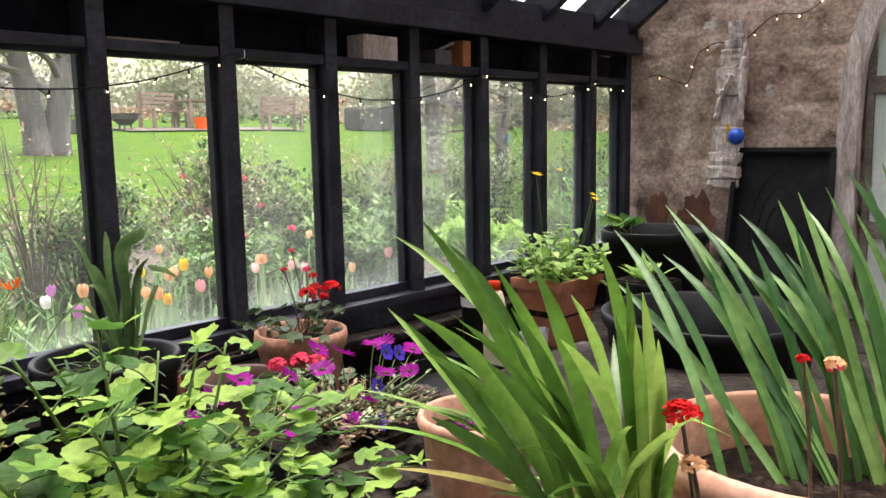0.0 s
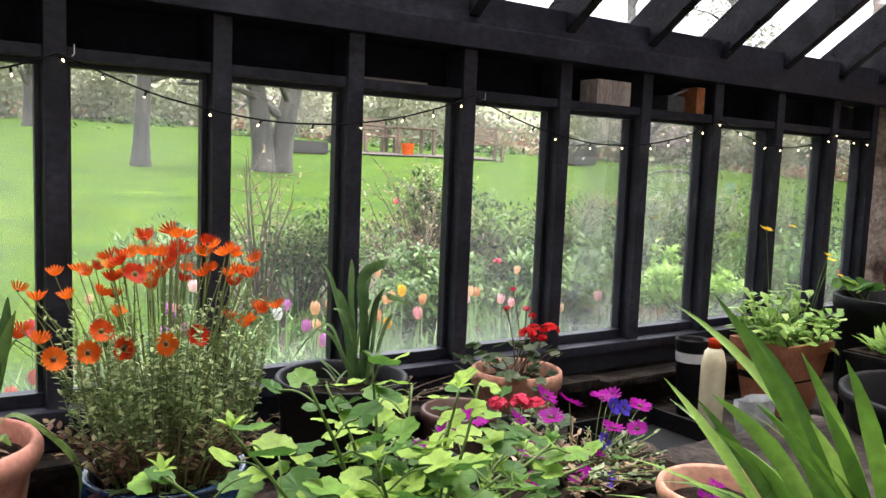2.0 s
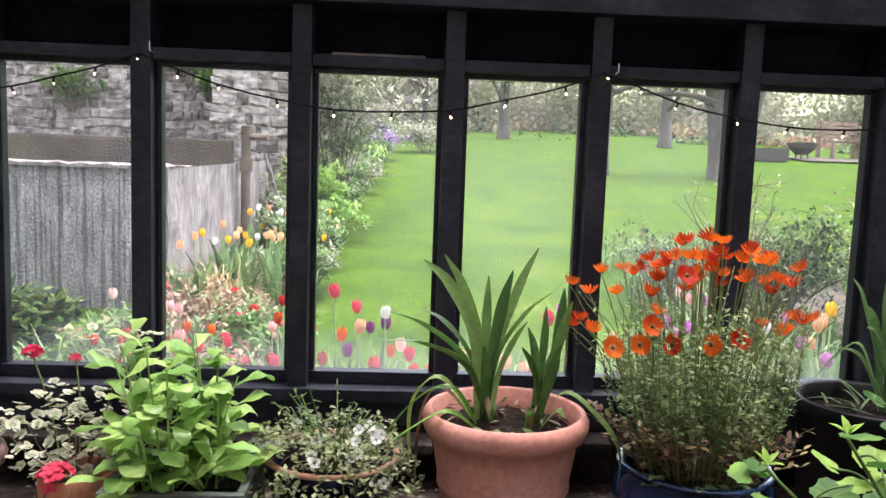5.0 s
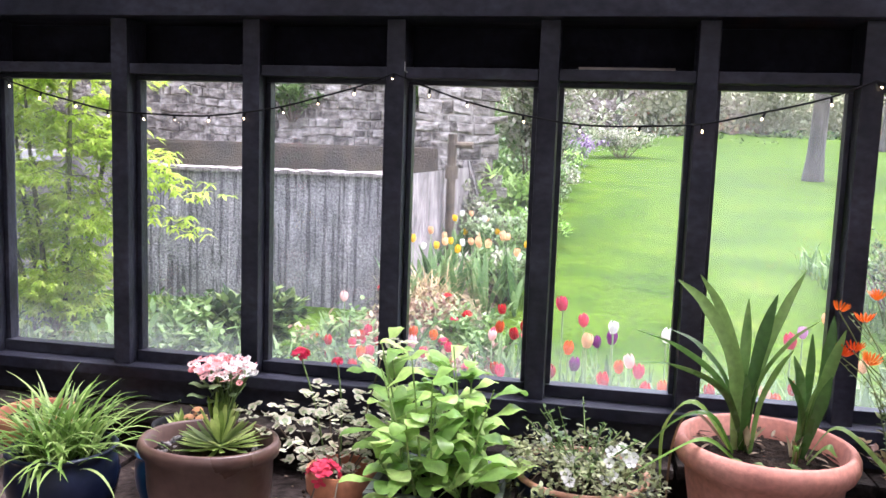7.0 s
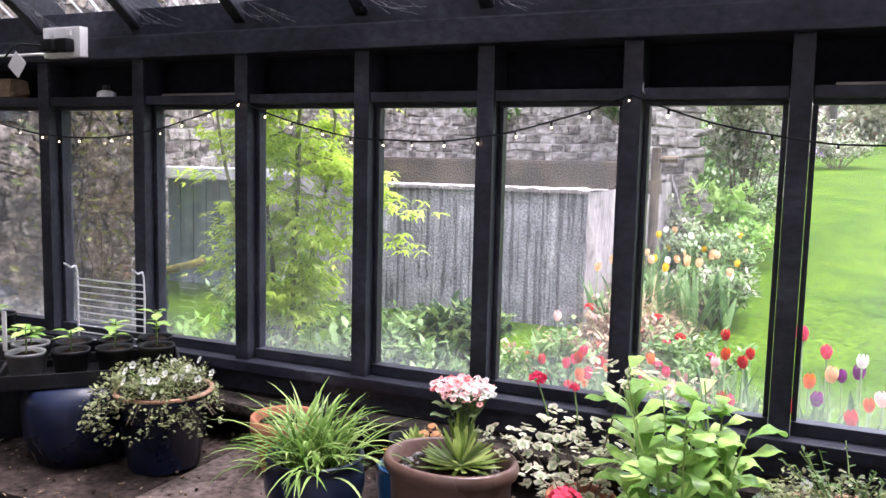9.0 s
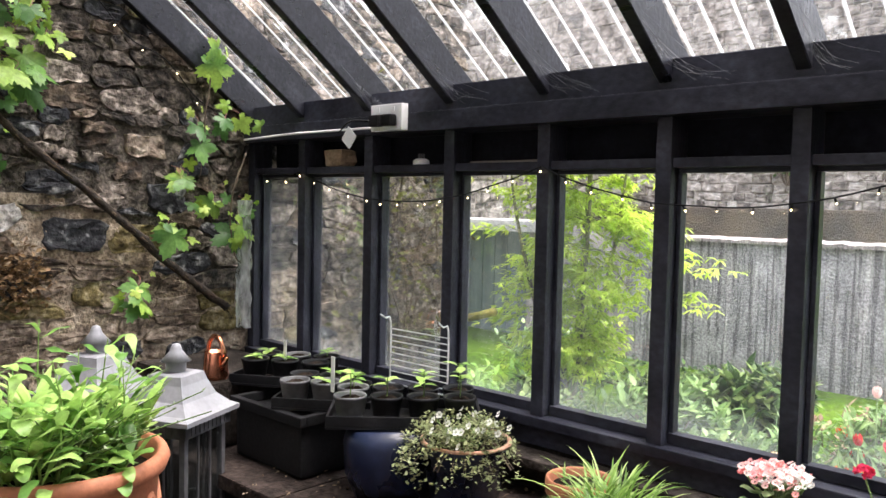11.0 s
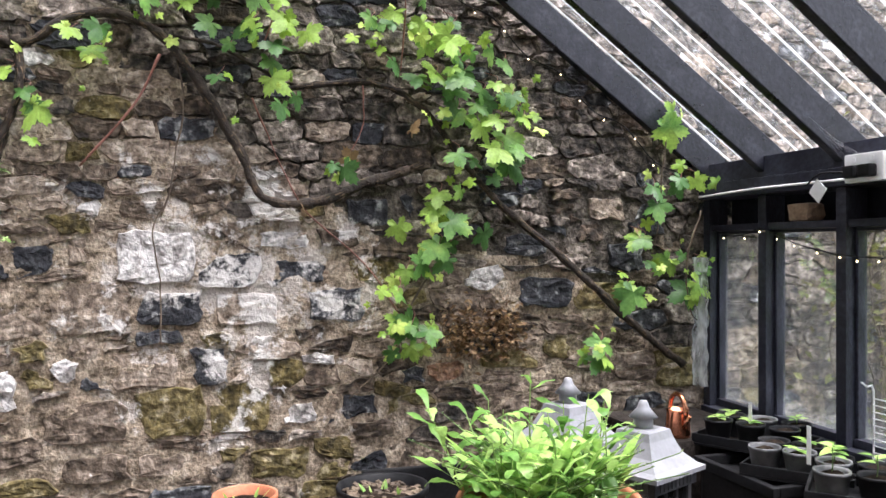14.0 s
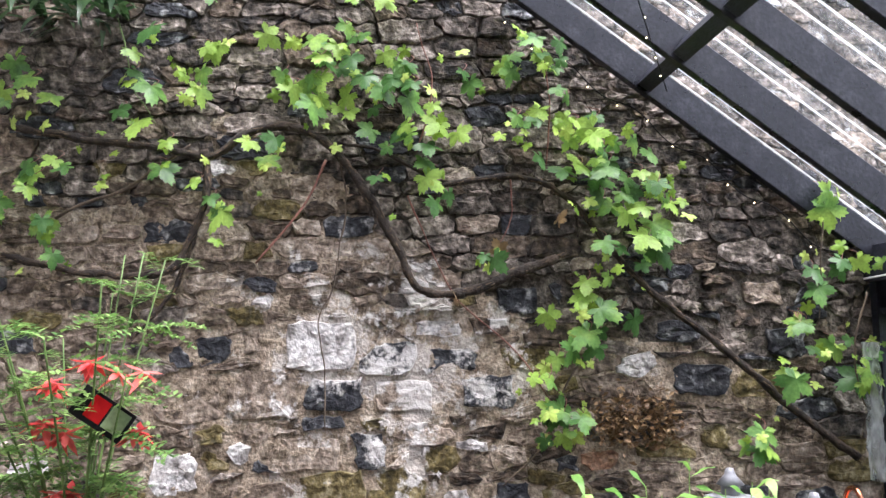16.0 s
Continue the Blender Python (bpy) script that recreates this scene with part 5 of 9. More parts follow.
def left_group():
    # oval brown bowl with a lewisia rosette
    o = (-0.877, 1.53, BZ)
    p = thing("potted_lewisia", o, "pink lewisia rosette in an oval brown glazed pot", "potted plant")
    z = pot(p, 0.118, 0.205, BROWN_GLAZE, "rolled", fill=0.03, label="oval brown glazed pot with a thick rim", base=0.74)
    for ch in p.children:
        for v in ch.data.vertices:
            v.co.x *= 1.1
            v.co.y *= 0.88
    rnd = random.Random(14)
    for i in range(64):
        part("leaf", spoon(rnd.uniform(0.065, 0.092), rnd.uniform(0.009, 0.012), i * 2.399, 1.0 + 0.5 * (1 - i / 64), rnd.uniform(-0.3, 0.2), (0.02, 0, z + 0.012), 0.1), ROSETTE, p, smooth=True)
    for i in range(26):
        part("leaf", spoon(rnd.uniform(0.07, 0.105), rnd.uniform(0.010, 0.014), i * 2.399, rnd.uniform(0.1, 0.7), rnd.uniform(-0.3, 0.2), (0.015, 0.01, z + 0.012), 0.1), ROSETTE, p, smooth=True)
    for i in range(26):
        part("leaf", spoon(rnd.uniform(0.04, 0.06), rnd.uniform(0.018, 0.024), i * 2.399, rnd.uniform(0.6, 1.5), rnd.uniform(0.1, 0.8), (0.01 + rnd.uniform(-0.025, 0.025), 0.05 + rnd.uniform(-0.02, 0.02), z + rnd.uniform(0.08, 0.12)), 0.3), GREYGREEN, p, smooth=True)
    for i in range(190):
        a, r = rnd.uniform(0, 6.28), 0.052 * math.sqrt(rnd.random())
        fx, fy = r * 1.2 * math.cos(a), 0.055 + r * math.sin(a)
        me = STAR_W if rnd.random() < 0.35 + 5.0 * fx else (STAR_CORAL if rnd.random() < 0.45 else STAR_PK)
        share("flower", me, p, Matrix.Translation((fx, fy, z + 0.158 - 5.5 * r * r + rnd.uniform(-0.016, 0.012))) @ Vector((rnd.uniform(-0.7, 0.7), rnd.uniform(-1.1, 0.2), 0.9)).to_track_quat("Z", "Y").to_matrix().to_4x4() @ Matrix.Diagonal((0.014, 0.014, 0.014, 1)))
        if i % 8 == 0:
            stalk(p, [(0.02, 0, z), (0.012 + r * 0.3 * math.cos(a), 0.035, z + 0.08), (fx, fy, z + 0.145)], 0.0014)
    bm = bmesh.new()
    for i in range(150):
        a, r = rnd.uniform(0, 6.28), 0.095 * math.sqrt(rnd.random())
        bmesh.ops.create_icosphere(bm, subdivisions=1, radius=rnd.uniform(0.003, 0.006), matrix=Matrix.Translation((r * 1.08 * math.cos(a), r * 0.85 * math.sin(a), z + 0.006)))
    tagged(part("grit", bm, GRIT, p, "loose grey gravel"), kind="stuff")
    # lewisia behind in a black pot
    o = (-1.06, 1.76, BZ)
    p = thing("potted_lewisia", o, "orange-tinged lewisia in a black plastic pot", "potted plant")
    z = pot(p, 0.062, 0.14, BLACK_PLASTIC)
    for i in range(34):
        part("leaf", blade(rnd.uniform(0.04, 0.06), 0.012, i * 2.4, 0.3 + 1.2 * (1 - i / 34), 0.1, (0, 0, z + 0.012), 0.1, 5), ROSETTE, p, smooth=True)
    for i in range(5):
        head(p, (0.05 + rnd.uniform(-0.02, 0.02), rnd.uniform(-0.03, 0.0), z + 0.05 + rnd.uniform(0, 0.02)), 0.03, APRICOT, None, i)
    bm = bmesh.new()
    for i in range(14):
        ovate(bm, facing((rnd.uniform(-0.05, 0.05), -0.04, z + 0.006), rnd.uniform(0, 6), 1.5), 0.03, 0.016)
    part("dead_leaves", bm, ORANGE, p, "withered orange leaves")
    # terracotta pot of variegated geranium
    o = (-0.63, 1.555, BZ)
    p = thing("potted_geranium", o, "variegated cream-edged geranium in a small terracotta pot", "potted plant")
    z = pot(p, 0.064, 0.165, TERRA_DEEP, "collar")
    for k, (x, y, h) in enumerate(((-0.06, 0.10, 0.12), (-0.12, 0.08, 0.08), (0.02, 0.10, 0.12), (0.06, 0.05, 0.10), (-0.02, 0.04, 0.09), (0.05, 0.09, 0.24), (-0.16, 0.05, 0.10), (-0.04, -0.10, -0.05), (0.02, -0.12, -0.02), (-0.03, 0.02, 0.04), (0.03, 0.03, 0.05), (-0.07, 0.03, 0.05))):
        t = Vector((x, y, z + h))
        line = smooth_line([(0, 0, z), (x * 0.6, y * 0.5, z + max(0.03, h * 0.5)), t], 4)
        part("stem", tube(bmesh.new(), line, 0.0016, 5), TWIG, p, smooth=True)
        for i in range(26):
            c = t + Vector((rnd.uniform(-0.05, 0.05), rnd.uniform(-0.05, 0.03), rnd.uniform(-0.035, 0.03)))
            s = rnd.uniform(0.015, 0.027)
            share("leaf", SCALLOP_CREAM, p, facing(c, rnd.uniform(0, 6.28), rnd.uniform(0.7, 1.6)) @ Matrix.Diagonal((s, s, s, 1)))
    for i, (x, y, h, s) in enumerate(((-0.02, -0.05, 0.035, 0.08), (-0.12, 0.10, 0.21, 0.045), (-0.05, 0.12, 0.195, 0.03))):
        head(p, (x, y, z + h), s, ROSE, (x * 0.3, y * 0.3, z), i)
    # spider plant
    o = (-1.16, 1.50, BZ)
    p = thing("potted_grass", o, "arching light-green grassy plant in a navy glazed bowl", "potted plant")
    z = pot(p, 0.097, 0.172, NAVY_GLAZE, "belly")
    straps(p, 210, 0.20, 0.008, (0.1, 1.0), (0.8, 2.2), z, GRASSY, 17, 0.05)
    # little blue pot
    o = (-1.02, 1.63, BZ)
    p = thing("plant_pot", o, "small cobalt pot with a rosette seedling", "plant pot")
    z = pot(p, 0.06, 0.13, BLUE_GLAZE, "belly")
    straps(p, 14, 0.05, 0.018, (0.5, 1.2), (0.0, 0.5), z, FRESH, 18, 0.012)
    # terracotta pot behind
    o = (-1.42, 1.77, BZ)
    p = thing("plant_pot", o, "orange terracotta pot with sprouting grass", "plant pot")
    z = pot(p, 0.083, 0.135, TERRA_DEEP, "collar", fill=0.02)
    straps(p, 20, 0.07, 0.007, (0.3, 1.2), (0.2, 1.0), z, GRASSY, 19, 0.05)


ROSETTE = leafy("fleshy_rosette_leaf", [(0.16, 0.24, 0.055), (0.28, 0.38, 0.095), (0.42, 0.50, 0.17)], rand=0.7)
GRASSY = leafy("light_green_strap", [(0.12, 0.22, 0.04), (0.22, 0.36, 0.08), (0.36, 0.48, 0.16)], rand=0.7)
GRIT = mat("grey_grit", [(0.06, 0.055, 0.055), (0.14, 0.13, 0.13), (0.24, 0.22, 0.21)], scale=60, rough=0.8, bump=0.2, island=0.8)
SCALLOP_CREAM = scallop_mesh("lobed_leaf", CREAM, 5, 2, 0.3)
# green centres inside the cream edges
SCALLOP_CREAM.materials.append(GREYGREEN)
for face in SCALLOP_CREAM.polygons:
    face.material_index = 1 if len(face.vertices) == 3 else 0
left_group()

# ---- the garden outside ----
STREAKED = mat("rain_streaked_concrete", [(0.17, 0.158, 0.168), (0.235, 0.22, 0.231), (0.31, 0.292, 0.30)], scale=6, rough=0.9, bump=1.0, bscale=75, fine=0.5, bdist=0.012)


def drips(m, dark=(0.24, 0.23, 0.25), light=(1.6, 1.57, 1.53)):
    """Dark and chalky runs of rain down a wall, each of its own length."""
    N, L = m.node_tree.nodes, m.node_tree.links
    bs = N["Principled BSDF"]
    old = bs.inputs["Base Color"].links[0].from_socket
    geo = N.new("ShaderNodeNewGeometry")
    for stretch, tint, lo, hi in (((30, 30, 0.9), dark, 0.50, 0.57), ((20, 20, 0.7), light, 0.54, 0.64)):
        mp, no, cut, mx, ml = N.new("ShaderNodeMapping"), N.new("ShaderNodeTexNoise"), N.new("ShaderNodeMapRange"), N.new("ShaderNodeMix"), N.new("ShaderNodeMix")
        mp.inputs[3].default_value = stretch
        no.inputs["Scale"].default_value, no.inputs["Detail"].default_value, no.inputs["Roughness"].default_value = 1.0, 6, 0.6
        L.new(geo.outputs["Position"], mp.inputs[0])
        L.new(mp.outputs[0], no.inputs[0])
        cut.inputs[1].default_value, cut.inputs[2].default_value = lo, hi
        cut.inputs[3].default_value, cut.inputs[4].default_value = 0.0, 0.75
        L.new(no.outputs[0], cut.inputs[0])
        ml.data_type, ml.blend_type = "RGBA", "MULTIPLY"
        ml.inputs[0].default_value = 1
        ml.inputs[7].default_value = (*tint, 1)
        L.new(old, ml.inputs[6])
        mx.data_type = "RGBA"
        L.new(cut.outputs[0], mx.inputs[0])
        L.new(old, mx.inputs[6])
        L.new(ml.outputs[2], mx.inputs[7])
        old = mx.outputs[2]
    L.new(old, bs.inputs["Base Color"])


drips(STREAKED)
PALE_RENDER = mat("pale_cement", [(0.19, 0.18, 0.175), (0.32, 0.305, 0.295), (0.42, 0.40, 0.39)], scale=5, rough=0.9, bump=0.5, bscale=40)
GREY_STONE = mat("grey_pink_wall", [(0.13, 0.11, 0.105), (0.23, 0.197, 0.188), (0.31, 0.275, 0.263)], scale=5, rough=0.95, bump=0.7, bscale=25, fine=0.35, stretch=(3, 1.5, 0.5), bdist=0.02)
DOOR_GREEN = mat("grey_green_door", [(0.05, 0.075, 0.07), (0.09, 0.12, 0.115), (0.14, 0.17, 0.16)], scale=3, rough=0.6, bump=0.3, bscale=30, stretch=(4, 1, 0.4))
FARWALL = mat("pale_rubble", [(0.07, 0.057, 0.05), (0.175, 0.147, 0.127), (0.265, 0.23, 0.202), (0.37, 0.33, 0.298)], scale=10, rough=0.95, bump=0.9, bscale=16, fine=0.4, bdist=0.04, stretch=(1, 1, 1.4), island=0.35)
BROWN_BED = mat("garden_soil", [(0.035, 0.025, 0.018), (0.07, 0.05, 0.035), (0.12, 0.09, 0.06)], scale=4, rough=0.95, bump=0.9, bscale=50, fine=0.4, bdist=0.02)
ACER_LEAF = leafy("acid_green_leaf", [(0.36, 0.50, 0.05), (0.52, 0.66, 0.08), (0.64, 0.74, 0.15)], island=0.7, trans=0.62)
SHRUBBY = leafy("dark_shrub_leaf", [(0.020, 0.042, 0.012), (0.045, 0.088, 0.022), (0.085, 0.14, 0.040), (0.16, 0.22, 0.07)], island=0.9, scale=3, spec=0.15)
# HEDGE and WOODS carry the haze of distance in their paled, greyed colours
HEDGE = leafy("mixed_hedge_leaf", [(0.12, 0.15, 0.08), (0.22, 0.25, 0.13), (0.31, 0.33, 0.20), (0.40, 0.38, 0.30)], island=0.9, scale=0.5)
WOODS = leafy("hazed_woodland_leaf", [(0.13, 0.145, 0.08), (0.175, 0.185, 0.11), (0.21, 0.205, 0.14), (0.25, 0.225, 0.18)], island=0.15, scale=0.3, spec=0.05)
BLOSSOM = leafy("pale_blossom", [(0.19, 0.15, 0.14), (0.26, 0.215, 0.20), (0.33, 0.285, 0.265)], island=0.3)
RUSSET = leafy("russet_leaf", [(0.20, 0.10, 0.07), (0.30, 0.20, 0.13), (0.32, 0.30, 0.16)], island=0.8)
PURPLE_SHRUB = leafy("purple_flower", [(0.10, 0.05, 0.14), (0.22, 0.12, 0.28), (0.34, 0.22, 0.38)], island=0.8)
BRONZE = mat("dark_timber", [(0.03, 0.026, 0.023), (0.07, 0.06, 0.05)], scale=5, rough=0.8, bump=0.5)
TEAK = mat("weathered_teak", [(0.10, 0.065, 0.045), (0.18, 0.12, 0.085), (0.25, 0.18, 0.13)], scale=5, rough=0.8, bump=0.5, stretch=(1, 3, 3))


def cross_leaf(bm, c, s, rnd):
    """A small folded leaf in a random turn."""
    m = Matrix.Translation(c) @ Euler((rnd.uniform(-1.2, 1.2), rnd.uniform(-1.2, 1.2), rnd.uniform(0, 6.28))).to_matrix().to_4x4()
    a = [bm.verts.new(m @ Vector(p)) for p in ((0, -s * 0.5, 0), (s * 0.3, 0, s * 0.1), (0, s * 0.55, 0), (-s * 0.3, 0, s * 0.1))]
    bm.faces.new((a[0], a[1], a[2]))
    bm.faces.new((a[0], a[2], a[3]))


def limb_tree(name, at, height, radius, label, leaf_mat, seed, lean=(0, 0), limbs=9, leaf=0.09, per=70, start=0.28, spread=0.45, forks=1, crown_from=0.0):
    rnd = random.Random(seed)
    p = thing(name, at, label, "tree")
    bt, bc = bmesh.new(), bmesh.new()
    tops = []
    for f in range(forks):
        dx = 0.35 * height * (f - (forks - 1) / 2) if forks > 1 else 0.0
        line = smooth_line([(dx * 0.12, 0, -0.2), (dx * 0.35 + lean[0] * 0.2, lean[1] * 0.2, height * 0.25), (dx * 0.8 + lean[0] * 0.6, lean[1] * 0.6, height * 0.6), (dx * 1.2 + lean[0], lean[1], height)], 5)
        rr = [radius * (1.35 if i == 0 else 1.15 if i == 1 else 1.0) * (1 - 0.75 * i / len(line)) for i in range(len(line))]
        tube(bt, line, rr, 12)
        for k in range(limbs):
            t = start + (1 - start) * k / limbs
            i = int(t * (len(line) - 1))
            b = line[i]
            a = rnd.uniform(0, 6.28)
            ln = height * spread * rnd.uniform(0.5, 1.0) * (1.1 - 0.6 * t)
            e = b + Vector((math.cos(a) * ln, math.sin(a) * ln, ln * rnd.uniform(0.1, 0.7)))
            m = b.lerp(e, 0.5) + Vector((rnd.uniform(-0.1, 0.1) * ln, rnd.uniform(-0.1, 0.1) * ln, 0.12 * ln))
            bough = smooth_line([b, m, e], 4)
            tube(bt, bough, [rr[i] * 0.45 * (1 - 0.8 * q / len(bough)) for q in range(len(bough))], 6)
            for q in range(4):
                s0 = bough[rnd.randrange(3, len(bough))]
                e2 = s0 + Vector((rnd.uniform(-1, 1), rnd.uniform(-1, 1), rnd.uniform(-0.5, 0.6))) * ln * 0.35
                tube(bt, [s0, s0.lerp(e2, 0.5) + Vector((0, 0, 0.03 * ln)), e2], [rr[i] * 0.13, rr[i] * 0.09, rr[i] * 0.04], 4)
                tops.append((s0.lerp(e2, 0.7), ln * 0.28))
            tops.append((e, ln * 0.3))
    for c, r in tops:
        for i in range(per):
            q = c + Vector((rnd.gauss(0, 0.5), rnd.gauss(0, 0.5), rnd.gauss(0, 0.4))) * r
            if q.z > crown_from:
                cross_leaf(bc, q, leaf * rnd.uniform(0.6, 1.3), rnd)
    part("trunk", bt, BARK, p, smooth=True)
    tagged(part("crown", bc, leaf_mat, p), kind="stuff")
    return p


def shrub(name, at, r, h, label, leaf_mat, seed, n=900, leaf=0.05, twigs=22, dense=1.0, flowers=None, squash=1.0):
    rnd = random.Random(seed)
    p = thing(name, at, label, "shrub", "garden shrubs")
    bt, bc = bmesh.new(), bmesh.new()
    lines = []
    for i in range(twigs):
        a, q = rnd.uniform(0, 6.28), rnd.uniform(0.25, 1.0)
        e = Vector((r * q * math.cos(a), r * q * math.sin(a) * squash, h * rnd.uniform(0.6, 1.1) * (1.1 - 0.4 * q)))
        m = e * 0.45 + Vector((rnd.uniform(-0.06, 0.06), rnd.uniform(-0.06, 0.06), 0.12 * h))
        line = smooth_line([(0.1 * e.x, 0.1 * e.y, -0.03), m, e], 5)
        lines.append(line)
        tube(bt, line, [0.008 * (1 - 0.8 * k / len(line)) for k in range(len(line))], 4)
        for k in range(3):
            s0 = line[rnd.randrange(4, len(line))]
            e2 = s0 + Vector((rnd.uniform(-1, 1), rnd.uniform(-1, 1), rnd.uniform(-0.2, 1))) * 0.18 * h
            tube(bt, [s0, e2], [0.003, 0.001], 3)
            lines.append([s0, s0.lerp(e2, 0.5), e2])
    for i in range(int(n * 1.9)):
        line = rnd.choice(lines)
        c = line[rnd.randrange(len(line) // 3, len(line))] + Vector((rnd.gauss(0, 1), rnd.gauss(0, 1), rnd.gauss(0, 1))) * 0.07 * r / dense
        ovate(bc, facing(c, rnd.uniform(0, 6.28), rnd.uniform(0.3, 1.7)), leaf * rnd.uniform(0.6, 1.2), leaf * 0.4)
    part("twigs", bt, TWIG, p)
    tagged(part("foliage", bc, leaf_mat, p, smooth=True), kind="stuff")
    if flowers:
        for i in range(flowers[1]):
            a, q = rnd.uniform(0, 6.28), rnd.uniform(0.2, 0.95)
            head(p, (r * q * math.cos(a), r * q * math.sin(a), h * rnd.uniform(0.55, 1.0)), flowers[2], flowers[0], None, i)
    return p


def gz(x, y):
    return (x, y, ground_z(x, y))


# planted beds along the glass and to the side
def bed(name, x0, x1, y0, y1, lift=0.02):
    def f(u, v):
        x, y = x0 + (x1 - x0) * u, y0 + (y1 - y0) * v
        edge = min(u, 1 - u, v, 1 - v)
        return (x, y + 0.1 * noise.noise((x * 2, y * 2, 9)), ground_z(x, y) - 0.02 + min(lift + 0.02, edge * 0.8) + 0.02 * noise.noise((x * 5, y * 5, 3)))
    tagged(new(name, finish(name, grid(bmesh.new(), 40, 24, f), BROWN_BED, True)), "dug brown flower bed", "flower bed", kind="structure")


bed("flower_bed", -3.1, 3.6, 2.165, 3.3)
bed("flower_bed", 1.5, 7.5, 3.0, 6.6)
bed("flower_bed", -1.5, -0.75, 3.2, 16.0)

# tulips
TULIP_GREEN = leafy("tulip_leaf", [(0.06, 0.12, 0.04), (0.12, 0.21, 0.07), (0.20, 0.30, 0.12)], rand=0.7, spec=0.2)
TULIPS = {m.name: tulip_mesh("bloom", m) for m in (PURPLE, WHITE, ORANGE, ROSE, LILAC, YELLOW, APRICOT, RED, PINK)}
TULIP_LEAF = finish("leaf", blade(0.20, 0.03, 0.0, 0.25, 0.7, (0, 0, 0)), TULIP_GREEN, True)
TULIP_STEM = finish("stem", tube(bmesh.new(), [(0, 0, 0), (0.004, 0.002, 0.5), (0, 0, 1)], 0.0026, 5), STEM, True)


def tulip(x, y, ztop, material, seed, size=0.038):
    rnd = random.Random(seed)
    b = gz(x, y)
    p = thing("tulip", b, material.name.replace("_petal", "").replace("_", " ") + " tulip standing in the bed outside the glass", "tulip", "tulips outside")
    h = max(0.2, ztop - b[2] - size)
    share("stem", TULIP_STEM, p, Matrix.Diagonal((1, 1, h, 1)))
    for k in range(8):
        share("leaf", TULIP_LEAF, p, Matrix.Rotation(rnd.uniform(0, 6.28), 4, "Z") @ Matrix.Diagonal((1.4, 1.3, rnd.uniform(1.3, 3.0) * min(1.0, h / 0.55), 1)))
    share("bloom", TULIPS[material.name], p, pose(0, 0, h - 0.002, rnd.uniform(-12, 12), rnd.uniform(-12, 12), rnd.uniform(0, 360)) @ Matrix.Diagonal((size, size, size, 1)))


rnd = random.Random(77)
for x, y, z, m in ((-0.27, 2.42, 1.165, ROSE), (-0.21, 2.45, 1.115, ROSE), (-0.13, 2.42, 1.105, WHITE), (-0.2, 2.4, 1.07, APRICOT), (-0.17, 2.45, 1.055, PURPLE), (-0.25, 2.4, 1.045, ORANGE), (-0.23, 2.36, 1.01, PURPLE),
                   (-0.13, 2.5, 1.06, PURPLE), (-0.11, 2.38, 1.005, ORANGE), (-0.06, 2.36, 1.005, ROSE), (-0.08, 2.4, 1.02, PINK), (0.02, 2.5, 1.08, WHITE), (0.38, 2.5, 1.11, LILAC), (0.34, 2.45, 1.10, ROSE),
                   (0.12, 2.3, 0.98, ORANGE), (0.20, 2.32, 1.0, APRICOT), (0.28, 2.3, 0.97, ORANGE), (0.42, 2.36, 1.02, PINK), (0.08, 2.36, 1.0, APRICOT), (0.33, 2.36, 0.99, ORANGE), (-0.05, 2.26, 0.985, RED), (-0.15, 2.3, 0.99, RED), (0.16, 2.22, 0.985, ORANGE), (0.24, 2.24, 1.0, APRICOT), (-0.29, 2.3, 1.0, RED), (0.0, 2.3, 0.98, ORANGE)):
    tulip(x, y, z - 0.02, m, int(x * 1000) + 500, rnd.uniform(0.034, 0.044))
for i in range(44):
    x = rnd.choice((rnd.gauss(0.95, 0.15), rnd.gauss(1.5, 0.14), rnd.uniform(0.5, 2.4)))
    y = rnd.uniform(2.35, 3.1)
    m = rnd.choice((LILAC, LILAC, PINK, WHITE, LILAC, APRICOT)) if x < 1.22 else rnd.choice((YELLOW, APRICOT, APRICOT, APRICOT, PINK))
    tulip(x, y, rnd.uniform(0.98, 1.11) - 0.03 * (y - 2.4), m, i, rnd.uniform(0.034, 0.046))
for i in range(34):
    tulip(rnd.uniform(-1.35, -0.62), rnd.uniform(4.6, 7.0), rnd.uniform(0.95, 1.12), rnd.choice((APRICOT, WHITE, YELLOW, APRICOT)), 200 + i, 0.05)
for i in range(26):
    tulip(rnd.uniform(-1.1, -0.4), rnd.uniform(2.4, 3.0), rnd.uniform(0.84, 1.03), rnd.choice((RED, ROSE, ORANGE, PINK)), 300 + i)

# grassy growth under the panes
bm = bmesh.new()
for i in range(5200):
    x, y = rnd.uniform(-3.0, 3.4), 2.2 + 1.3 * rnd.random() ** 1.3
    b = Vector(gz(x, y))
    a, h = rnd.uniform(0, 6.28), rnd.uniform(0.14, 0.42) * (0.75 if y > 2.9 else 1.0)
    d = Vector((math.cos(a), math.sin(a), 0))
    s = d.cross(Vector((0, 0, 1))) * rnd.uniform(0.003, 0.008)
    m1, t1 = b + d * h * 0.15 + Vector((0, 0, h * 0.6)), b + d * h * rnd.uniform(0.3, 0.7) + Vector((0, 0, h))
    v = [bm.verts.new(q) for q in (b - s, b + s, m1 + s, m1 - s, t1)]
    bm.faces.new((v[0], v[1], v[2], v[3]))
    bm.faces.new((v[3], v[2], v[4]))
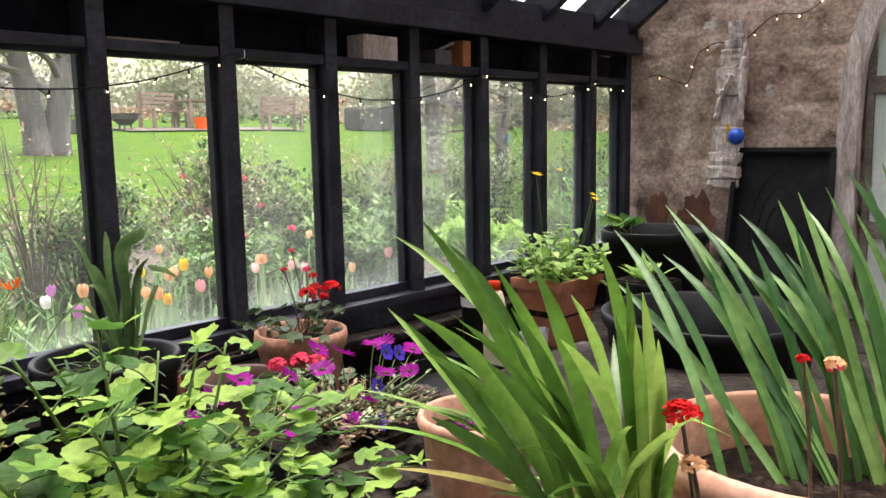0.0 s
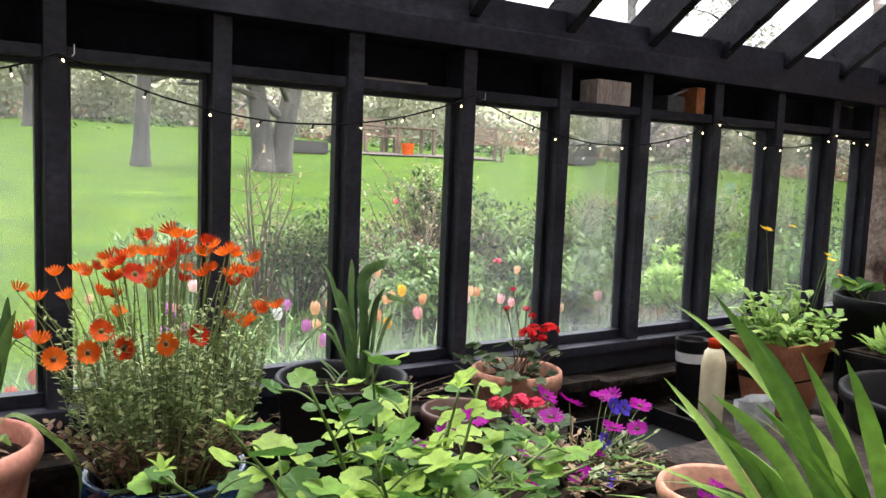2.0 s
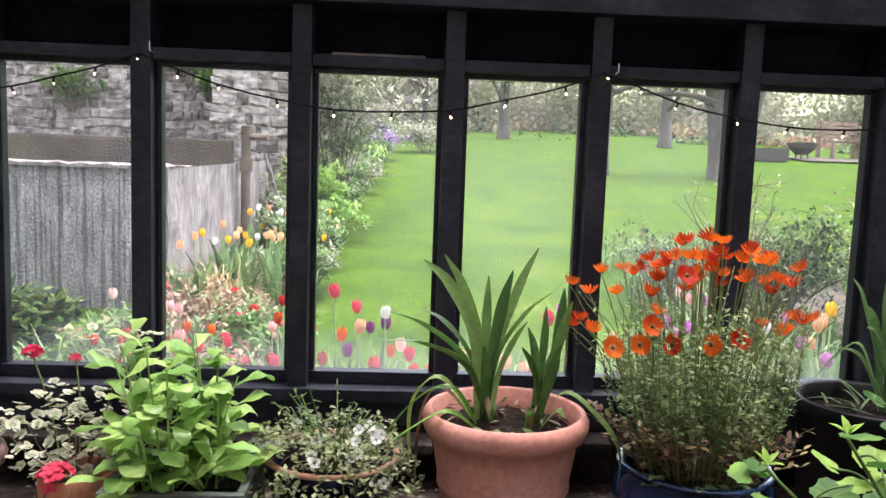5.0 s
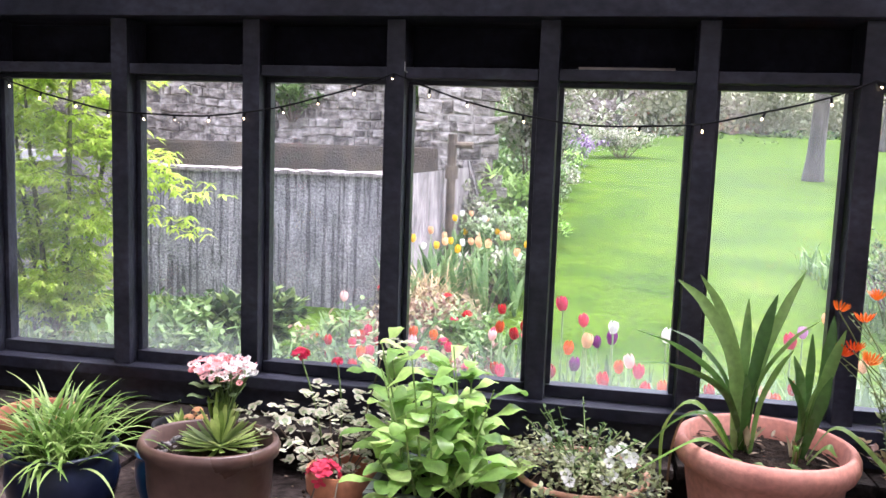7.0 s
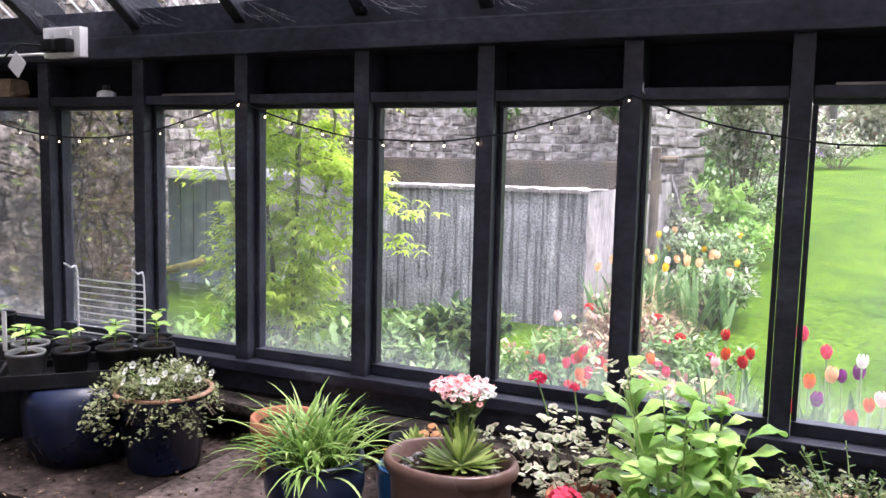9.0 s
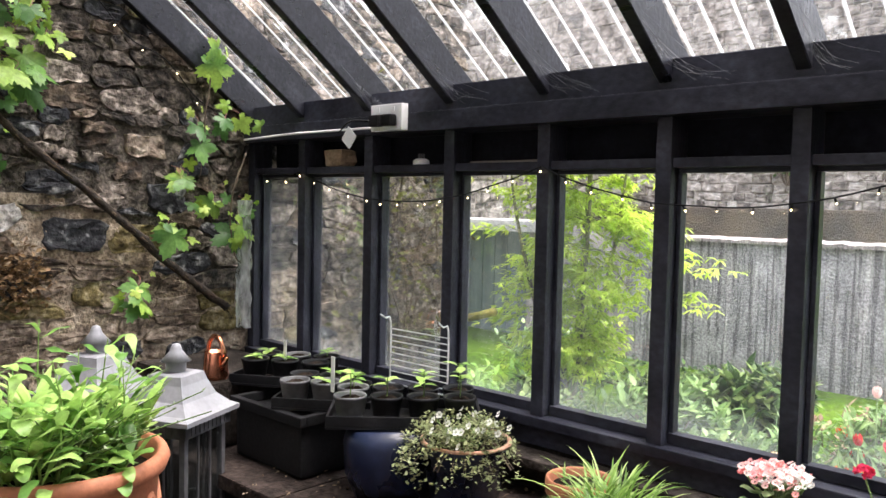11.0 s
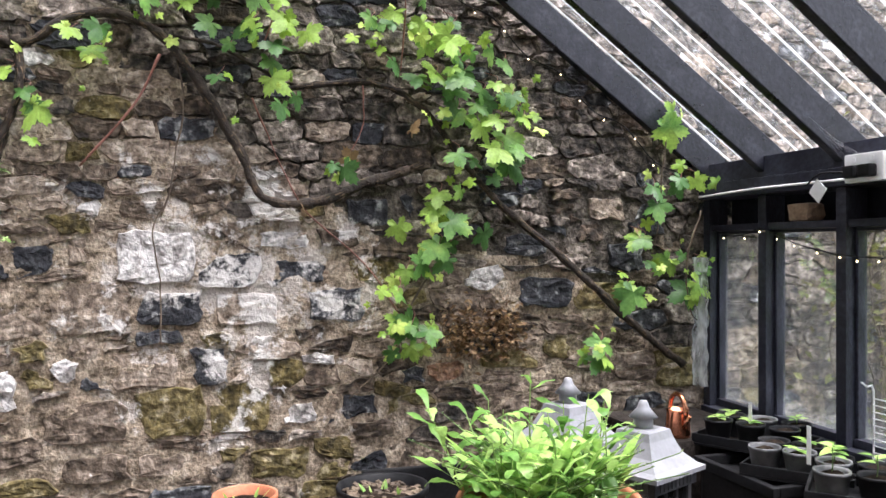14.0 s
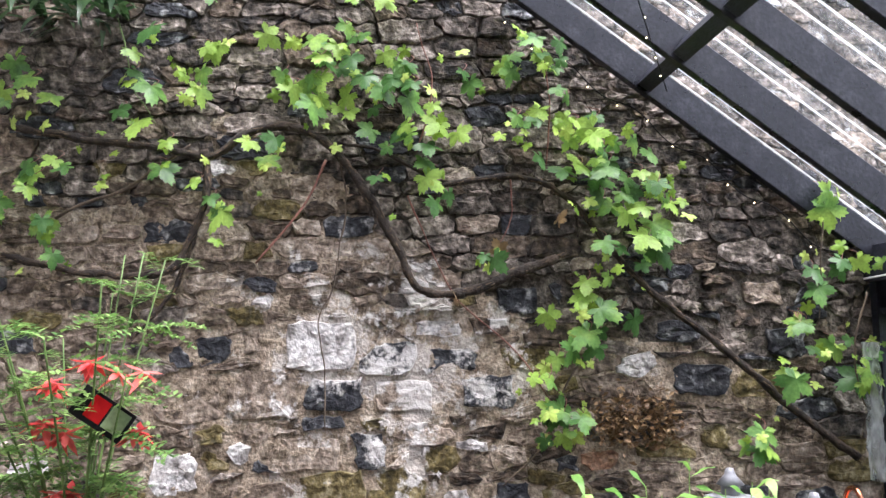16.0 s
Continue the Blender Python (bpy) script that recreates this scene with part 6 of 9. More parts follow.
for i in range(9000):
    x, y = rnd.uniform(1.4, 8.0), rnd.uniform(3.1, 6.9)
    b = Vector(gz(x, y))
    if noise.noise((x * 1.3, y * 1.3, 4)) < -0.25:
        continue
    a, h = rnd.uniform(0, 6.28), rnd.uniform(0.06, 0.26)
    d = Vector((math.cos(a), math.sin(a), 0))
    s = d.cross(Vector((0, 0, 1))) * rnd.uniform(0.004, 0.014)
    m1, t1 = b + d * h * 0.2 + Vector((0, 0, h * 0.6)), b + d * h * rnd.uniform(0.4, 0.9) + Vector((0, 0, h * rnd.uniform(0.7, 1)))
    v = [bm.verts.new(q) for q in (b - s, b + s, m1 + s, m1 - s, t1)]
    bm.faces.new((v[0], v[1], v[2], v[3]))
    bm.faces.new((v[3], v[2], v[4]))
tagged(new("bed_foliage", finish("bed_foliage", bm, MID)), "tangle of green bulb leaves and grass along the glass", "foliage", kind="stuff")
# shrubs by the glass on the lawn side
for x, y, r, h, m, sd, n, lf, fl in ((2.0, 4.6, 0.55, 0.66, SHRUBBY, 1, 2200, 0.045, None), (2.9, 4.9, 0.55, 0.7, RUSSET, 2, 500, 0.035, (ROSE, 3, 0.08)), (3.6, 4.4, 0.6, 0.6, SHRUBBY, 3, 1700, 0.06, None),
                                     (4.4, 5.0, 0.7, 0.7, SHRUBBY, 4, 1500, 0.05, None), (5.0, 4.2, 0.6, 0.7, SHRUBBY, 5, 1100, 0.05, None), (5.6, 4.9, 0.7, 0.85, HEDGE, 6, 1500, 0.05, None), (4.2, 3.5, 0.4, 0.5, FRESH, 7, 900, 0.07, None),
                                     (6.6, 4.3, 0.8, 0.8, SHRUBBY, 8, 1500, 0.05, None), (2.5, 3.9, 0.45, 0.5, MID, 9, 1000, 0.06, (ROSE, 2, 0.06)), (3.2, 3.6, 0.4, 0.55, MID, 10, 900, 0.08, None), (5.9, 3.7, 0.5, 0.55, FRESH, 11, 800, 0.06, (ORANGE, 3, 0.07)),
                                     (1.6, 5.2, 0.4, 0.55, SHRUBBY, 12, 700, 0.04, None), (1.75, 4.5, 0.35, 0.95, RUSSET, 15, 90, 0.035, None), (2.75, 4.35, 0.5, 0.95, RUSSET, 16, 160, 0.035, None), (3.25, 4.9, 0.5, 0.8, SHRUBBY, 17, 1400, 0.055, None), (5.3, 5.8, 0.6, 0.8, RUSSET, 13, 450, 0.04, None), (3.8, 5.9, 0.5, 0.85, RUSSET, 14, 400, 0.04, None)):
    shrub("garden_shrub", gz(x, y), r, h, "loose leafy garden shrub in the bed on the lawn", m, sd, n, lf, flowers=fl)
# border along the lawn's far side and under the concrete wall
for x, y, r, h, m, sd, n, lf, fl in ((-0.95, 4.1, 0.32, 0.2, GREYGREEN, 21, 600, 0.05, None), (-1.0, 9.0, 0.6, 0.6, MID, 23, 900, 0.09, None), (-1.5, 11.5, 1.1, 1.2, MID, 24, 1300, 0.10, None),
                                     (-1.3, 14.5, 1.0, 0.8, PURPLE_SHRUB, 25, 1500, 0.10, None), (-2.2, 17.0, 1.3, 1.4, HEDGE, 26, 1300, 0.14, None), (-0.9, 7.6, 0.4, 0.6, FRESH, 27, 500, 0.12, None), (-1.6, 8.6, 0.6, 0.95, MID, 31, 800, 0.1, None),
                                     (-2.3, 3.9, 0.45, 0.20, SHRUBBY, 28, 1200, 0.05, None), (-1.75, 3.8, 0.34, 0.26, SHRUBBY, 29, 900, 0.10, None), (-1.2, 3.6, 0.35, 0.30, RUSSET, 30, 700, 0.05, None), (-1.55, 3.1, 0.3, 0.26, MID, 33, 700, 0.06, None),
                                     (-2.7, 3.0, 0.35, 0.30, FRESH, 34, 800, 0.06, None), (-1.0, 3.1, 0.32, 0.42, MID, 61, 800, 0.05, (ORANGE, 7, 0.06)), (-0.68, 3.0, 0.26, 0.36, RUSSET, 62, 500, 0.045, (ROSE, 6, 0.055)), (-1.35, 2.75, 0.28, 0.36, SHRUBBY, 63, 800, 0.06, (APRICOT, 4, 0.05)), (-1.9, 3.2, 0.36, 0.34, MID, 64, 900, 0.07, None), (-2.3, 2.8, 0.34, 0.36, SHRUBBY, 65, 900, 0.06, None), (-0.95, 3.9, 0.35, 0.36, RUSSET, 66, 600, 0.045, (RED, 5, 0.06)), (-0.75, 5.2, 0.25, 0.30, MID, 41, 600, 0.05, None), (-0.9, 6.4, 0.35, 0.4, GREYGREEN, 42, 700, 0.06, None), (-1.3, 7.0, 0.4, 0.5, HEDGE, 43, 800, 0.05, None),
                                     (-0.75, 10.2, 0.5, 0.5, HEDGE, 44, 900, 0.07, None), (-1.2, 12.8, 0.7, 0.7, MID, 45, 900, 0.09, None), (-0.7, 3.7, 0.3, 0.3, MID, 46, 700, 0.05, (ROSE, 3, 0.05)), (-0.72, 5.4, 0.3, 0.3, HEDGE, 47, 600, 0.05, None), (-0.6, 15.6, 0.8, 0.6, PURPLE_SHRUB, 48, 900, 0.09, None), (0.4, 18.5, 1.0, 0.8, HEDGE, 49, 900, 0.1, None), (-3.0, 3.9, 0.4, 0.32, MID, 35, 700, 0.06, None),
                                     (-0.72, 6.1, 0.3, 0.32, MID, 51, 600, 0.05, None), (-0.7, 7.2, 0.32, 0.36, FRESH, 52, 600, 0.06, None), (-0.72, 8.3, 0.35, 0.4, MID, 53, 600, 0.06, None), (-0.7, 9.3, 0.35, 0.4, GREYGREEN, 54, 600, 0.06, None), (-0.7, 11.3, 0.4, 0.45, MID, 55, 600, 0.07, None), (-0.7, 12.5, 0.4, 0.4, FRESH, 56, 600, 0.07, None), (-0.7, 13.8, 0.45, 0.5, MID, 57, 600, 0.08, None)):
    shrub("garden_shrub", gz(x, y), r, h, "low leafy shrub in the garden border", m, sd, n, lf, flowers=fl)
p = thing("grass_clump", gz(-1.1, 4.75), "tawny dry clump of ornamental grass", "grass clump")
STRAW = leafy("dry_straw", [(0.30, 0.22, 0.10), (0.45, 0.34, 0.18)], rand=0.5, trans=0.2)
straps(p, 260, 0.46, 0.007, (0.1, 1.0), (1.2, 3.0), 0, STRAW, 33, 0.09)

# trees
limb_tree("tree", gz(3.3, 14.2), 5.5, 0.15, "old apple tree with a single grey trunk", WOODS, 3, lean=(0.3, 0), leaf=0.055, per=50, limbs=10, crown_from=1.55)
limb_tree("tree", gz(5.65, 14.3), 5.0, 0.23, "old tree with two leaning grey trunks", WOODS, 4, lean=(0.2, 0.3), leaf=0.055, per=45, limbs=8, forks=2, crown_from=1.6)
limb_tree("tree", gz(3.0, 26.0), 5.5, 0.20, "far garden tree with thin spring leaves", HEDGE, 5, leaf=0.09, per=40)
limb_tree("tree", gz(7.6, 24.0), 5.5, 0.2, "far garden tree with thin spring leaves", BLOSSOM, 6, leaf=0.08, per=40)
limb_tree("tree", gz(0.4, 23.0), 3.6, 0.13, "blossoming bush at the lawn's end", BLOSSOM, 7, leaf=0.16, per=40, start=0.12)
limb_tree("tree", gz(9.8, 9.2), 4.2, 0.15, "gnarled mossy fruit tree", HEDGE, 8, leaf=0.08, per=26, lean=(-0.3, 0.2))
limb_tree("tree", gz(8.2, 6.6), 3.4, 0.10, "small gnarled fruit tree beside the shrubs", HEDGE, 9, leaf=0.06, per=26, lean=(0.3, 0))

# acer
def acer():
    o = gz(-2.55, 3.4)
    p = thing("acer", o, "slender acer with feathery acid-green spring leaves", "tree")
    rnd = random.Random(10)
    bt, bl = bmesh.new(), bmesh.new()

    def spray(b, e, a, n):
        """Drooping fingered leaves along one twig."""
        for j in range(n):
            c = b.lerp(e, rnd.uniform(0.2, 1.1)) + Vector((rnd.gauss(0, 0.05), rnd.gauss(0, 0.05), rnd.gauss(0, 0.025)))
            for f in range(5):
                ovate(bl, facing(c, a - 1.57 + (f - 2) * 0.5 + rnd.uniform(-0.2, 0.2), rnd.uniform(1.3, 2.2)), rnd.uniform(0.035, 0.065), 0.012)
    for dx, dy, h in ((-0.15, 0.0, 1.5), (0.0, 0.1, 1.75), (0.12, -0.05, 1.65), (-0.3, 0.1, 1.4), (-0.42, 0.0, 1.55), (0.2, 0.1, 1.5)):
        line = smooth_line([(0, 0, -0.05), (dx * 0.45, dy * 0.4, h * 0.3), (dx * 0.9, dy, h * 0.7), (dx * 1.05, dy * 1.3, h)], 5)
        tube(bt, line, [0.016 * (1 - 0.8 * i / len(line)) for i in range(len(line))], 6)
        for k in range(22):
            b = line[rnd.randrange(4, len(line))]
            a = rnd.uniform(0, 6.28)
            e = b + Vector((math.cos(a) * 0.8, math.sin(a) * 0.6, rnd.uniform(-0.3, 0.1))) * rnd.uniform(0.12, 0.30)
            tube(bt, [b, b.lerp(e, 0.5) + Vector((0, 0, 0.03)), e], [0.003, 0.002, 0.001], 4)
            spray(b, e, a, 26)
    for tip in ((0.62, 0.0, 0.70), (0.66, 0.05, 0.84), (0.50, 0.0, 0.98), (0.55, 0.0, 0.90), (0.35, 0.0, 0.66), (-0.05, -0.1, 0.30), (0.1, -0.1, 0.42)):
        b = Vector((0.12, 0, tip[2] + 0.2))
        tube(bt, [b, b.lerp(Vector(tip), 0.5) + Vector((0, 0, 0.04)), Vector(tip)], [0.004, 0.003, 0.001], 4)
        spray(b, Vector(tip), -1.2, 50)
    part("trunk", bt, MOSSY_BARK, p)
    tagged(part("crown", bl, ACER_LEAF, p), kind="stuff")


MOSSY_BARK = mat("mossy_bark", [(0.07, 0.075, 0.03), (0.13, 0.13, 0.06), (0.20, 0.18, 0.11)], scale=12, rough=0.95, bump=0.6, bscale=60)
acer()

# concrete wall, doorway and the old walls behind
def streaky(u, v):
    x, z = -3.06 + 1.64 * u, 0.2 + 1.2 * v
    return (x, 4.8 + 0.006 * noise.noise((x * 25, 0, z * 9)) + 0.01 * noise.noise((x * 4, 2, z * 4)), z)


garden_wall = thing("garden_wall", (0, 0, 0), "rain-streaked grey concrete garden wall", "wall", kind="structure")
part("face", grid(bmesh.new(), 160, 90, streaky), STREAKED, garden_wall)
part("core", boxed(-3.06, -1.44, 4.83, 5.3, 0.1, 1.39), STREAKED, garden_wall)
bm = bmesh.new()
grid(bm, 80, 6, lambda u, v: (-3.1 + 1.7 * u, 4.775 + 0.5 * v + 0.012 * noise.noise((u * 30, v * 3, 0)), 1.405 + 0.014 * noise.noise((u * 26, v * 2, 3))))
grid(bm, 80, 2, lambda u, v: (-3.1 + 1.7 * u, 4.775 + 0.012 * noise.noise((u * 30, 0, 0)), 1.385 + v * (0.02 + 0.014 * noise.noise((u * 26, 0, 3)))))
part("coping", bm, GREY_STONE, garden_wall, "crumbling grey cement coping")
bm = bmesh.new()
grid(bm, 40, 24, lambda u, v: (-1.42 + 0.13 * u + 0.012 * noise.noise((u * 12, v * 9, 1)), 4.79 + 2.5 * u, 0.2 + (1.19 + 0.05 * u) * v))
part("return_wall", bm, GREY_STONE, garden_wall, "pinkish weathered render")
bm = bmesh.new()
grid(bm, 14, 14, lambda u, v: (-1.34 + (0.42 - 0.36 * v) * u + 0.02 * noise.noise((u * 6, v * 6, 2)), 7.26 + 0.05 * noise.noise((u * 7, v * 7, 5)), 0.3 + 1.2 * v))
part("buttress", bm, GREY_STONE, garden_wall)
bm = bmesh.new()
grid(bm, 40, 50, lambda u, v: (-3.95 + 0.91 * u, 4.86 + 0.03 * noise.noise((u * 5, v * 8, 3)), 0.1 + 1.34 * v))
box(bm, -3.95, -3.07, 4.92, 5.2, 0.1, 1.43)
part("pier", bm, GREY_STONE, garden_wall)
part("lintel", boxed(-4.8, -3.66, 4.60, 5.1, 1.395, 1.475, bev=0.01), PALE_RENDER, garden_wall)
part("door", boxed(-4.7, -3.96, 4.95, 5.0, 0.1, 1.39), DOOR_GREEN, garden_wall, "dull grey-green boarded door")
for k in range(6):
    part("board", boxed(-4.69 + 0.122 * k, -4.575 + 0.122 * k, 4.93, 4.949, 0.12, 1.38, bev=0.003), DOOR_GREEN, garden_wall)
drainpipe = thing("pipe", gz(-1.28, 6.3), "old rusty standpipe against the wall", "pipe")
part("upright", tube(bmesh.new(), [(0, 0, -0.2), (0, 0, 1.0)], 0.035, 10), TWIG, drainpipe)
part("collar", lathe(bmesh.new(), [(0.001, 0.66), (0.05, 0.66), (0.05, 0.76), (0.001, 0.76)], 10), TWIG, drainpipe)
part("arm", tube(bmesh.new(), [(0, 0, 0.92), (0.16, 0, 0.92)], 0.025, 8), TWIG, drainpipe)


def rubble_sheet(x0, x1, y, z0, z1, seed, size=0.2):
    """A far wall of joined, uneven stones."""
    rnd = random.Random(seed)
    bm = bmesh.new()
    box(bm, x0, x1, y, y + 0.4, z0, z1)
    z = z0
    while z < z1:
        h = size * rnd.uniform(0.5, 1.0)
        x = x0 - rnd.uniform(0, size)
        while x < x1:
            w = size * rnd.uniform(0.4, 1.7)
            d = rnd.uniform(0.0, 0.035)
            q = [rnd.uniform(0.0, 0.025) for _ in range(8)]
            f = [bm.verts.new(c) for c in ((x + q[0], y - d, z + q[1]), (x + w - q[2], y - d * 0.8, z + q[3]), (x + w - q[4], y - d, z + h - q[5]), (x + q[6], y - d * 0.7, z + h - q[7]))]
            g = [bm.verts.new(c) for c in ((x, y + 0.005, z), (x + w, y + 0.005, z), (x + w, y + 0.005, z + h), (x, y + 0.005, z + h))]
            bm.faces.new(f)
            for i in range(4):
                bm.faces.new((g[i], g[(i + 1) % 4], f[(i + 1) % 4], f[i]))
            x += w
        z += h
    for v in bm.verts:
        v.co.z += 0.07 * noise.noise((v.co.x * 0.9, 0, v.co.z * 0.8)) + 0.03 * noise.noise((v.co.x * 4, 3, v.co.z * 2))
    return bm


old_wall = thing("ruined_wall", (0, 0, 0), "tall old rubble wall behind the garden wall", "wall", kind="structure")
part("stonework", rubble_sheet(-5.0, -1.7, 8.0, 0.2, 7.5, 3, 0.11), FARWALL, old_wall)
part("high_stonework", rubble_sheet(-17.0, -5.003, 8.0, 0.2, 8.5, 5, 0.22), FARWALL, old_wall)
part("ledge", boxed(-9.0, -1.6, 7.3, 7.99, 0.2, 1.60, bev=0.03), BROWN_BED, old_wall)
bm = rubble_sheet(2.2, 7.99, 5.2, 0.0, 2.6, 6, 0.13)
bmesh.ops.transform(bm, matrix=Matrix.Rotation(math.pi / 2, 4, "Z"), verts=bm.verts)
part("side_stonework", bm, FARWALL, old_wall)
part("tower", rubble_sheet(-1.72, -1.15, 7.4, 0.2, 4.2, 4, 0.14), FARWALL, old_wall)
for x, z in ((-3.2, 1.85), (-2.2, 2.2), (-1.9, 1.9)):
    shrub("wall_plant", (x, 7.9, z), 0.3, 0.35, "green tuft growing on the old wall", MID, int(x * 10) + 90, 300, 0.08, 12)
shrub("ivy", (-0.75, 7.9, 0.9), 0.6, 2.0, "ivy-green bush beside the ruined tower", HEDGE, 95, 1500, 0.09, 30)

# mossy branches past the corner of the lean-to
def corner_thicket():
    p = thing("thicket", (-3.38, 2.9, 0.45), "mossy branches and bare twigs outside the corner panes", "shrub")
    rnd = random.Random(15)
    bt, bl = bmesh.new(), bmesh.new()
    for i in range(150):
        a = Vector((rnd.uniform(-0.3, 0.38), rnd.uniform(-0.4, 0.15), rnd.uniform(-0.1, 1.1)))
        e = a + Vector((rnd.uniform(-0.45, 0.3), rnd.uniform(-0.3, 0.3), rnd.uniform(0.2, 0.9)))
        m = a.lerp(e, 0.5) + Vector((rnd.uniform(-0.15, 0.15), rnd.uniform(-0.1, 0.1), 0))
        tube(bt, smooth_line([a, m, e], 4), rnd.uniform(0.0015, 0.005), 4)
        for k in range(24):
            cross_leaf(bl, a.lerp(e, rnd.random()) + Vector((rnd.gauss(0, 0.05), rnd.gauss(0, 0.05), rnd.gauss(0, 0.05))), rnd.uniform(0.02, 0.05), rnd)
    part("twigs", bt, TWIG, p)
    part("mossy_branch", tube(bmesh.new(), smooth_line([(-0.28, -0.3, 1.18), (-0.14, -0.2, 0.98), (0.02, -0.3, 0.88), (0.2, 0.0, 0.95)], 5), 0.025, 8), MOSS, p, "branch furred with yellow-green moss", True)
    part("branch", tube(bmesh.new(), smooth_line([(-0.2, 0.3, 0.1), (0.1, 0.2, 0.45), (0.5, 0.3, 0.6)], 5), 0.02, 8), MOSS, p, "", True)
    tagged(part("foliage", bl, MOSSY_LEAF, p), kind="stuff")


# backdrop hill, its distance haze mixed into the pale grey-green
HILL = mat("hazed_hill", [(0.10, 0.13, 0.07), (0.18, 0.20, 0.11), (0.26, 0.25, 0.17), (0.34, 0.30, 0.24)], scale=0.45, rough=1.0, bump=0.8, bscale=3, fine=0.4, spec=0.0)
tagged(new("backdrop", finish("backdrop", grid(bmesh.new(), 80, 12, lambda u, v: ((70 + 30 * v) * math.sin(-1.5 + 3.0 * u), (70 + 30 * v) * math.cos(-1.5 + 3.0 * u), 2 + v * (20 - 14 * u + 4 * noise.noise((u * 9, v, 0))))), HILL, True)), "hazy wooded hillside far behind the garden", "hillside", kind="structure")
MOSSY_LEAF = leafy("mossy_leaf", [(0.07, 0.055, 0.025), (0.13, 0.12, 0.035), (0.22, 0.23, 0.06)], island=0.9)
MOSS = mat("moss", [(0.06, 0.06, 0.015), (0.16, 0.15, 0.03), (0.28, 0.24, 0.06)], scale=14, rough=1.0, bump=1.0, bscale=120, fine=0.4, bdist=0.01)
corner_thicket()

# far furniture on the lawn
def garden_seat(at, yaw, wide):
    p = thing("garden_bench", at, "slatted weathered wooden garden seat", "bench", "garden seats")
    p.matrix_basis = Matrix.Translation(at) @ Matrix.Rotation(yaw, 4, "Z")
    for x in (-wide / 2, wide / 2):
        for y in (-0.25, 0.25):
            part("leg", boxed(x - 0.04, x + 0.04, y - 0.04, y + 0.04, -0.1, 0.45 if y < 0 else 1.0), TEAK, p)
    for i in range(4):
        part("slat", boxed(-wide / 2, wide / 2, -0.27 + 0.13 * i, -0.16 + 0.13 * i, 0.451, 0.48), TEAK, p)
    for i in range(4):
        part("back_slat", boxed(-wide / 2, wide / 2, 0.175, 0.205, 0.55 + 0.12 * i, 0.63 + 0.12 * i), TEAK, p)


garden_seat(gz(11.3, 20.8), 0.3, 1.2)
garden_seat(gz(14.2, 19.4), -0.2, 1.0)
t = thing("garden_table", gz(12.4, 20.6), "slatted wooden garden table", "table")
for i in range(6):
    part("slat", boxed(-0.7, 0.7, -0.45 + 0.15 * i, -0.32 + 0.15 * i, 0.75, 0.79), TEAK, t)
for x in (-0.6, 0.6):
    for y in (-0.35, 0.35):
        part("leg", boxed(x - 0.04, x + 0.04, y - 0.04, y + 0.04, -0.1, 0.749), TEAK, t)
t = thing("bucket", gz(11.9, 19.9), "orange-red garden tub by the seats", "tub")
part("body", lathe(bmesh.new(), [(0.001, 0), (0.15, 0), (0.19, 0.35), (0.17, 0.35), (0.14, 0.03), (0.001, 0.03)], 16), ORANGE, t)
t = thing("raised_bed", gz(8.2, 19.4), "low black timber raised bed on the lawn", "raised bed")
for b in ((-0.8, 0.8, -0.4, -0.35, 0, 0.3), (-0.8, 0.8, 0.35, 0.4, 0, 0.3), (-0.8, -0.75, -0.349, 0.349, 0, 0.3), (0.75, 0.8, -0.349, 0.349, 0, 0.3)):
    part("board", boxed(*b), BRONZE, t)
part("soil", boxed(-0.75, 0.75, -0.35, 0.35, -0.05, 0.24), BROWN_BED, t)
t = thing("fire_bowl", gz(9.9, 20.2), "wide dark iron fire bowl", "fire bowl")
part("bowl", lathe(bmesh.new(), [(0.001, 0.12), (0.15, 0.13), (0.32, 0.28), (0.38, 0.42), (0.36, 0.42), (0.30, 0.29), (0.001, 0.17)], 20), BRONZE, t)
for a in (0, 2.1, 4.2):
    part("leg", tube(bmesh.new(), [(0.2 * math.cos(a), 0.2 * math.sin(a), -0.1), (0.15 * math.cos(a), 0.15 * math.sin(a), 0.15)], 0.02, 6), BRONZE, t)
tagged(new("pavement", finish("pavement", grid(bmesh.new(), 12, 8, lambda u, v: (9.6 + 5.4 * u, 19.3 + 1.6 * v, ground_z(9.6 + 5.4 * u, 19.3 + 1.6 * v) + 0.04)), BROWN_BED)), "earthy garden terrace", "terrace", kind="structure")
t = thing("black_barrow", gz(17.8, 19.6), "dark covered heap beside the terrace", "heap")
part("body", boxed(-0.8, 0.8, -0.4, 0.4, 0.0, 0.75, bev=0.12), BRONZE, t)

# woodland that closes the garden
def leaf_cloud(name, centres, sizes, material, label, seed):
    """A great many small folded leaves in one mesh, turned at random."""
    r = np.random.default_rng(seed)
    n = len(centres)
    d = r.normal(size=(n, 3))
    d /= np.linalg.norm(d, axis=1)[:, None]
    e = np.cross(d, r.normal(size=(n, 3)))
    e /= np.linalg.norm(e, axis=1)[:, None]
    s = np.asarray(sizes)[:, None]
    v = np.stack([centres - d * s * 0.5, centres + e * s * 0.3, centres + d * s * 0.5, centres - e * s * 0.3], axis=1).reshape(-1, 3)
    me = bpy.data.meshes.new(name)
    me.from_pydata(v.tolist(), [], np.arange(4 * n).reshape(n, 4).tolist())
    me.materials.append(material)
    return tagged(new(name, me), label, "trees", kind="stuff")


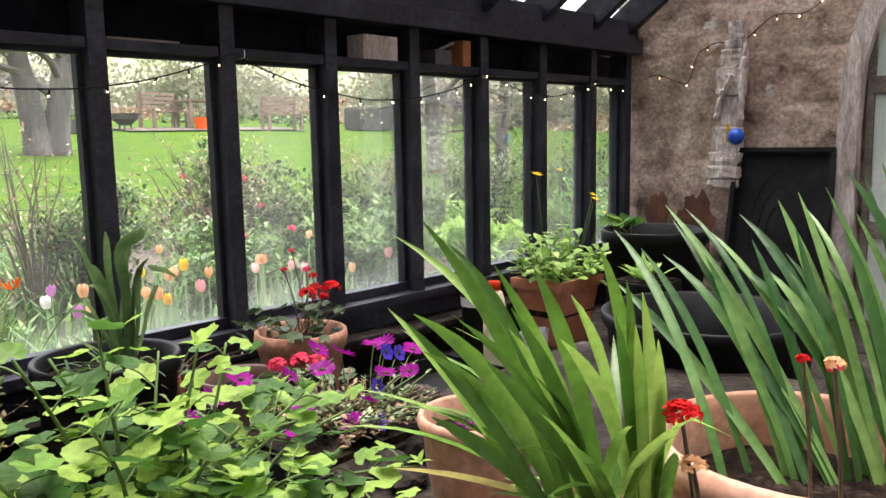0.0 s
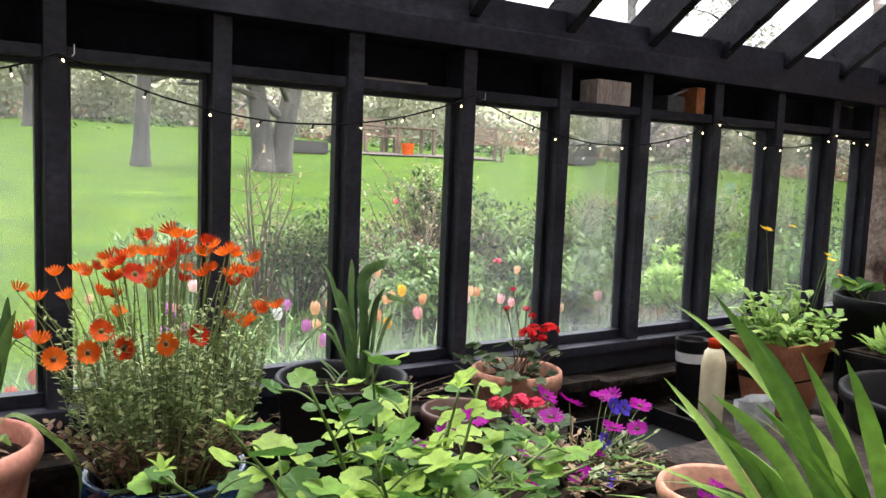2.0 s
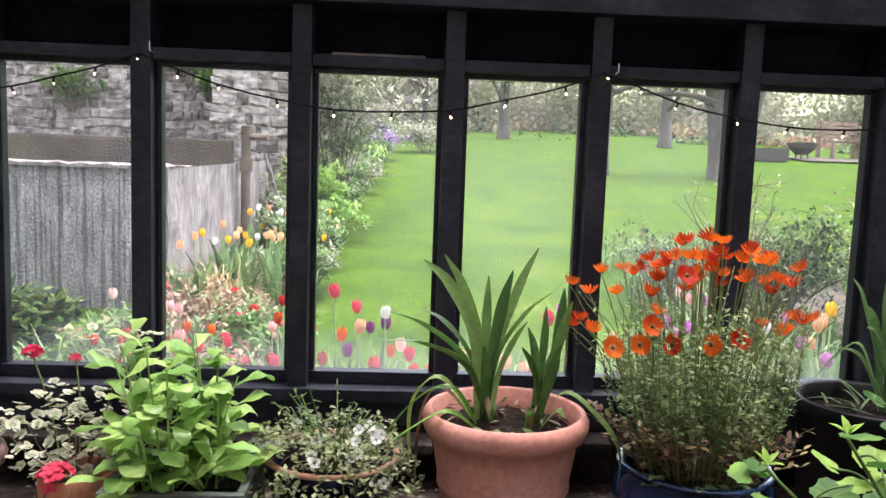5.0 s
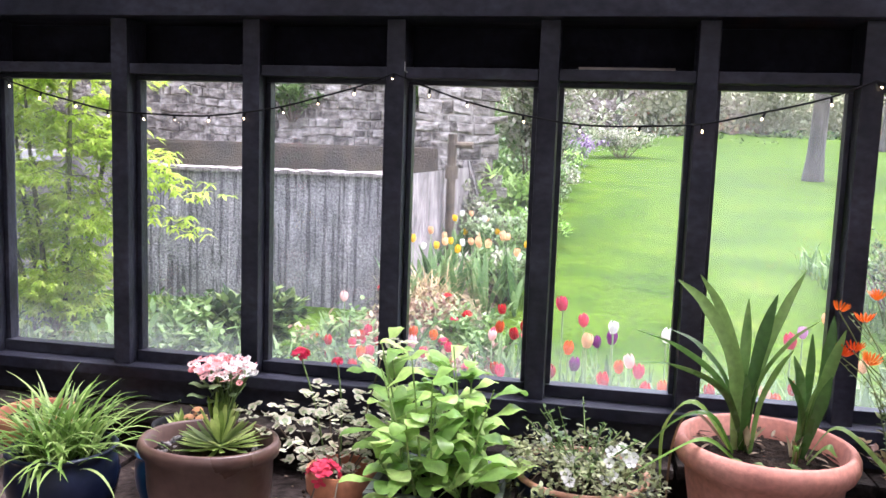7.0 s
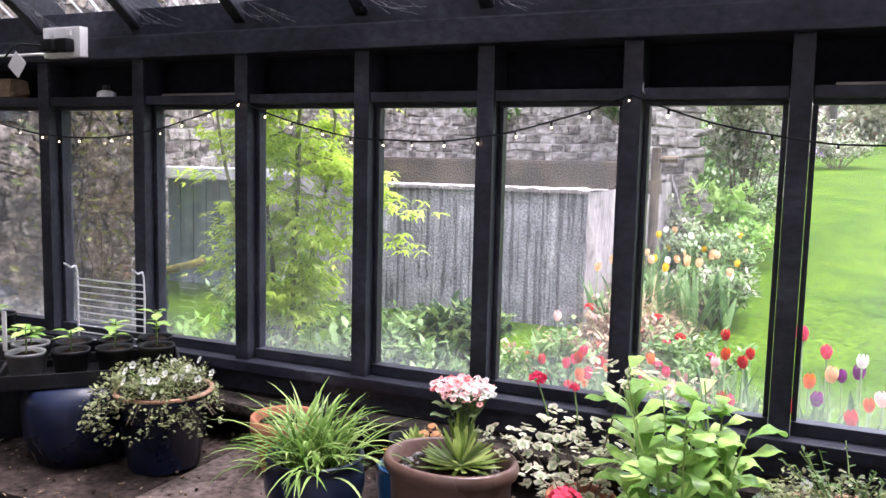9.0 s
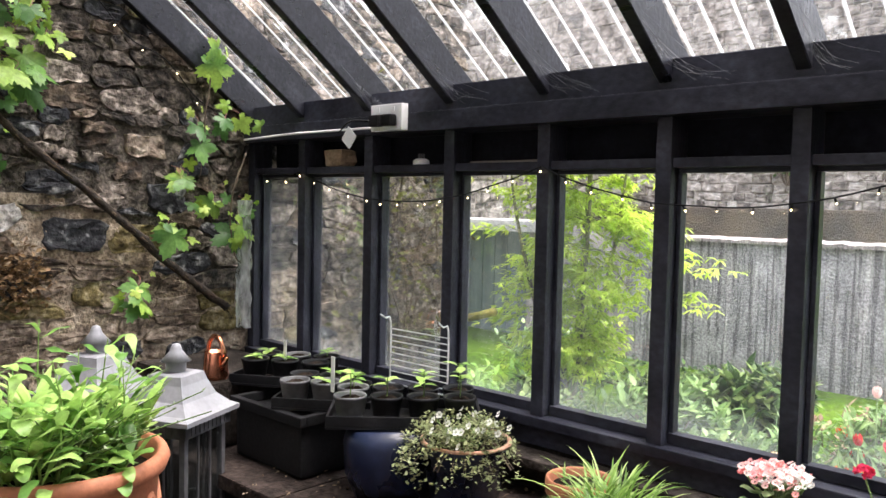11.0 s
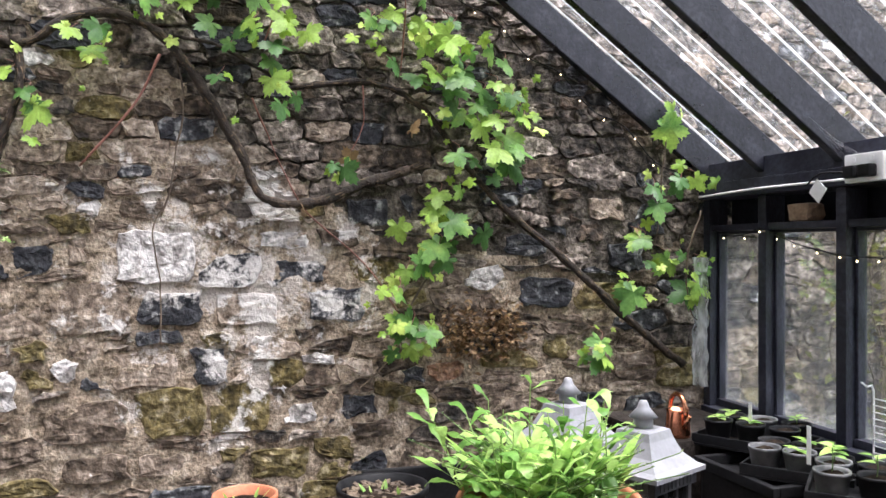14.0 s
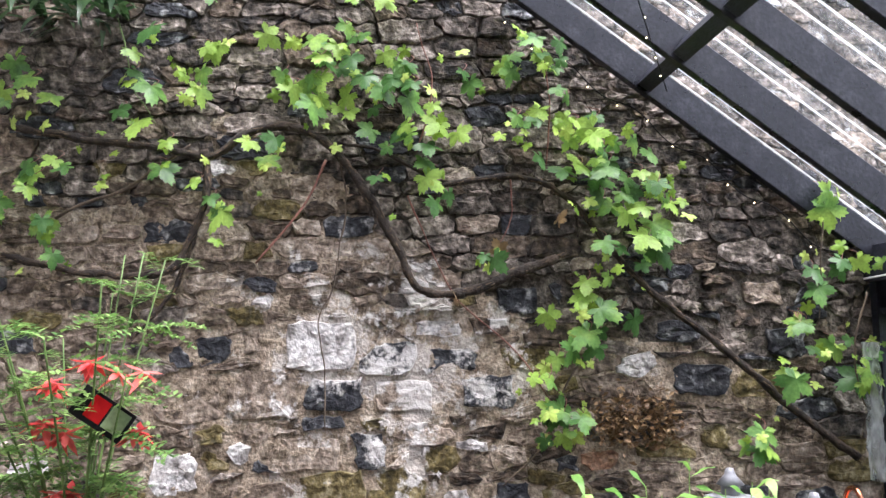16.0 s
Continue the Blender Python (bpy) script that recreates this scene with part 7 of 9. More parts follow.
def woodland():
    """Trees of many small leaves in uneven crowns along the garden's end."""
    r = np.random.default_rng(50)
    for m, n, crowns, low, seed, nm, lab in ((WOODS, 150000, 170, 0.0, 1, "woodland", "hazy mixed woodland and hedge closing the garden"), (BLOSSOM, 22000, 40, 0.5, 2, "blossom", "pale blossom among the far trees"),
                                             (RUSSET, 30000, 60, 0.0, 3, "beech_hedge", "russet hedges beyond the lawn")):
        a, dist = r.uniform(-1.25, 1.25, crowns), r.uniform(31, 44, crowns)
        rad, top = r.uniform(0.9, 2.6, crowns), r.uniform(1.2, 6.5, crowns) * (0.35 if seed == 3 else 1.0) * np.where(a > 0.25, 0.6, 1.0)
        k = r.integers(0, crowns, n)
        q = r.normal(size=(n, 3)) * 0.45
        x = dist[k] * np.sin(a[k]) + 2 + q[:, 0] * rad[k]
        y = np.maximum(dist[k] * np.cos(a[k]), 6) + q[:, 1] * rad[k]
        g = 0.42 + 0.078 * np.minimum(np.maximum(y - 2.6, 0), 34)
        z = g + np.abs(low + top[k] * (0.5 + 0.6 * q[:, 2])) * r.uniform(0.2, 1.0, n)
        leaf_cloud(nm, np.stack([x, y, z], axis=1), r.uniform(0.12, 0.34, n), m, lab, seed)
    n = 16000
    a, dist = r.uniform(-0.25, 1.2, n), 29.5 + 1.2 * r.normal(size=n)
    x, y = dist * np.sin(a) + 1, np.maximum(dist * np.cos(a), 5)
    keep = np.array([noise.noise((p * 0.35, t * 0.5, 2)) > 0.27 for p, t in zip(x, y)])
    x, y = x[keep], y[keep]
    z = np.array([ground_z(p, t) for p, t in zip(x, y)]) + r.random(len(x)) ** 2 * 0.25
    leaf_cloud("far_border", np.stack([x, y, z], axis=1), r.uniform(0.12, 0.26, len(x)), SHRUBBY, "far planted borders at the lawn's end", 9)


woodland()

# ---- inside, east end ----
RUST = mat("rusty_sheet_steel", [(0.06, 0.022, 0.014), (0.13, 0.05, 0.03), (0.20, 0.09, 0.05)], scale=12, rough=0.9, bump=0.5, bscale=90)
DRIFT = mat("pale_carved_wood", [(0.26, 0.20, 0.18), (0.58, 0.50, 0.46), (0.78, 0.71, 0.67)], scale=11, rough=0.88, bump=0.6, bscale=60, stretch=(2, 2, 0.6), fine=0.3)
WAX = mat("cream_plastic", [(0.66, 0.58, 0.36), (0.76, 0.70, 0.50)], scale=6, rough=0.45, bump=0.05, fine=0.08)
BLUE_BALL = mat("blue_plastic", [(0.01, 0.06, 0.45), (0.02, 0.12, 0.62)], scale=20, rough=0.5, bump=0.4)
CLAY_TILE = mat("orange_clay_tile", [(0.38, 0.13, 0.05), (0.52, 0.20, 0.08)], scale=9, rough=0.8, bump=0.3)
COPPER = mat("polished_copper", [(0.55, 0.20, 0.11), (0.75, 0.34, 0.20)], scale=10, rough=0.22, bump=0.08, metal=1.0, fine=0.15, rvar=0.1)
GREY_METAL = mat("white_painted_metal", [(0.20, 0.20, 0.22), (0.29, 0.29, 0.31)], scale=6, rough=0.4, bump=0.1, fine=0.1)
PEWTER = mat("grey_painted_metal", [(0.04, 0.04, 0.045), (0.075, 0.075, 0.082), (0.13, 0.13, 0.14)], scale=6, rough=0.5, bump=0.15)
WHITE_WIRE = mat("white_coated_wire", [(0.70, 0.70, 0.70), (0.80, 0.80, 0.80)], scale=10, rough=0.35, bump=0.0, fine=0.04)


def statue():
    """A plain carved wooden figure, kept as one simple shape."""
    bm = bmesh.new()
    for w, d, z0, z1, dy in ((0.125, 0.07, 0.0, 0.035, 0), (0.13, 0.075, 0.036, 0.085, 0), (0.12, 0.07, 0.086, 0.14, 0), (0.11, 0.06, 0.141, 0.24, 0.0), (0.085, 0.055, 0.241, 0.36, -0.005),
                             (0.10, 0.065, 0.361, 0.47, -0.005), (0.085, 0.06, 0.471, 0.54, -0.005), (0.075, 0.055, 0.541, 0.575, -0.008), (0.062, 0.045, 0.576, 0.65, -0.01)):
        box(bm, -d, 0, dy - w / 2, dy + w / 2, z0, z1, bev=0.009)
    tube(bm, smooth_line([(-0.062, 0.04, 0.27), (-0.07, 0.02, 0.36), (-0.068, -0.02, 0.44)], 4), 0.011, 8)
    tube(bm, smooth_line([(-0.05, -0.055, 0.27), (-0.06, -0.055, 0.42), (-0.05, -0.06, 0.56)], 4), 0.012, 8)
    bmesh.ops.subdivide_edges(bm, edges=[e for e in bm.edges if e.calc_length() > 0.02], cuts=3, use_grid_fill=True)
    for v in bm.verts:
        q = v.co.copy()
        v.co.y += 0.006 * noise.noise(q * 28) + 0.003 * noise.noise(q * 70)
        v.co.x -= 0.012 * abs(noise.noise(q * 33 + Vector((5, 0, 0)))) + 0.003 * abs(noise.noise(q * 80))
    bmesh.ops.transform(bm, matrix=Matrix.Translation((3.345, 1.51, 1.255)) @ Matrix.Rotation(0.03, 4, "X"), verts=bm.verts)
    tagged(new("carved_figure", finish("carved_figure", bm, DRIFT)), "pale weathered carved wooden figure hung on the wall", "statue")
    t = thing("ball", (3.27, 1.455, 1.455), "small blue ball hung by yellow tape on the carving", "ball")
    b = bmesh.new()
    bmesh.ops.create_icosphere(b, subdivisions=3, radius=0.032)
    for v in b.verts:
        v.co *= 1 + 0.05 * noise.noise(v.co * 60)
    part("body", b, BLUE_BALL, t, smooth=True)
    part("tape", boxed(-0.004, 0.004, 0.03, 0.038, -0.02, 0.05), YELLOW, t)


statue()


def leaning_tray():
    t = thing("seed_tray", (3.2, 1.28, 0.80), "large black plastic tray leaning against the concrete wall", "tray")
    m = Matrix.Rotation(0.22, 4, "Y")
    parts = []
    b = boxed(-0.006, 0.0, -0.17, 0.17, 0.0, 0.60)
    parts.append(("base", b))
    for y0, y1, z0, z1 in ((-0.19, -0.171, 0.0, 0.60), (0.171, 0.19, 0.0, 0.60), (-0.19, 0.19, 0.601, 0.62), (-0.19, 0.19, -0.02, -0.001)):
        parts.append(("rim", boxed(-0.035, 0.0, y0, y1, z0, z1, bev=0.004)))
    for i in range(30):
        for s in (-1, 1):
            parts.append(("rib", boxed(-0.012, -0.0065, s * 0.165 - 0.008, s * 0.165 + 0.005, 0.012 + 0.0195 * i, 0.02 + 0.0195 * i)))
    for r in (0.05, 0.085, 0.12):
        parts.append(("ridge", tube(bmesh.new(), [(-0.0075, r * 0.9 * math.cos(a / 12 * math.pi), 0.3 + r * 2.0 * math.sin(a / 12 * math.pi)) for a in range(25)], 0.0025, 4, False)))
    for n, b in parts:
        bmesh.ops.transform(b, matrix=m, verts=b.verts)
        part(n, b, BLACK_PLASTIC, t)


leaning_tray()


def arch():
    d = thing("door_1", (0, 0, 0), "pale arched timber door frame with a glazed door", "door", kind="structure")
    bm = bmesh.new()
    line = [(3.33, 1.06, 0.0), (3.33, 1.06, 0.7), (3.33, 1.06, 1.35), (3.33, 1.055, 1.6), (3.33, 1.03, 1.78), (3.33, 0.98, 1.92), (3.33, 0.88, 2.06), (3.33, 0.72, 2.18), (3.33, 0.5, 2.24)]
    pts = smooth_line(line, 5)
    rows = []
    for i, q in enumerate(pts):
        tn = (pts[min(i + 1, len(pts) - 1)] - pts[max(i - 1, 0)]).normalized()
        nn = Vector((0, tn.z, -tn.y))
        w = 0.035 + 0.004 * noise.noise(q * 6)
        rows.append([bm.verts.new(q + Vector((dx, 0, 0)) + nn * s * w) for dx, s in ((-0.03, -1), (-0.03, 1), (0.03, 1), (0.03, -1))])
    for a, b in zip(rows, rows[1:]):
        for k in range(4):
            bm.faces.new((a[k], a[(k + 1) % 4], b[(k + 1) % 4], b[k]))
    part("jamb", bm, DRIFT, d, "bowed whitewashed timber jamb")
    part("stile", boxed(3.34, 3.365, 0.985, 1.01, 0.0, 2.05, bev=0.004), OLD_WOOD, d)
    part("rail", boxed(3.335, 3.366, 0.3, 0.984, 1.60, 1.66, bev=0.004), OLD_WOOD, d)
    part("rail", boxed(3.335, 3.366, 0.3, 0.984, 1.08, 1.14, bev=0.004), OLD_WOOD, d)
    part("glass", boxed(3.352, 3.358, 0.3, 0.984, 1.141, 1.599), PALE_GLASS, d, "frosted pale pane")
    part("glass", boxed(3.352, 3.358, 0.3, 0.984, 1.661, 2.05), PALE_GLASS, d, "frosted pale pane")
    part("panel", boxed(3.352, 3.36, 0.3, 0.984, 0.0, 1.079), PALE_GLASS, d)


# pale opaque colour stands in for daylight coming through the door
PALE_GLASS = mat("daylit_pane", [(0.70, 0.78, 0.72), (0.80, 0.84, 0.78)], scale=4, rough=0.25, bump=0.05, fine=0.05)
arch()


def east_pots():
    # rusty cut-outs, kept as plain silhouettes
    for x, y, h, w in ((3.30, 1.80, 0.20, 0.11), (3.24, 1.60, 0.30, 0.15)):
        t = thing("garden_ornament", (x, y, 1.02 if h < 0.25 else 0.93), "rusty sheet-metal garden silhouette by the wall", "ornament", "rusty ornaments")
        bm = bmesh.new()
        rnd = random.Random(int(h * 100))
        ring = []
        for i in range(40):
            a = 2 * math.pi * i / 40
            rr = 1 + 0.10 * math.sin(7 * a) + 0.08 * math.sin(3 * a + 1) + (0.12 if i % 3 == 0 and math.sin(a) > 0.3 else 0)
            ring.append((w * 0.5 * math.cos(a) * rr, h * 0.5 + h * 0.5 * math.sin(a) * rr))
        f = bm.faces.new([bm.verts.new((0, a, b)) for a, b in ring])
        ex = bmesh.ops.extrude_face_region(bm, geom=[f])
        bmesh.ops.translate(bm, vec=(0.003, 0, 0), verts=[v for v in ex["geom"] if isinstance(v, bmesh.types.BMVert)])
        part("silhouette", bm, RUST, t)
        part("spike", boxed(0.0, 0.004, -0.006, 0.006, -0.25 if h < 0.25 else -0.15, 0.03), RUST, t)
    # deep black bin
    o = (2.86, 1.58, BZ)
    p = thing("plant_tub", o, "deep black plastic tub with a few large leaves", "plant tub")
    z = pot(p, 0.195, 0.345, BLACK_PLASTIC, "plain", fill=0.10, base=0.85)
    for i in range(5):
        s = 0.09
        share("leaf", SCALLOP[0], p, facing((0.05 * math.cos(i), 0.12 + 0.05 * math.sin(i * 2), z + 0.11), i * 1.3, 1.0) @ Matrix.Diagonal((s, s, s, 1)))
        stalk(p, [(0, 0.1, z), (0.02 * math.cos(i), 0.11, z + 0.06), (0.05 * math.cos(i), 0.12 + 0.05 * math.sin(i * 2), z + 0.11)])
    # terracotta box of marigolds
    o = (2.38, 1.68, BZ)
    p = thing("planter_box", o, "terracotta box full of leafy pot marigolds with yellow blooms", "planter")
    bm = bmesh.new()
    rows = []
    for k, (a, b, zz) in enumerate(((0.085, 0.065, 0.0), (0.115, 0.09, 0.19), (0.125, 0.10, 0.191), (0.127, 0.102, 0.225), (0.113, 0.088, 0.225), (0.105, 0.08, 0.18))):
        rows.append([bm.verts.new((sx * a, sy * b, zz)) for sx, sy in ((-1, -1), (1, -1), (1, 1), (-1, 1))])
    for a, b in zip(rows, rows[1:]):
        for k in range(4):
            bm.faces.new((a[k], a[(k + 1) % 4], b[(k + 1) % 4], b[k]))
    bm.faces.new(rows[0][::-1])
    part("box", bm, TERRA_DEEP, p, "chipped terracotta box")
    part("soil", boxed(-0.104, 0.104, -0.079, 0.079, 0.1, 0.20), SOIL, p)
    big_leaves(p, 30, 0.20, 0.19, 0.12, 0.026, FRESH, 44, length=0.08)
    for x, y, h, s in ((0.02, 0.10, 0.36, 0.05), (0.16, 0.10, 0.37, 0.03), (0.2, -0.02, 0.27, 0.035), (0.25, 0.02, 0.28, 0.03), (0.23, -0.04, 0.22, 0.02)):
        daisy(p, (x, y, 0.2 + h), s, (0.1, -0.3, 1), DAISY_Y, (x * 0.5, y * 0.5, 0.2))
    # square black pot of young leaves
    o = (2.6, 1.47, BZ)
    p = thing("plant_pot", o, "square black pot with a young leafy rosette", "plant pot")
    part("body", boxed(-0.09, 0.09, -0.09, 0.09, 0, 0.20, bev=0.01), BLACK_PLASTIC, p)
    part("soil", boxed(-0.08, 0.08, -0.08, 0.08, 0.19, 0.204), SOIL, p)
    straps(p, 22, 0.11, 0.03, (0.3, 1.1), (0.1, 0.7), 0.205, FRESH, 46, 0.02)
    # wide black trough
    o = (2.1, 1.02, BZ)
    p = thing("water_trough", o, "wide shallow black rubber trough", "trough")
    pot(p, 0.27, 0.24, BLACK_PLASTIC, "plain", fill=0.12, base=0.85)
    # candle-like bottle, dark pot with label, paper bag
    o = (1.97, 1.62, BZ)
    p = thing("bottle", o, "cream plastic feed bottle with an orange cap", "bottle")
    part("body", lathe(bmesh.new(), [(0.001, 0), (0.032, 0), (0.034, 0.01), (0.034, 0.20), (0.026, 0.235), (0.018, 0.245), (0.001, 0.245)], 20), WAX, p, smooth=True)
    part("cap", lathe(bmesh.new(), [(0.001, 0.246), (0.019, 0.246), (0.019, 0.27), (0.001, 0.27)], 16), ORANGE, p, "orange screw cap", True)
    o = (2.06, 1.77, BZ)
    p = thing("plant_pot", o, "dark green pot with a white label on the ledge", "plant pot")
    pot(p, 0.05, 0.235, BLACK_PLASTIC, "plain", fill=0.02)
    part("label_strip", lathe(bmesh.new(), [(0.0465, 0.165), (0.0485, 0.195)], 20), WHITE_PLASTIC, p, "white paper label with unreadable print")
    o = (1.80, 1.36, BZ)
    p = thing("feed_bag", o, "crumpled white plastic compost bag with orange print", "bag")
    bm = bmesh.new()
    grid(bm, 10, 10, lambda u, v: (-0.07 + 0.14 * u + 0.015 * noise.noise((u * 4, v * 4, 1)), 0.03 * math.sin(u * 3.1) + 0.02 * noise.noise((u * 5, v * 5, 4)), 0.19 * v))
    grid(bm, 10, 10, lambda u, v: (-0.07 + 0.14 * u, -0.03 * math.sin(u * 3.1) + 0.01 * noise.noise((u * 5, v * 5, 7)), 0.19 * v))
    part("bag", bm, BAG_FILM, p, smooth=True)
    part("print_patch", boxed(-0.03, 0.03, -0.048, -0.045, 0.10, 0.125), ORANGE, p)
    # small terracotta pot lying at the edge, soil and stones
    o = (1.0, 0.86, 0.93)
    p = thing("plant_pot", o, "broken-edged terracotta pot of dark soil", "plant pot")
    z = pot(p, 0.085, 0.155, TERRA_PALE, "rolled", fill=0.03)
    for i in range(4):
        daisy(p, (0.03 * math.cos(i * 2), -0.03 + 0.02 * i, z + 0.012), 0.03, (0.2, -0.4, 1), DAISY_P)
    rnd = random.Random(60)
    for i in range(16):
        bm = bmesh.new()
        bmesh.ops.create_icosphere(bm, subdivisions=2, radius=1)
        s = rnd.uniform(0.025, 0.055)
        for v in bm.verts:
            v.co = v.co * (1 + 0.25 * noise.noise(v.co * 1.6 + Vector((i * 3, 0, 0))))
            v.co = Vector((v.co.x * s * 1.4, v.co.y * s, v.co.z * s * 0.55))
        t = new("stone", finish("stone", bm, LEDGE))
        t.location = (rnd.uniform(0.85, 1.35), rnd.uniform(1.0, 1.28), 0.93 + s * 0.45)
        tagged(t, "rough grey-brown stone on the staging", "stone", "loose stones")
    # magenta daisies and pansies among dry stems
    o = (1.02, 1.16, 0.93)
    p = thing("potted_daisies", o, "magenta and blue daisies over dry leaf litter in a low tray", "potted plant")
    part("tray", boxed(-0.16, 0.22, -0.10, 0.12, 0.0, 0.04, bev=0.006), BLACK_PLASTIC, p)
    part("soil", boxed(-0.15, 0.21, -0.09, 0.11, 0.035, 0.055), SOIL, p)
    sprigs(p, 60, 0.06, 0.15, 0.05, 0.022, BROWNLEAF, 61, TWIG, per=7, lean=0.5, name="dry_leaves")
    sprigs(p, 36, 0.08, 0.16, 0.05, 0.022, GREYGREEN, 62, per=9, lean=0.5)
    for x, y, z, m, s in ((-0.10, 0.0, 0.12, PURPLE, 0.05), (-0.02, 0.05, 0.15, PURPLE, 0.05), (0.05, 0.08, 0.16, PURPLE, 0.055), (0.10, 0.05, 0.17, PURPLE, 0.05), (0.17, 0.10, 0.15, PURPLE, 0.05), (0.02, -0.02, 0.10, PURPLE, 0.045), (-0.14, -0.04, 0.09, PURPLE, 0.05), (0.20, 0.05, 0.14, PURPLE, 0.045), (-0.06, 0.09, 0.14, PURPLE, 0.045), (0.01, 0.1, 0.17, PURPLE, 0.05), (0.08, 0.0, 0.13, PURPLE, 0.045), (0.14, 0.0, 0.12, PURPLE, 0.04), (-0.05, -0.06, 0.09, PURPLE, 0.045)):
        daisy(p, (x, y, z), s, (rnd.uniform(-0.6, 0.6), rnd.uniform(-0.8, 0.2), 1), DAISY_P, (x * 0.7, y * 0.7, 0.05))
    for x, y, z in ((0.13, 0.05, 0.15), (0.06, 0.0, 0.11), (0.0, -0.07, 0.08), (0.19, 0.08, 0.13)):
        daisy(p, (x, y, z), 0.035, (0.1, -1, 0.4), DAISY_B, (x * 0.7, y * 0.7, 0.05))
    # magenta daisy reaching over the pelargonium
    o = (0.80, 1.28, 0.93)
    p = thing("potted_daisies", o, "magenta daisy in a small black pot", "potted plant")
    z = pot(p, 0.05, 0.09, BLACK_PLASTIC, fill=0.015)
    sprigs(p, 10, 0.06, 0.06, z, 0.016, GREYGREEN, 64, per=8)
    for i in range(3):
        daisy(p, (-0.05 + 0.05 * i, -0.05, z + 0.05 + 0.02 * i), 0.05, (0.1, -0.5, 1), DAISY_P, (0, 0, z))


BAG_FILM = mat("printed_bag_film", [(0.30, 0.33, 0.38), (0.46, 0.48, 0.50), (0.56, 0.56, 0.55)], scale=16, rough=0.4, bump=0.4, bscale=40)
t = thing("seed_tray", (1.70, 1.60, BZ + 0.001), "empty square black plastic seed tray on the staging", "tray")
part("base", boxed(-0.16, 0.16, -0.13, 0.13, 0, 0.006), BLACK_PLASTIC, t)
for b in ((-0.165, 0.165, -0.137, -0.1305, 0, 0.055), (-0.165, 0.165, 0.1305, 0.137, 0, 0.055), (-0.167, -0.1605, -0.13, 0.13, 0, 0.055), (0.1605, 0.167, -0.13, 0.13, 0, 0.055)):
    part("side", boxed(*b, bev=0.002), BLACK_PLASTIC, t)
DAISY_B = daisy_mesh("petals", BLUE, 6, cup=0.1, slim=0.3)
east_pots()

# things on the niche shelf
t = thing("wooden_box", (1.865, 2.0, 1.709), "small pale wooden box on the niche shelf", "box")
part("body", boxed(-0.07, 0.07, -0.035, 0.04, 0, 0.072, bev=0.002), DRIFT, t)
t = thing("metal_tin", (2.15, 2.0, 1.709), "small grey metal tin on the niche shelf", "tin")
part("body", boxed(-0.04, 0.04, -0.03, 0.04, 0, 0.05, bev=0.004), PEWTER, t)
part("scoop", tube(bmesh.new(), [(0.0, -0.01, 0.052), (0.06, -0.02, 0.075)], 0.005, 6), GREY_METAL, t)
t = thing("clay_tile", (2.255, 1.99, 1.709), "orange clay tile standing on the niche shelf", "tile")
part("body", boxed(-0.02, 0.02, -0.03, 0.04, 0, 0.085, bev=0.003), CLAY_TILE, t)
STONES_TAN = mat("brown_stone", [(0.16, 0.10, 0.065), (0.27, 0.185, 0.125), (0.36, 0.27, 0.19)], scale=20, rough=0.9, bump=0.6, bscale=70)
t = thing("brick_bit", (-2.64, 1.99, 1.709), "chunk of rough stone on the niche shelf", "stone")
bm = boxed(-0.055, 0.055, -0.03, 0.04, 0, 0.062, bev=0.02)
for v in bm.verts:
    v.co += Vector((noise.noise(v.co * 30), 0.4 * noise.noise(v.co * 25), 0.5 * noise.noise(v.co * 20) * (v.co.z > 0.01))) * 0.012
part("body", bm, STONES_TAN, t)
t = thing("plug", (-2.21, 1.985, 1.709), "white three-pin plug lying pins up", "plug")
part("body", lathe(bmesh.new(), [(0.001, 0), (0.028, 0), (0.026, 0.014), (0.015, 0.02), (0.001, 0.021)], 16), WHITE_PLASTIC, t)
for x in (-0.011, 0.0, 0.011):
    part("pin", boxed(x - 0.002, x + 0.002, -0.003, 0.003, 0.019, 0.036), PEWTER, t)
for x0, x1, z in ((-1.98, -1.72, 1.7095), (-0.25, -0.05, 1.7095), (1.02, 1.2, 1.7095)):
    t = thing("wood_strip", (x0, 1.975, z), "thin offcut lying on the niche shelf", "offcut", "offcuts")
    part("strip", boxed(0, x1 - x0, -0.008, 0.008, 0, 0.005), OLD_WOOD, t)

# socket, plugs, conduit and tag
t = thing("power_socket", (-2.275, 1.914, 1.815), "white double power socket with black plugs", "socket")
part("plate", boxed(-0.073, 0.073, -0.03, 0.0, 0, 0.086, bev=0.004), WHITE_PLASTIC, t)
for x in (-0.036, 0.034):
    part("switch", boxed(x - 0.008, x + 0.008, -0.033, -0.0305, 0.06, 0.076, bev=0.001), WHITE_PLASTIC, t)
for x in (-0.03, 0.03):
    part("plug", boxed(x - 0.024, x + 0.024, -0.062, -0.031, 0.012, 0.05, bev=0.008), BLACK_PLASTIC, t, "black plug")
t = thing("conduit", (-3.1, 1.905, 1.80), "white plastic cable conduit along the beam", "conduit")
part("pipe", tube(bmesh.new(), smooth_line([(-0.03, 0, 0.02), (0.3, 0, 0.03), (0.745, 0, 0.03)], 5), 0.0042, 8), WHITE_PLASTIC, t, smooth=True)
part("lead", tube(bmesh.new(), smooth_line([(0.6, -0.03, 0.02), (0.68, -0.05, 0.05), (0.79, -0.065, 0.045)], 5), 0.003, 6), BLACK_PLASTIC, t, smooth=True)
t = thing("tag", (-2.46, 1.885, 1.80), "white card tag hanging from a lead", "tag")
bm = boxed(-0.028, 0.028, -0.001, 0.001, -0.028, 0.028)
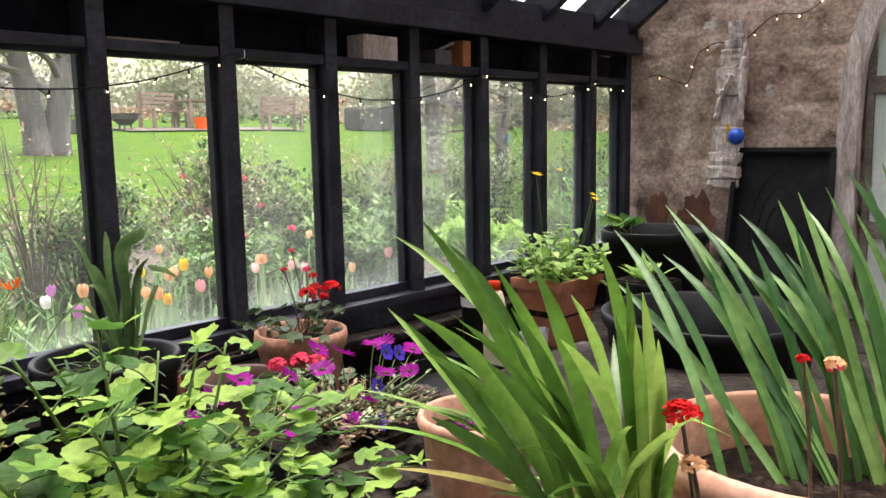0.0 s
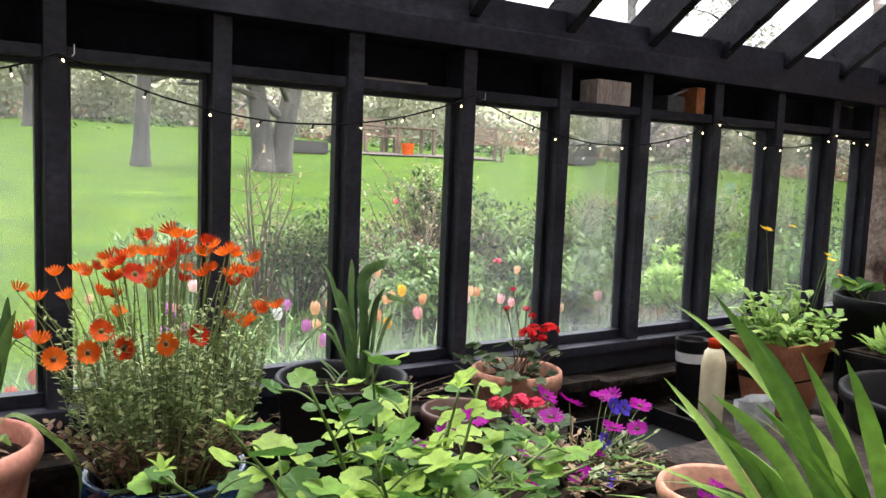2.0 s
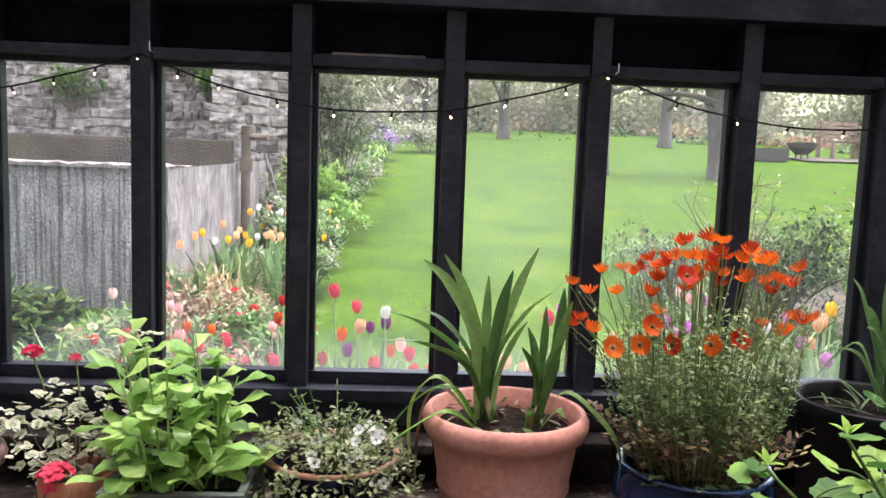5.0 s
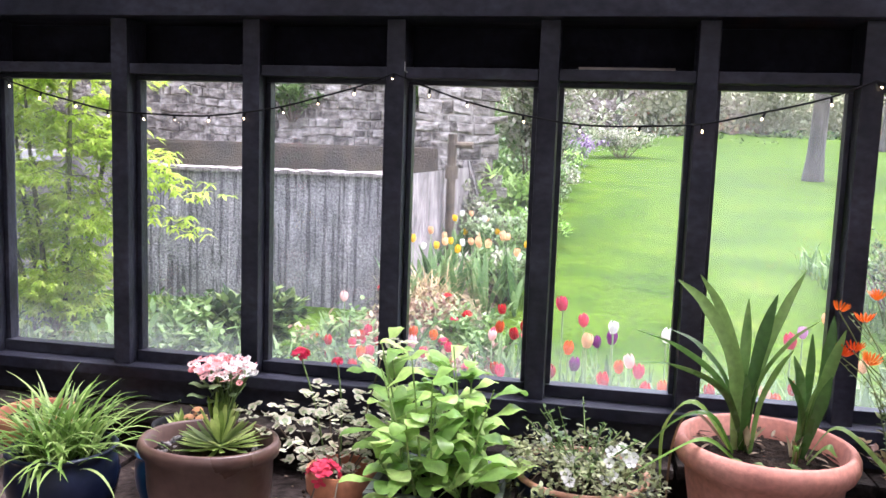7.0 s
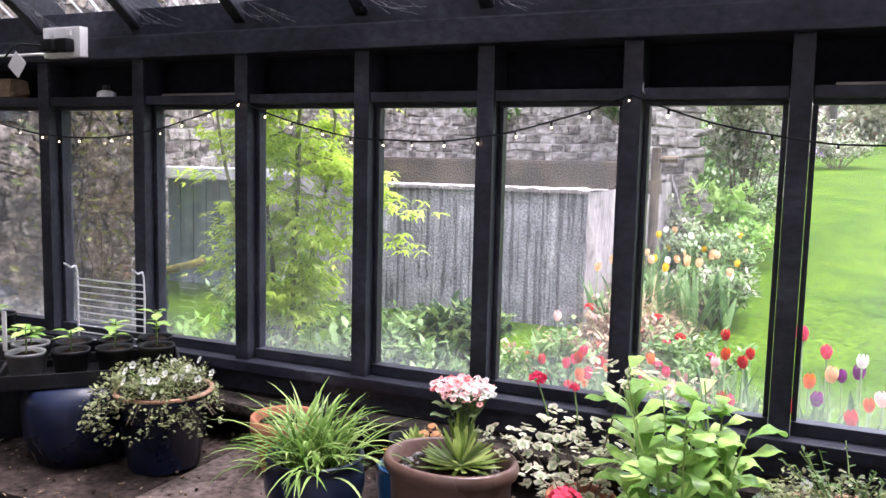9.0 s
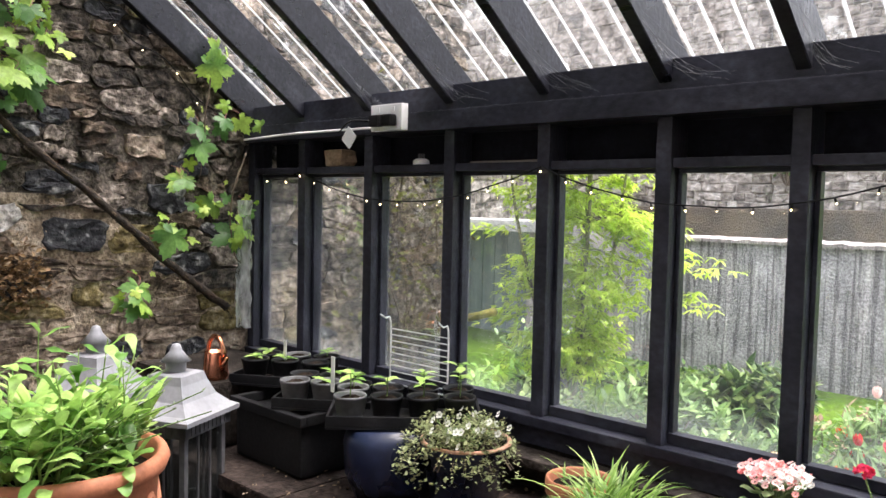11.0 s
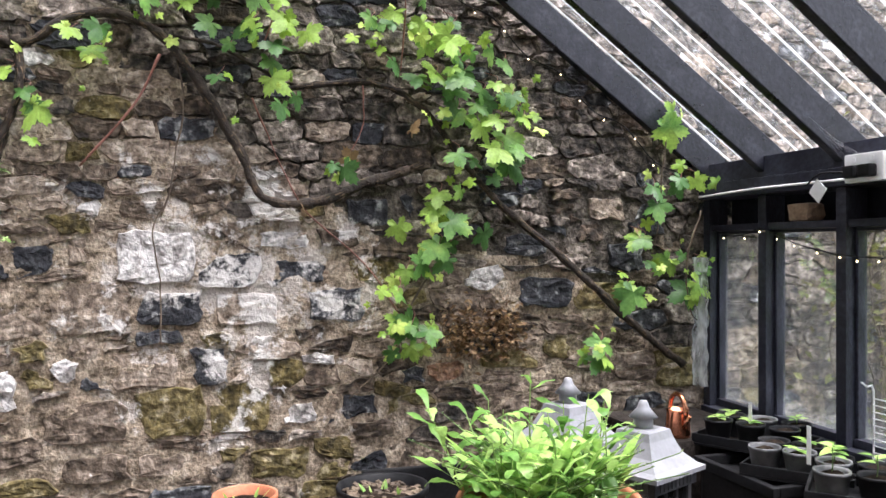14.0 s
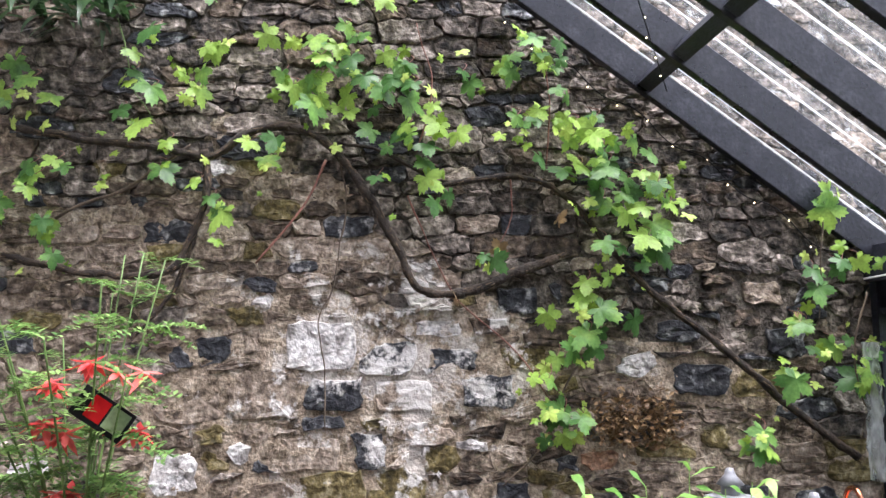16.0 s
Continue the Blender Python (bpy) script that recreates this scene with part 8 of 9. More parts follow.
bmesh.ops.transform(bm, matrix=Matrix.Rotation(0.7, 4, "Y"), verts=bm.verts)
part("card", bm, WHITE_PLASTIC, t)
part("cord", tube(bmesh.new(), [(0, 0, 0.035), (0.01, 0, 0.06)], 0.001, 4), BLACK_PLASTIC, t)

# ---- fairy lights ----
BULB = bpy.data.materials.new("warm_led")
BULB.use_nodes = True
BULB.node_tree.nodes["Principled BSDF"].inputs["Emission Color"].default_value = (1, 0.72, 0.35, 1)
BULB.node_tree.nodes["Principled BSDF"].inputs["Emission Strength"].default_value = 3
BULB_MESH = dome_mesh("bulb", BULB, 0.0019, 0.006, 8)
HOLDER_MESH = finish("holder", lathe(bmesh.new(), [(0.001, 0), (0.0026, 0), (0.0026, 0.013), (0.001, 0.013)], 6), BLACK_PLASTIC)


def light_string(pts, step, seed, label):
    rnd = random.Random(seed)
    t = thing("fairy_lights", pts[0], label, "fairy lights", "strings of lights")
    o = Vector(pts[0])
    line = [Vector(q) - o for q in pts]
    part("cable", tube(bmesh.new(), line, 0.0021, 5), BLACK_PLASTIC, t, smooth=True)
    run = 0.0
    for a, b in zip(line, line[1:]):
        run += (b - a).length
        if run > step:
            run = 0.0
            q = Matrix.Translation(b) @ Euler((rnd.uniform(2.3, 4.0), rnd.uniform(-0.7, 0.7), 0)).to_matrix().to_4x4()
            h = share("holder", HOLDER_MESH, t, q)
            share("bulb", BULB_MESH, h, Matrix.Translation((0, 0, 0.013)))


hooks = [-3.08, -2.805, -1.687, -0.648, 0.333, 1.324, 2.331, 3.023, 3.3]
pts = []
for a, b in zip(hooks, hooks[1:]):
    sag = 0.105 * min(1.0, (b - a) / 1.0)
    for k in range(24):
        u = k / 24
        pts.append((a + (b - a) * u, 1.935 - 0.006 * math.sin(math.pi * u), 1.692 - sag * 4 * u * (1 - u) + 0.004 * noise.noise((a * 9 + u * 8, 0, 0))))
light_string(pts, 0.085, 1, "black-cabled fairy lights swagged along the windows")
pts = [(3.34 - 0.0 * k, 1.9 - 0.035 * k, 1.70 + 0.02 * math.sin(k * 0.9) + 0.012 * k * (k > 6)) for k in range(22)]
light_string(smooth_line(pts, 3), 0.09, 2, "fairy lights trailing over the concrete wall")
pts = [(wall_x(1.9 - 0.055 * k) + 0.06, 1.9 - 0.055 * k, 1.83 + 0.04 * k + 0.02 * math.sin(k * 1.3)) for k in range(26)]
light_string(smooth_line(pts, 3), 0.12, 3, "fairy lights following the rafter up the stone wall")
pts = [(-3.0 + 0.09 * k, 1.1 - 0.055 * k, 2.50 + 0.042 * k - 0.06 * math.sin(math.pi * k / 24)) for k in range(25)]
light_string(smooth_line(pts, 3), 0.08, 4, "fairy lights slung under the roof")
for i, (x, y, z) in enumerate(((1.35, 1.93, 1.70), (0.36, 1.93, 1.71), (-0.62, 1.93, 1.715))):
    t = thing("hook", (x, y, z - 0.02), "small bent wire hook on the frame", "hook", "wire hooks")
    part("wire", tube(bmesh.new(), [(0, 0.012, 0), (0, -0.012, 0.002), (0, -0.012, 0.02)], 0.0012, 5), WHITE_WIRE, t)

# ---- north-west corner ----
LANTERN_GLASS = glass_mat("lantern_glass", (0.80, 0.82, 0.82), (0.0, 0.03), (4, 4, 4), 0.04)


def lantern(at, yaw, s, label):
    t = thing("lantern", at, label, "lantern", "lanterns")
    t.matrix_basis = Matrix.Translation(at) @ Matrix.Rotation(yaw, 4, "Z") @ Matrix.Diagonal((s, s, s, 1))
    w = 0.095
    part("base", boxed(-w - 0.012, w + 0.012, -w - 0.012, w + 0.012, 0, 0.03, bev=0.004), PEWTER, t)
    for x in (-1, 1):
        for y in (-1, 1):
            part("corner_bar", boxed(x * w - 0.009, x * w + 0.009, y * w - 0.009, y * w + 0.009, 0.0305, 0.36, bev=0.002), PEWTER, t)
    for k in range(4):
        m = Matrix.Rotation(k * math.pi / 2, 4, "Z")
        g = boxed(-w + 0.01, w - 0.01, -w - 0.002, -w + 0.001, 0.031, 0.36)
        bmesh.ops.transform(g, matrix=m, verts=g.verts)
        part("pane", g, LANTERN_GLASS, t).visible_shadow = False
        b = bmesh.new()
        tube(b, [(0.035 * math.cos(a / 10 * math.pi), -w - 0.004, 0.10 + 0.035 * math.sin(a / 10 * math.pi)) for a in range(21)], 0.005, 6, False)
        for x in (-0.03, 0.03):
            tube(b, [(x, -w - 0.004, 0.13), (x, -w - 0.004, 0.36)], 0.004, 6)
            tube(b, [(x, -w - 0.004, 0.031), (x, -w - 0.004, 0.07)], 0.004, 6)
        bmesh.ops.transform(b, matrix=m, verts=b.verts)
        part("tracery", b, PEWTER, t)
        b = boxed(-w - 0.02, w + 0.02, -w - 0.02, -w - 0.004, 0.361, 0.40)
        for i in range(9):
            box(b, -w + 0.012 + i * 0.021 - 0.006, -w + 0.012 + i * 0.021 + 0.006, -w - 0.023, -w - 0.0201, 0.368, 0.393)
        bmesh.ops.transform(b, matrix=m, verts=b.verts)
        part("frieze", b, PEWTER, t)
    bm = bmesh.new()
    rows = []
    for r, z in ((0.135, 0.401), (0.135, 0.415), (0.115, 0.425), (0.085, 0.455), (0.065, 0.50), (0.058, 0.525), (0.045, 0.53)):
        rows.append([bm.verts.new((sx * r, sy * r, z)) for sx, sy in ((-1, -1), (1, -1), (1, 1), (-1, 1))])
    for a, b in zip(rows, rows[1:]):
        for k in range(4):
            bm.faces.new((a[k], a[(k + 1) % 4], b[(k + 1) % 4], b[k]))
    bm.faces.new(rows[0][::-1])
    bm.faces.new(rows[-1])
    part("roof", bm, GREY_METAL, t, "white flared metal roof")
    part("vent", lathe(bmesh.new(), [(0.03, 0.531), (0.03, 0.56), (0.045, 0.562), (0.02, 0.59), (0.016, 0.6), (0.012, 0.612), (0.001, 0.615)], 14), GREY_METAL, t, smooth=True)


tagged(new("plinth", finish("plinth", boxed(-3.12, -2.2, 0.98, 1.358, 0.0, 0.58, bev=0.01), LEDGE)), "rough stone plinth in the corner", "plinth", kind="structure")
lantern((-2.445, 1.245, 0.585), 0.45, 0.95, "tall grey lantern with a white flared roof")
lantern((-2.78, 1.16, 0.58), 0.4, 0.99, "tall white-roofed lantern behind its twin")

t = thing("watering_can", (-2.66, 1.50, 0.995), "small polished copper watering can with a hoop handle", "watering can")
part("body", lathe(bmesh.new(), [(0.001, 0), (0.04, 0), (0.042, 0.01), (0.036, 0.085), (0.038, 0.09), (0.033, 0.09), (0.03, 0.01), (0.001, 0.008)], 22), COPPER, t, smooth=True)
hoop = [(0.045 * math.cos(a), 0, 0.085 + 0.055 * math.sin(a)) for a in [math.pi * k / 14 - 0.15 for k in range(16)]]
part("handle", tube(bmesh.new(), hoop, 0.008, 8), COPPER, t, smooth=True)
part("spout", tube(bmesh.new(), [(0.03, 0, 0.03), (0.07, 0, 0.08)], [0.01, 0.006], 8), COPPER, t, smooth=True)
tagged(new("corner_slab", finish("corner_slab", boxed(-3.1, -2.6, 1.44, 1.84, BZ + 0.001, 0.994, bev=0.015), LEDGE)), "stone block in the corner", "stone block")
t = thing("plastic_sheet", (-3.06, 1.86, 1.2), "crumpled clear plastic wrapped round the corner post", "plastic")
bm = bmesh.new()
grid(bm, 28, 30, lambda u, v: (0.036 * math.cos(6.28 * u) * (1 + 0.7 * noise.noise((4 * math.cos(6.28 * u), v * 11, 0))), 0.022 * math.sin(6.28 * u) * (1 + 0.7 * noise.noise((4 * math.cos(6.28 * u), v * 11, 4))), -0.12 + 0.5 * v))
CLEAR_FILM = glass_mat("clear_film", (0.88, 0.89, 0.89), (0.25, 0.85), (30, 30, 12), 0.09)
part("sheet", bm, CLEAR_FILM, t, smooth=True)


def seedling(at, h, seed):
    rnd = random.Random(seed)
    p = thing("seedling_pot", at, "young bean seedling in a small black nursery pot", "seedling pot", "seedling pots")
    z = pot(p, 0.046, 0.075, GREY_PLASTIC if seed % 5 == 0 else BLACK_PLASTIC, "plain", fill=0.014, base=0.72)
    if h > 0:
        stalk(p, [(0, 0, z), (0.003, 0, z + h * 0.5), (0, 0.002, z + h)], 0.0018)
        for k in range(5):
            s = rnd.uniform(0.03, 0.05)
            part("leaf", leaf_one(facing((0, 0, z + h * (0.7 + 0.08 * k)), k * 2.3 + seed, rnd.uniform(1.0, 1.5)), s), FRESH, p, smooth=True)
    return p


def leaf_one(m, s):
    bm = bmesh.new()
    ovate(bm, m, s, s * 0.62, 0.2, 0.25)
    return bm


def tray(at, yaw, w, d, label):
    t = thing("seed_tray", at, label, "tray", "seed trays")
    t.matrix_basis = Matrix.Translation(at) @ Matrix.Rotation(yaw, 4, "Z")
    part("floor", boxed(-w / 2, w / 2, -d / 2, d / 2, 0, 0.006), BLACK_PLASTIC, t)
    for b in ((-w / 2, w / 2, -d / 2, -d / 2 + 0.008, 0.0065, 0.035), (-w / 2, w / 2, d / 2 - 0.008, d / 2, 0.0065, 0.035), (-w / 2, -w / 2 + 0.008, -d / 2 + 0.0085, d / 2 - 0.0085, 0.0065, 0.035), (w / 2 - 0.008, w / 2, -d / 2 + 0.0085, d / 2 - 0.0085, 0.0065, 0.035)):
        part("side", boxed(*b, bev=0.002), BLACK_PLASTIC, t)
    return Matrix.Translation(at) @ Matrix.Rotation(yaw, 4, "Z")


t = thing("storage_crate", (-2.3, 1.62, BZ), "black plastic crate under the seed trays", "crate")
part("body", boxed(-0.22, 0.12, -0.13, 0.2, 0.0, 0.155, bev=0.012), BLACK_PLASTIC, t)
for b in ((-0.235, 0.135, -0.145, -0.122, 0.1555, 0.185), (-0.235, 0.135, 0.192, 0.215, 0.1555, 0.185), (-0.235, -0.212, -0.1215, 0.1915, 0.1555, 0.185), (0.112, 0.135, -0.1215, 0.1915, 0.1555, 0.185)):
    part("rim", boxed(*b, bev=0.004), BLACK_PLASTIC, t)
t = thing("plant_tub", (-1.93, 1.62, BZ), "upturned dark blue glazed tub holding up a tray", "tub")
part("body", lathe(bmesh.new(), [(0.001, 0), (0.11, 0), (0.135, 0.06), (0.14, 0.15), (0.13, 0.19), (0.001, 0.195)], 28), NAVY_GLAZE, t, smooth=True)
m = tray((-1.93, 1.66, 0.976), 0.78, 0.42, 0.22, "black tray of pots with young seedlings")
for i in range(8):
    q = m @ Vector((-0.15 + 0.1 * (i % 4), -0.052 + 0.104 * (i // 4), 0.007))
    seedling(q, (0.07, 0.06, 0.055, 0.075, 0.05, 0.0, 0.06, 0.08)[i], i + 1 if i else 5)
m = tray((-2.52, 1.70, 0.9815), 0.55, 0.34, 0.22, "black tray of newly sown pots")
for i in range(6):
    q = m @ Vector((-0.105 + 0.105 * (i % 3), -0.052 + 0.104 * (i // 3), 0.007))
    seedling(q, (0.02, 0.02, 0.0, 0.02, 0.0, 0.03)[i], i + 11)
m = tray((-2.24, 1.64, 0.966), 0.62, 0.30, 0.20, "black tray holding a few grey pots")
for i in range(5):
    q = m @ Vector((-0.095 + 0.095 * (i % 3), -0.046 + 0.094 * (i // 3), 0.007))
    seedling(q, (0.0, 0.015, 0.04, 0.0, 0.02)[i], (20, 25, 31, 32, 33)[i])
q = thing("plant_label", (-2.5, 1.66, 1.05), "white plastic plant label", "plant label", "plant labels")
part("stake", boxed(-0.008, 0.008, -0.001, 0.001, -0.02, 0.075, bev=0.0009), WHITE_PLASTIC, q)
q = thing("plant_label", (-2.14, 1.57, 1.05), "white plastic plant label", "plant label", "plant labels")
part("stake", boxed(-0.008, 0.008, -0.001, 0.001, -0.02, 0.085, bev=0.0009), WHITE_PLASTIC, q)
t = thing("wire_rack", (-2.13, 1.905, 0.99), "white wire rack hooked on the window frame", "wire rack")
for k in range(10):
    part("wire", tube(bmesh.new(), [(-0.13, 0, 0.02 * k), (0.13, 0, 0.02 * k)], 0.0022, 5), WHITE_WIRE, t)
for x in (-0.13, 0.13):
    part("side_wire", tube(bmesh.new(), smooth_line([(x, 0.0025, 0), (x, 0.0025, 0.2), (x, -0.02, 0.215), (x + 0.03, -0.07, 0.235)], 3), 0.003, 6), WHITE_WIRE, t)


def bowl():
    o = (-2.13, 0.80, 0.72)
    p = thing("potted_flowers", o, "leafy green bedding plants in a large swagged terracotta bowl", "potted plant")
    z = pot(p, 0.225, 0.30, TERRA_DEEP, "rolled", fill=0.05, label="orange terracotta bowl with moulded swags", base=0.6)
    for k in range(9):
        a = 2 * math.pi * k / 9
        pts = []
        for j in range(9):
            b = a + 2 * math.pi / 9 * j / 8
            r = 0.205
            pts.append((r * math.cos(b), r * math.sin(b), 0.215 - 0.05 * math.sin(math.pi * j / 8)))
        part("swag", tube(bmesh.new(), pts, 0.008, 6), TERRA_DEEP, p, smooth=True)
    big_leaves(p, 18, z, 0.28, 0.23, 0.030, STOCK_GREEN, 71, length=0.125)
    rnd = random.Random(76)
    for k in range(17):
        a, q = rnd.uniform(0, 6.28), 0.19 * math.sqrt(rnd.random())
        h = rnd.uniform(0.03, 0.17) * (1.2 - 3 * q)
        c = Vector((q * math.cos(a), q * math.sin(a), z + max(0.02, h)))
        stalk(p, [(c.x * 0.8, c.y * 0.8, z), (c.x * 0.9, c.y * 0.9, z + h * 0.5), c], 0.003, FRESH_STEM)
        for j in range(10):
            part("leaf", blade(rnd.uniform(0.08, 0.15), rnd.uniform(0.022, 0.034), rnd.uniform(0, 6.28), rnd.uniform(0.3, 1.1), rnd.uniform(0.3, 1.3), c, 0.2, 7), FRESH, p, smooth=True)
    big_leaves(p, 8, z, 0.14, 0.22, 0.044, STOCK_GREEN, 75, length=0.13)
    big_leaves(p, 11, z, 0.34, 0.14, 0.028, STOCK_GREEN, 74, length=0.10)
    sprigs(p, 60, 0.2, 0.22, z, 0.016, GREYGREEN, 72, per=18, lean=0.7, name="fine_foliage")
    straps(p, 22, 0.30, 0.016, (0.3, 1.1), (0.3, 1.4), z, IRIS, 73, 0.12)
    s = 0.06
    share("dead_leaf", SCALLOP_DRY, p, facing((0.05, -0.19, z + 0.02), 2.6, 1.5) @ Matrix.Diagonal((s, s, s, 1)))


tagged(new("west_staging", finish("west_staging", boxed(-3.1, -1.85, -0.9, 0.97, 0.0, 0.718, bev=0.01), LEDGE)), "low stone staging along the rubble wall", "staging", kind="structure")
bowl()
for o, r, h, m, lab in (((-2.62, 0.22, 0.72), 0.125, 0.155, TERRA_DEEP, "orange terracotta pot of bare soil"), ((-2.78, 0.53, 0.72), 0.145, 0.165, BLACK_PLASTIC, "black tub of bark mulch"),
                        ((-2.36, 0.42, 0.72), 0.135, 0.12, BLACK_PLASTIC, "black tub with green shoots"), ((-2.9, 0.12, 0.72), 0.10, 0.14, TERRA_DEEP, "terracotta pot of stones")):
    p = thing("plant_pot", o, lab + " on the staging", "plant pot")
    z = pot(p, r, h, m, "plain" if m is BLACK_PLASTIC else "collar", fill=0.03)
    straps(p, 6, 0.06, 0.012, (0.1, 0.8), (0.1, 0.6), z, FRESH, int(r * 1000), 0.05, name="shoot")
    if m is BLACK_PLASTIC:
        bm = bmesh.new()
        rnd = random.Random(int(r * 999))
        for i in range(90):
            a, q = rnd.uniform(0, 6.28), (r - 0.02) * math.sqrt(rnd.random())
            b = boxed(-0.012, 0.012, -0.006, 0.006, -0.003, 0.003)
            bmesh.ops.transform(b, matrix=Matrix.Translation((q * math.cos(a), q * math.sin(a), z + 0.008)) @ Euler((rnd.uniform(-0.5, 0.5), rnd.uniform(-0.5, 0.5), a)).to_matrix().to_4x4(), verts=b.verts)
            me = bpy.data.meshes.new("chip")
            b.to_mesh(me)
            b.free()
            bm.from_mesh(me)
            bpy.data.meshes.remove(me)
        tagged(part("mulch", bm, TWIG, p, "chipped bark"), kind="stuff")
t = thing("seed_tray", (-2.95, 0.42, 0.72), "long black trough standing against the wall", "tray")
part("body", boxed(-0.03, 0.0, 0.08, 0.42, 0, 0.16, bev=0.006), BLACK_PLASTIC, t)


def hanging_fuchsia():
    o = (-1.93, -0.57, 0.72)
    p = thing("potted_parrot_beak", o, "ferny parrot-beak plant with hanging coral-red flowers and a card label", "potted plant")
    z = pot(p, 0.12, 0.22, TERRA, "collar")
    rnd = random.Random(81)
    bl = bmesh.new()
    stems = []
    for k in range(15):
        a = rnd.uniform(0, 6.28)
        tip = Vector((0.20 * math.cos(a), 0.18 * math.sin(a), z + rnd.uniform(0.35, 0.92)))
        line = smooth_line([(0, 0, z), (0.05 * math.cos(a), 0.06 * math.sin(a), z + tip.z * 0.4), tip], 6)
        part("stem", tube(bmesh.new(), line, [0.004 - 0.0025 * i / len(line) for i in range(len(line))], 5), STEM, p, smooth=True)
        for j in range(14):
            b = line[rnd.randrange(4, len(line))]
            d = Vector((rnd.uniform(-1, 1), rnd.uniform(-1, 1), rnd.uniform(-0.2, 0.5))).normalized()
            ln = rnd.uniform(0.08, 0.14)
            side = d.cross(Vector((0, 0, 1))).normalized()
            for q in range(12):
                c = b + d * ln * (q + 1) / 12 - Vector((0, 0, 0.03 * (q / 12) ** 2))
                for s in (-1, 1):
                    az = math.atan2(-(side * s).x, (side * s).y)
                    ovate(bl, facing(c, az, rnd.uniform(0.9, 1.8)), 0.021, 0.009)
    tagged(part("foliage", bl, FERNY, p, smooth=True), kind="stuff")
    CLAW = claw_mesh()
    for k, (y, zz) in enumerate(((-0.61, 1.46), (-0.57, 1.44), (-0.44, 1.44), (-0.50, 1.47), (-0.53, 1.57), (-0.46, 1.55), (-0.60, 1.53), (-0.58, 1.33))):
        for j in range(2):
            share("flower", CLAW, p, Matrix.Translation(off((-1.86 + rnd.uniform(-0.03, 0.03), y + rnd.uniform(-0.02, 0.02), zz), o)) @ Euler((rnd.uniform(-0.4, 0.4), rnd.uniform(-0.4, 0.4), rnd.uniform(0, 6))).to_matrix().to_4x4() @ Matrix.Diagonal((0.05, 0.05, 0.05, 1)))
    c = thing("plant_card", (-1.83, -0.50, 1.475), "black-edged picture label hung in the plant", "plant label")
    for nm, b, m in (("card", boxed(-0.001, 0.001, -0.055, 0.055, -0.03, 0.03), BLACK_PLASTIC), ("picture", boxed(0.0011, 0.0015, -0.03, 0.005, -0.02, 0.024), RED), ("picture", boxed(0.0011, 0.0015, 0.009, 0.048, -0.02, 0.024), GREYGREEN)):
        bmesh.ops.transform(b, matrix=Matrix.Rotation(-0.6, 4, "X"), verts=b.verts)
        part(nm, b, m, c)
    part("cord", tube(bmesh.new(), [(0, 0, 0), (-0.02, 0, 0.12)], 0.001, 4), TWIG, c)
    t = thing("potted_pansy", (-1.9, -0.78, 0.72), "yellow pansies at the foot of the red flowers", "potted plant")
    z = pot(t, 0.08, 0.3, BLACK_PLASTIC)
    for i in range(9):
        daisy(t, (rnd.uniform(-0.06, 0.06), rnd.uniform(-0.06, 0.08), z + 0.12 + rnd.uniform(-0.04, 0.06)), 0.05, (1, 0.2, 0.6), DAISY_PY, (0, 0, z))
    # a few lobed leaves pressed near the camera side of the wall
    return p


def claw_mesh():
    bm = bmesh.new()
    for k in range(8):
        ovate(bm, facing((0, 0, 0), k * 0.85, 1.75 + 0.5 * (k % 3)), 0.75 + 0.25 * (k % 2), 0.30, 0.4, -0.25)
    return finish("petals", bm, CORAL, True)


FERNY = leafy("ferny_leaf", [(0.08, 0.17, 0.04), (0.16, 0.29, 0.07), (0.26, 0.40, 0.12)], island=0.6)
CORAL = petal_mat("coral_red_petal", (0.70, 0.07, 0.08), (0.85, 0.22, 0.19))
DAISY_PY = daisy_mesh("petals", YELLOW, 5, cup=0.05, slim=0.42)
hanging_fuchsia()

# ---- the vine on the rubble wall ----
VINE_BARK = mat("shaggy_vine_bark", [(0.012, 0.009, 0.007), (0.034, 0.025, 0.019), (0.075, 0.055, 0.04)], scale=16, rough=0.95, bump=1.0, bscale=60, stretch=(1, 1, 1), bdist=0.01)
REDSTEM = mat("reddish_cane", [(0.16, 0.06, 0.04), (0.28, 0.13, 0.10)], scale=12, rough=0.7, bump=0.3)
VINE_LEAF = leafy("vine_leaf", [(0.075, 0.18, 0.045), (0.17, 0.34, 0.075), (0.34, 0.52, 0.095)], rand=0.9, trans=0.45)
YOUNG_VINE = leafy("young_vine_leaf", [(0.20, 0.34, 0.04), (0.36, 0.54, 0.07), (0.52, 0.66, 0.15)], island=0.9, trans=0.4)
VINE = [vine_leaf_mesh("vine_leaf", VINE_LEAF, s) for s in range(4)]
DRY_VINE = vine_leaf_mesh("vine_leaf", BROWNLEAF, 9)
vine = thing("vine", (-3.1, 0.2, 1.0), "old vine trained over the stone wall with fresh spring leaves", "vine")


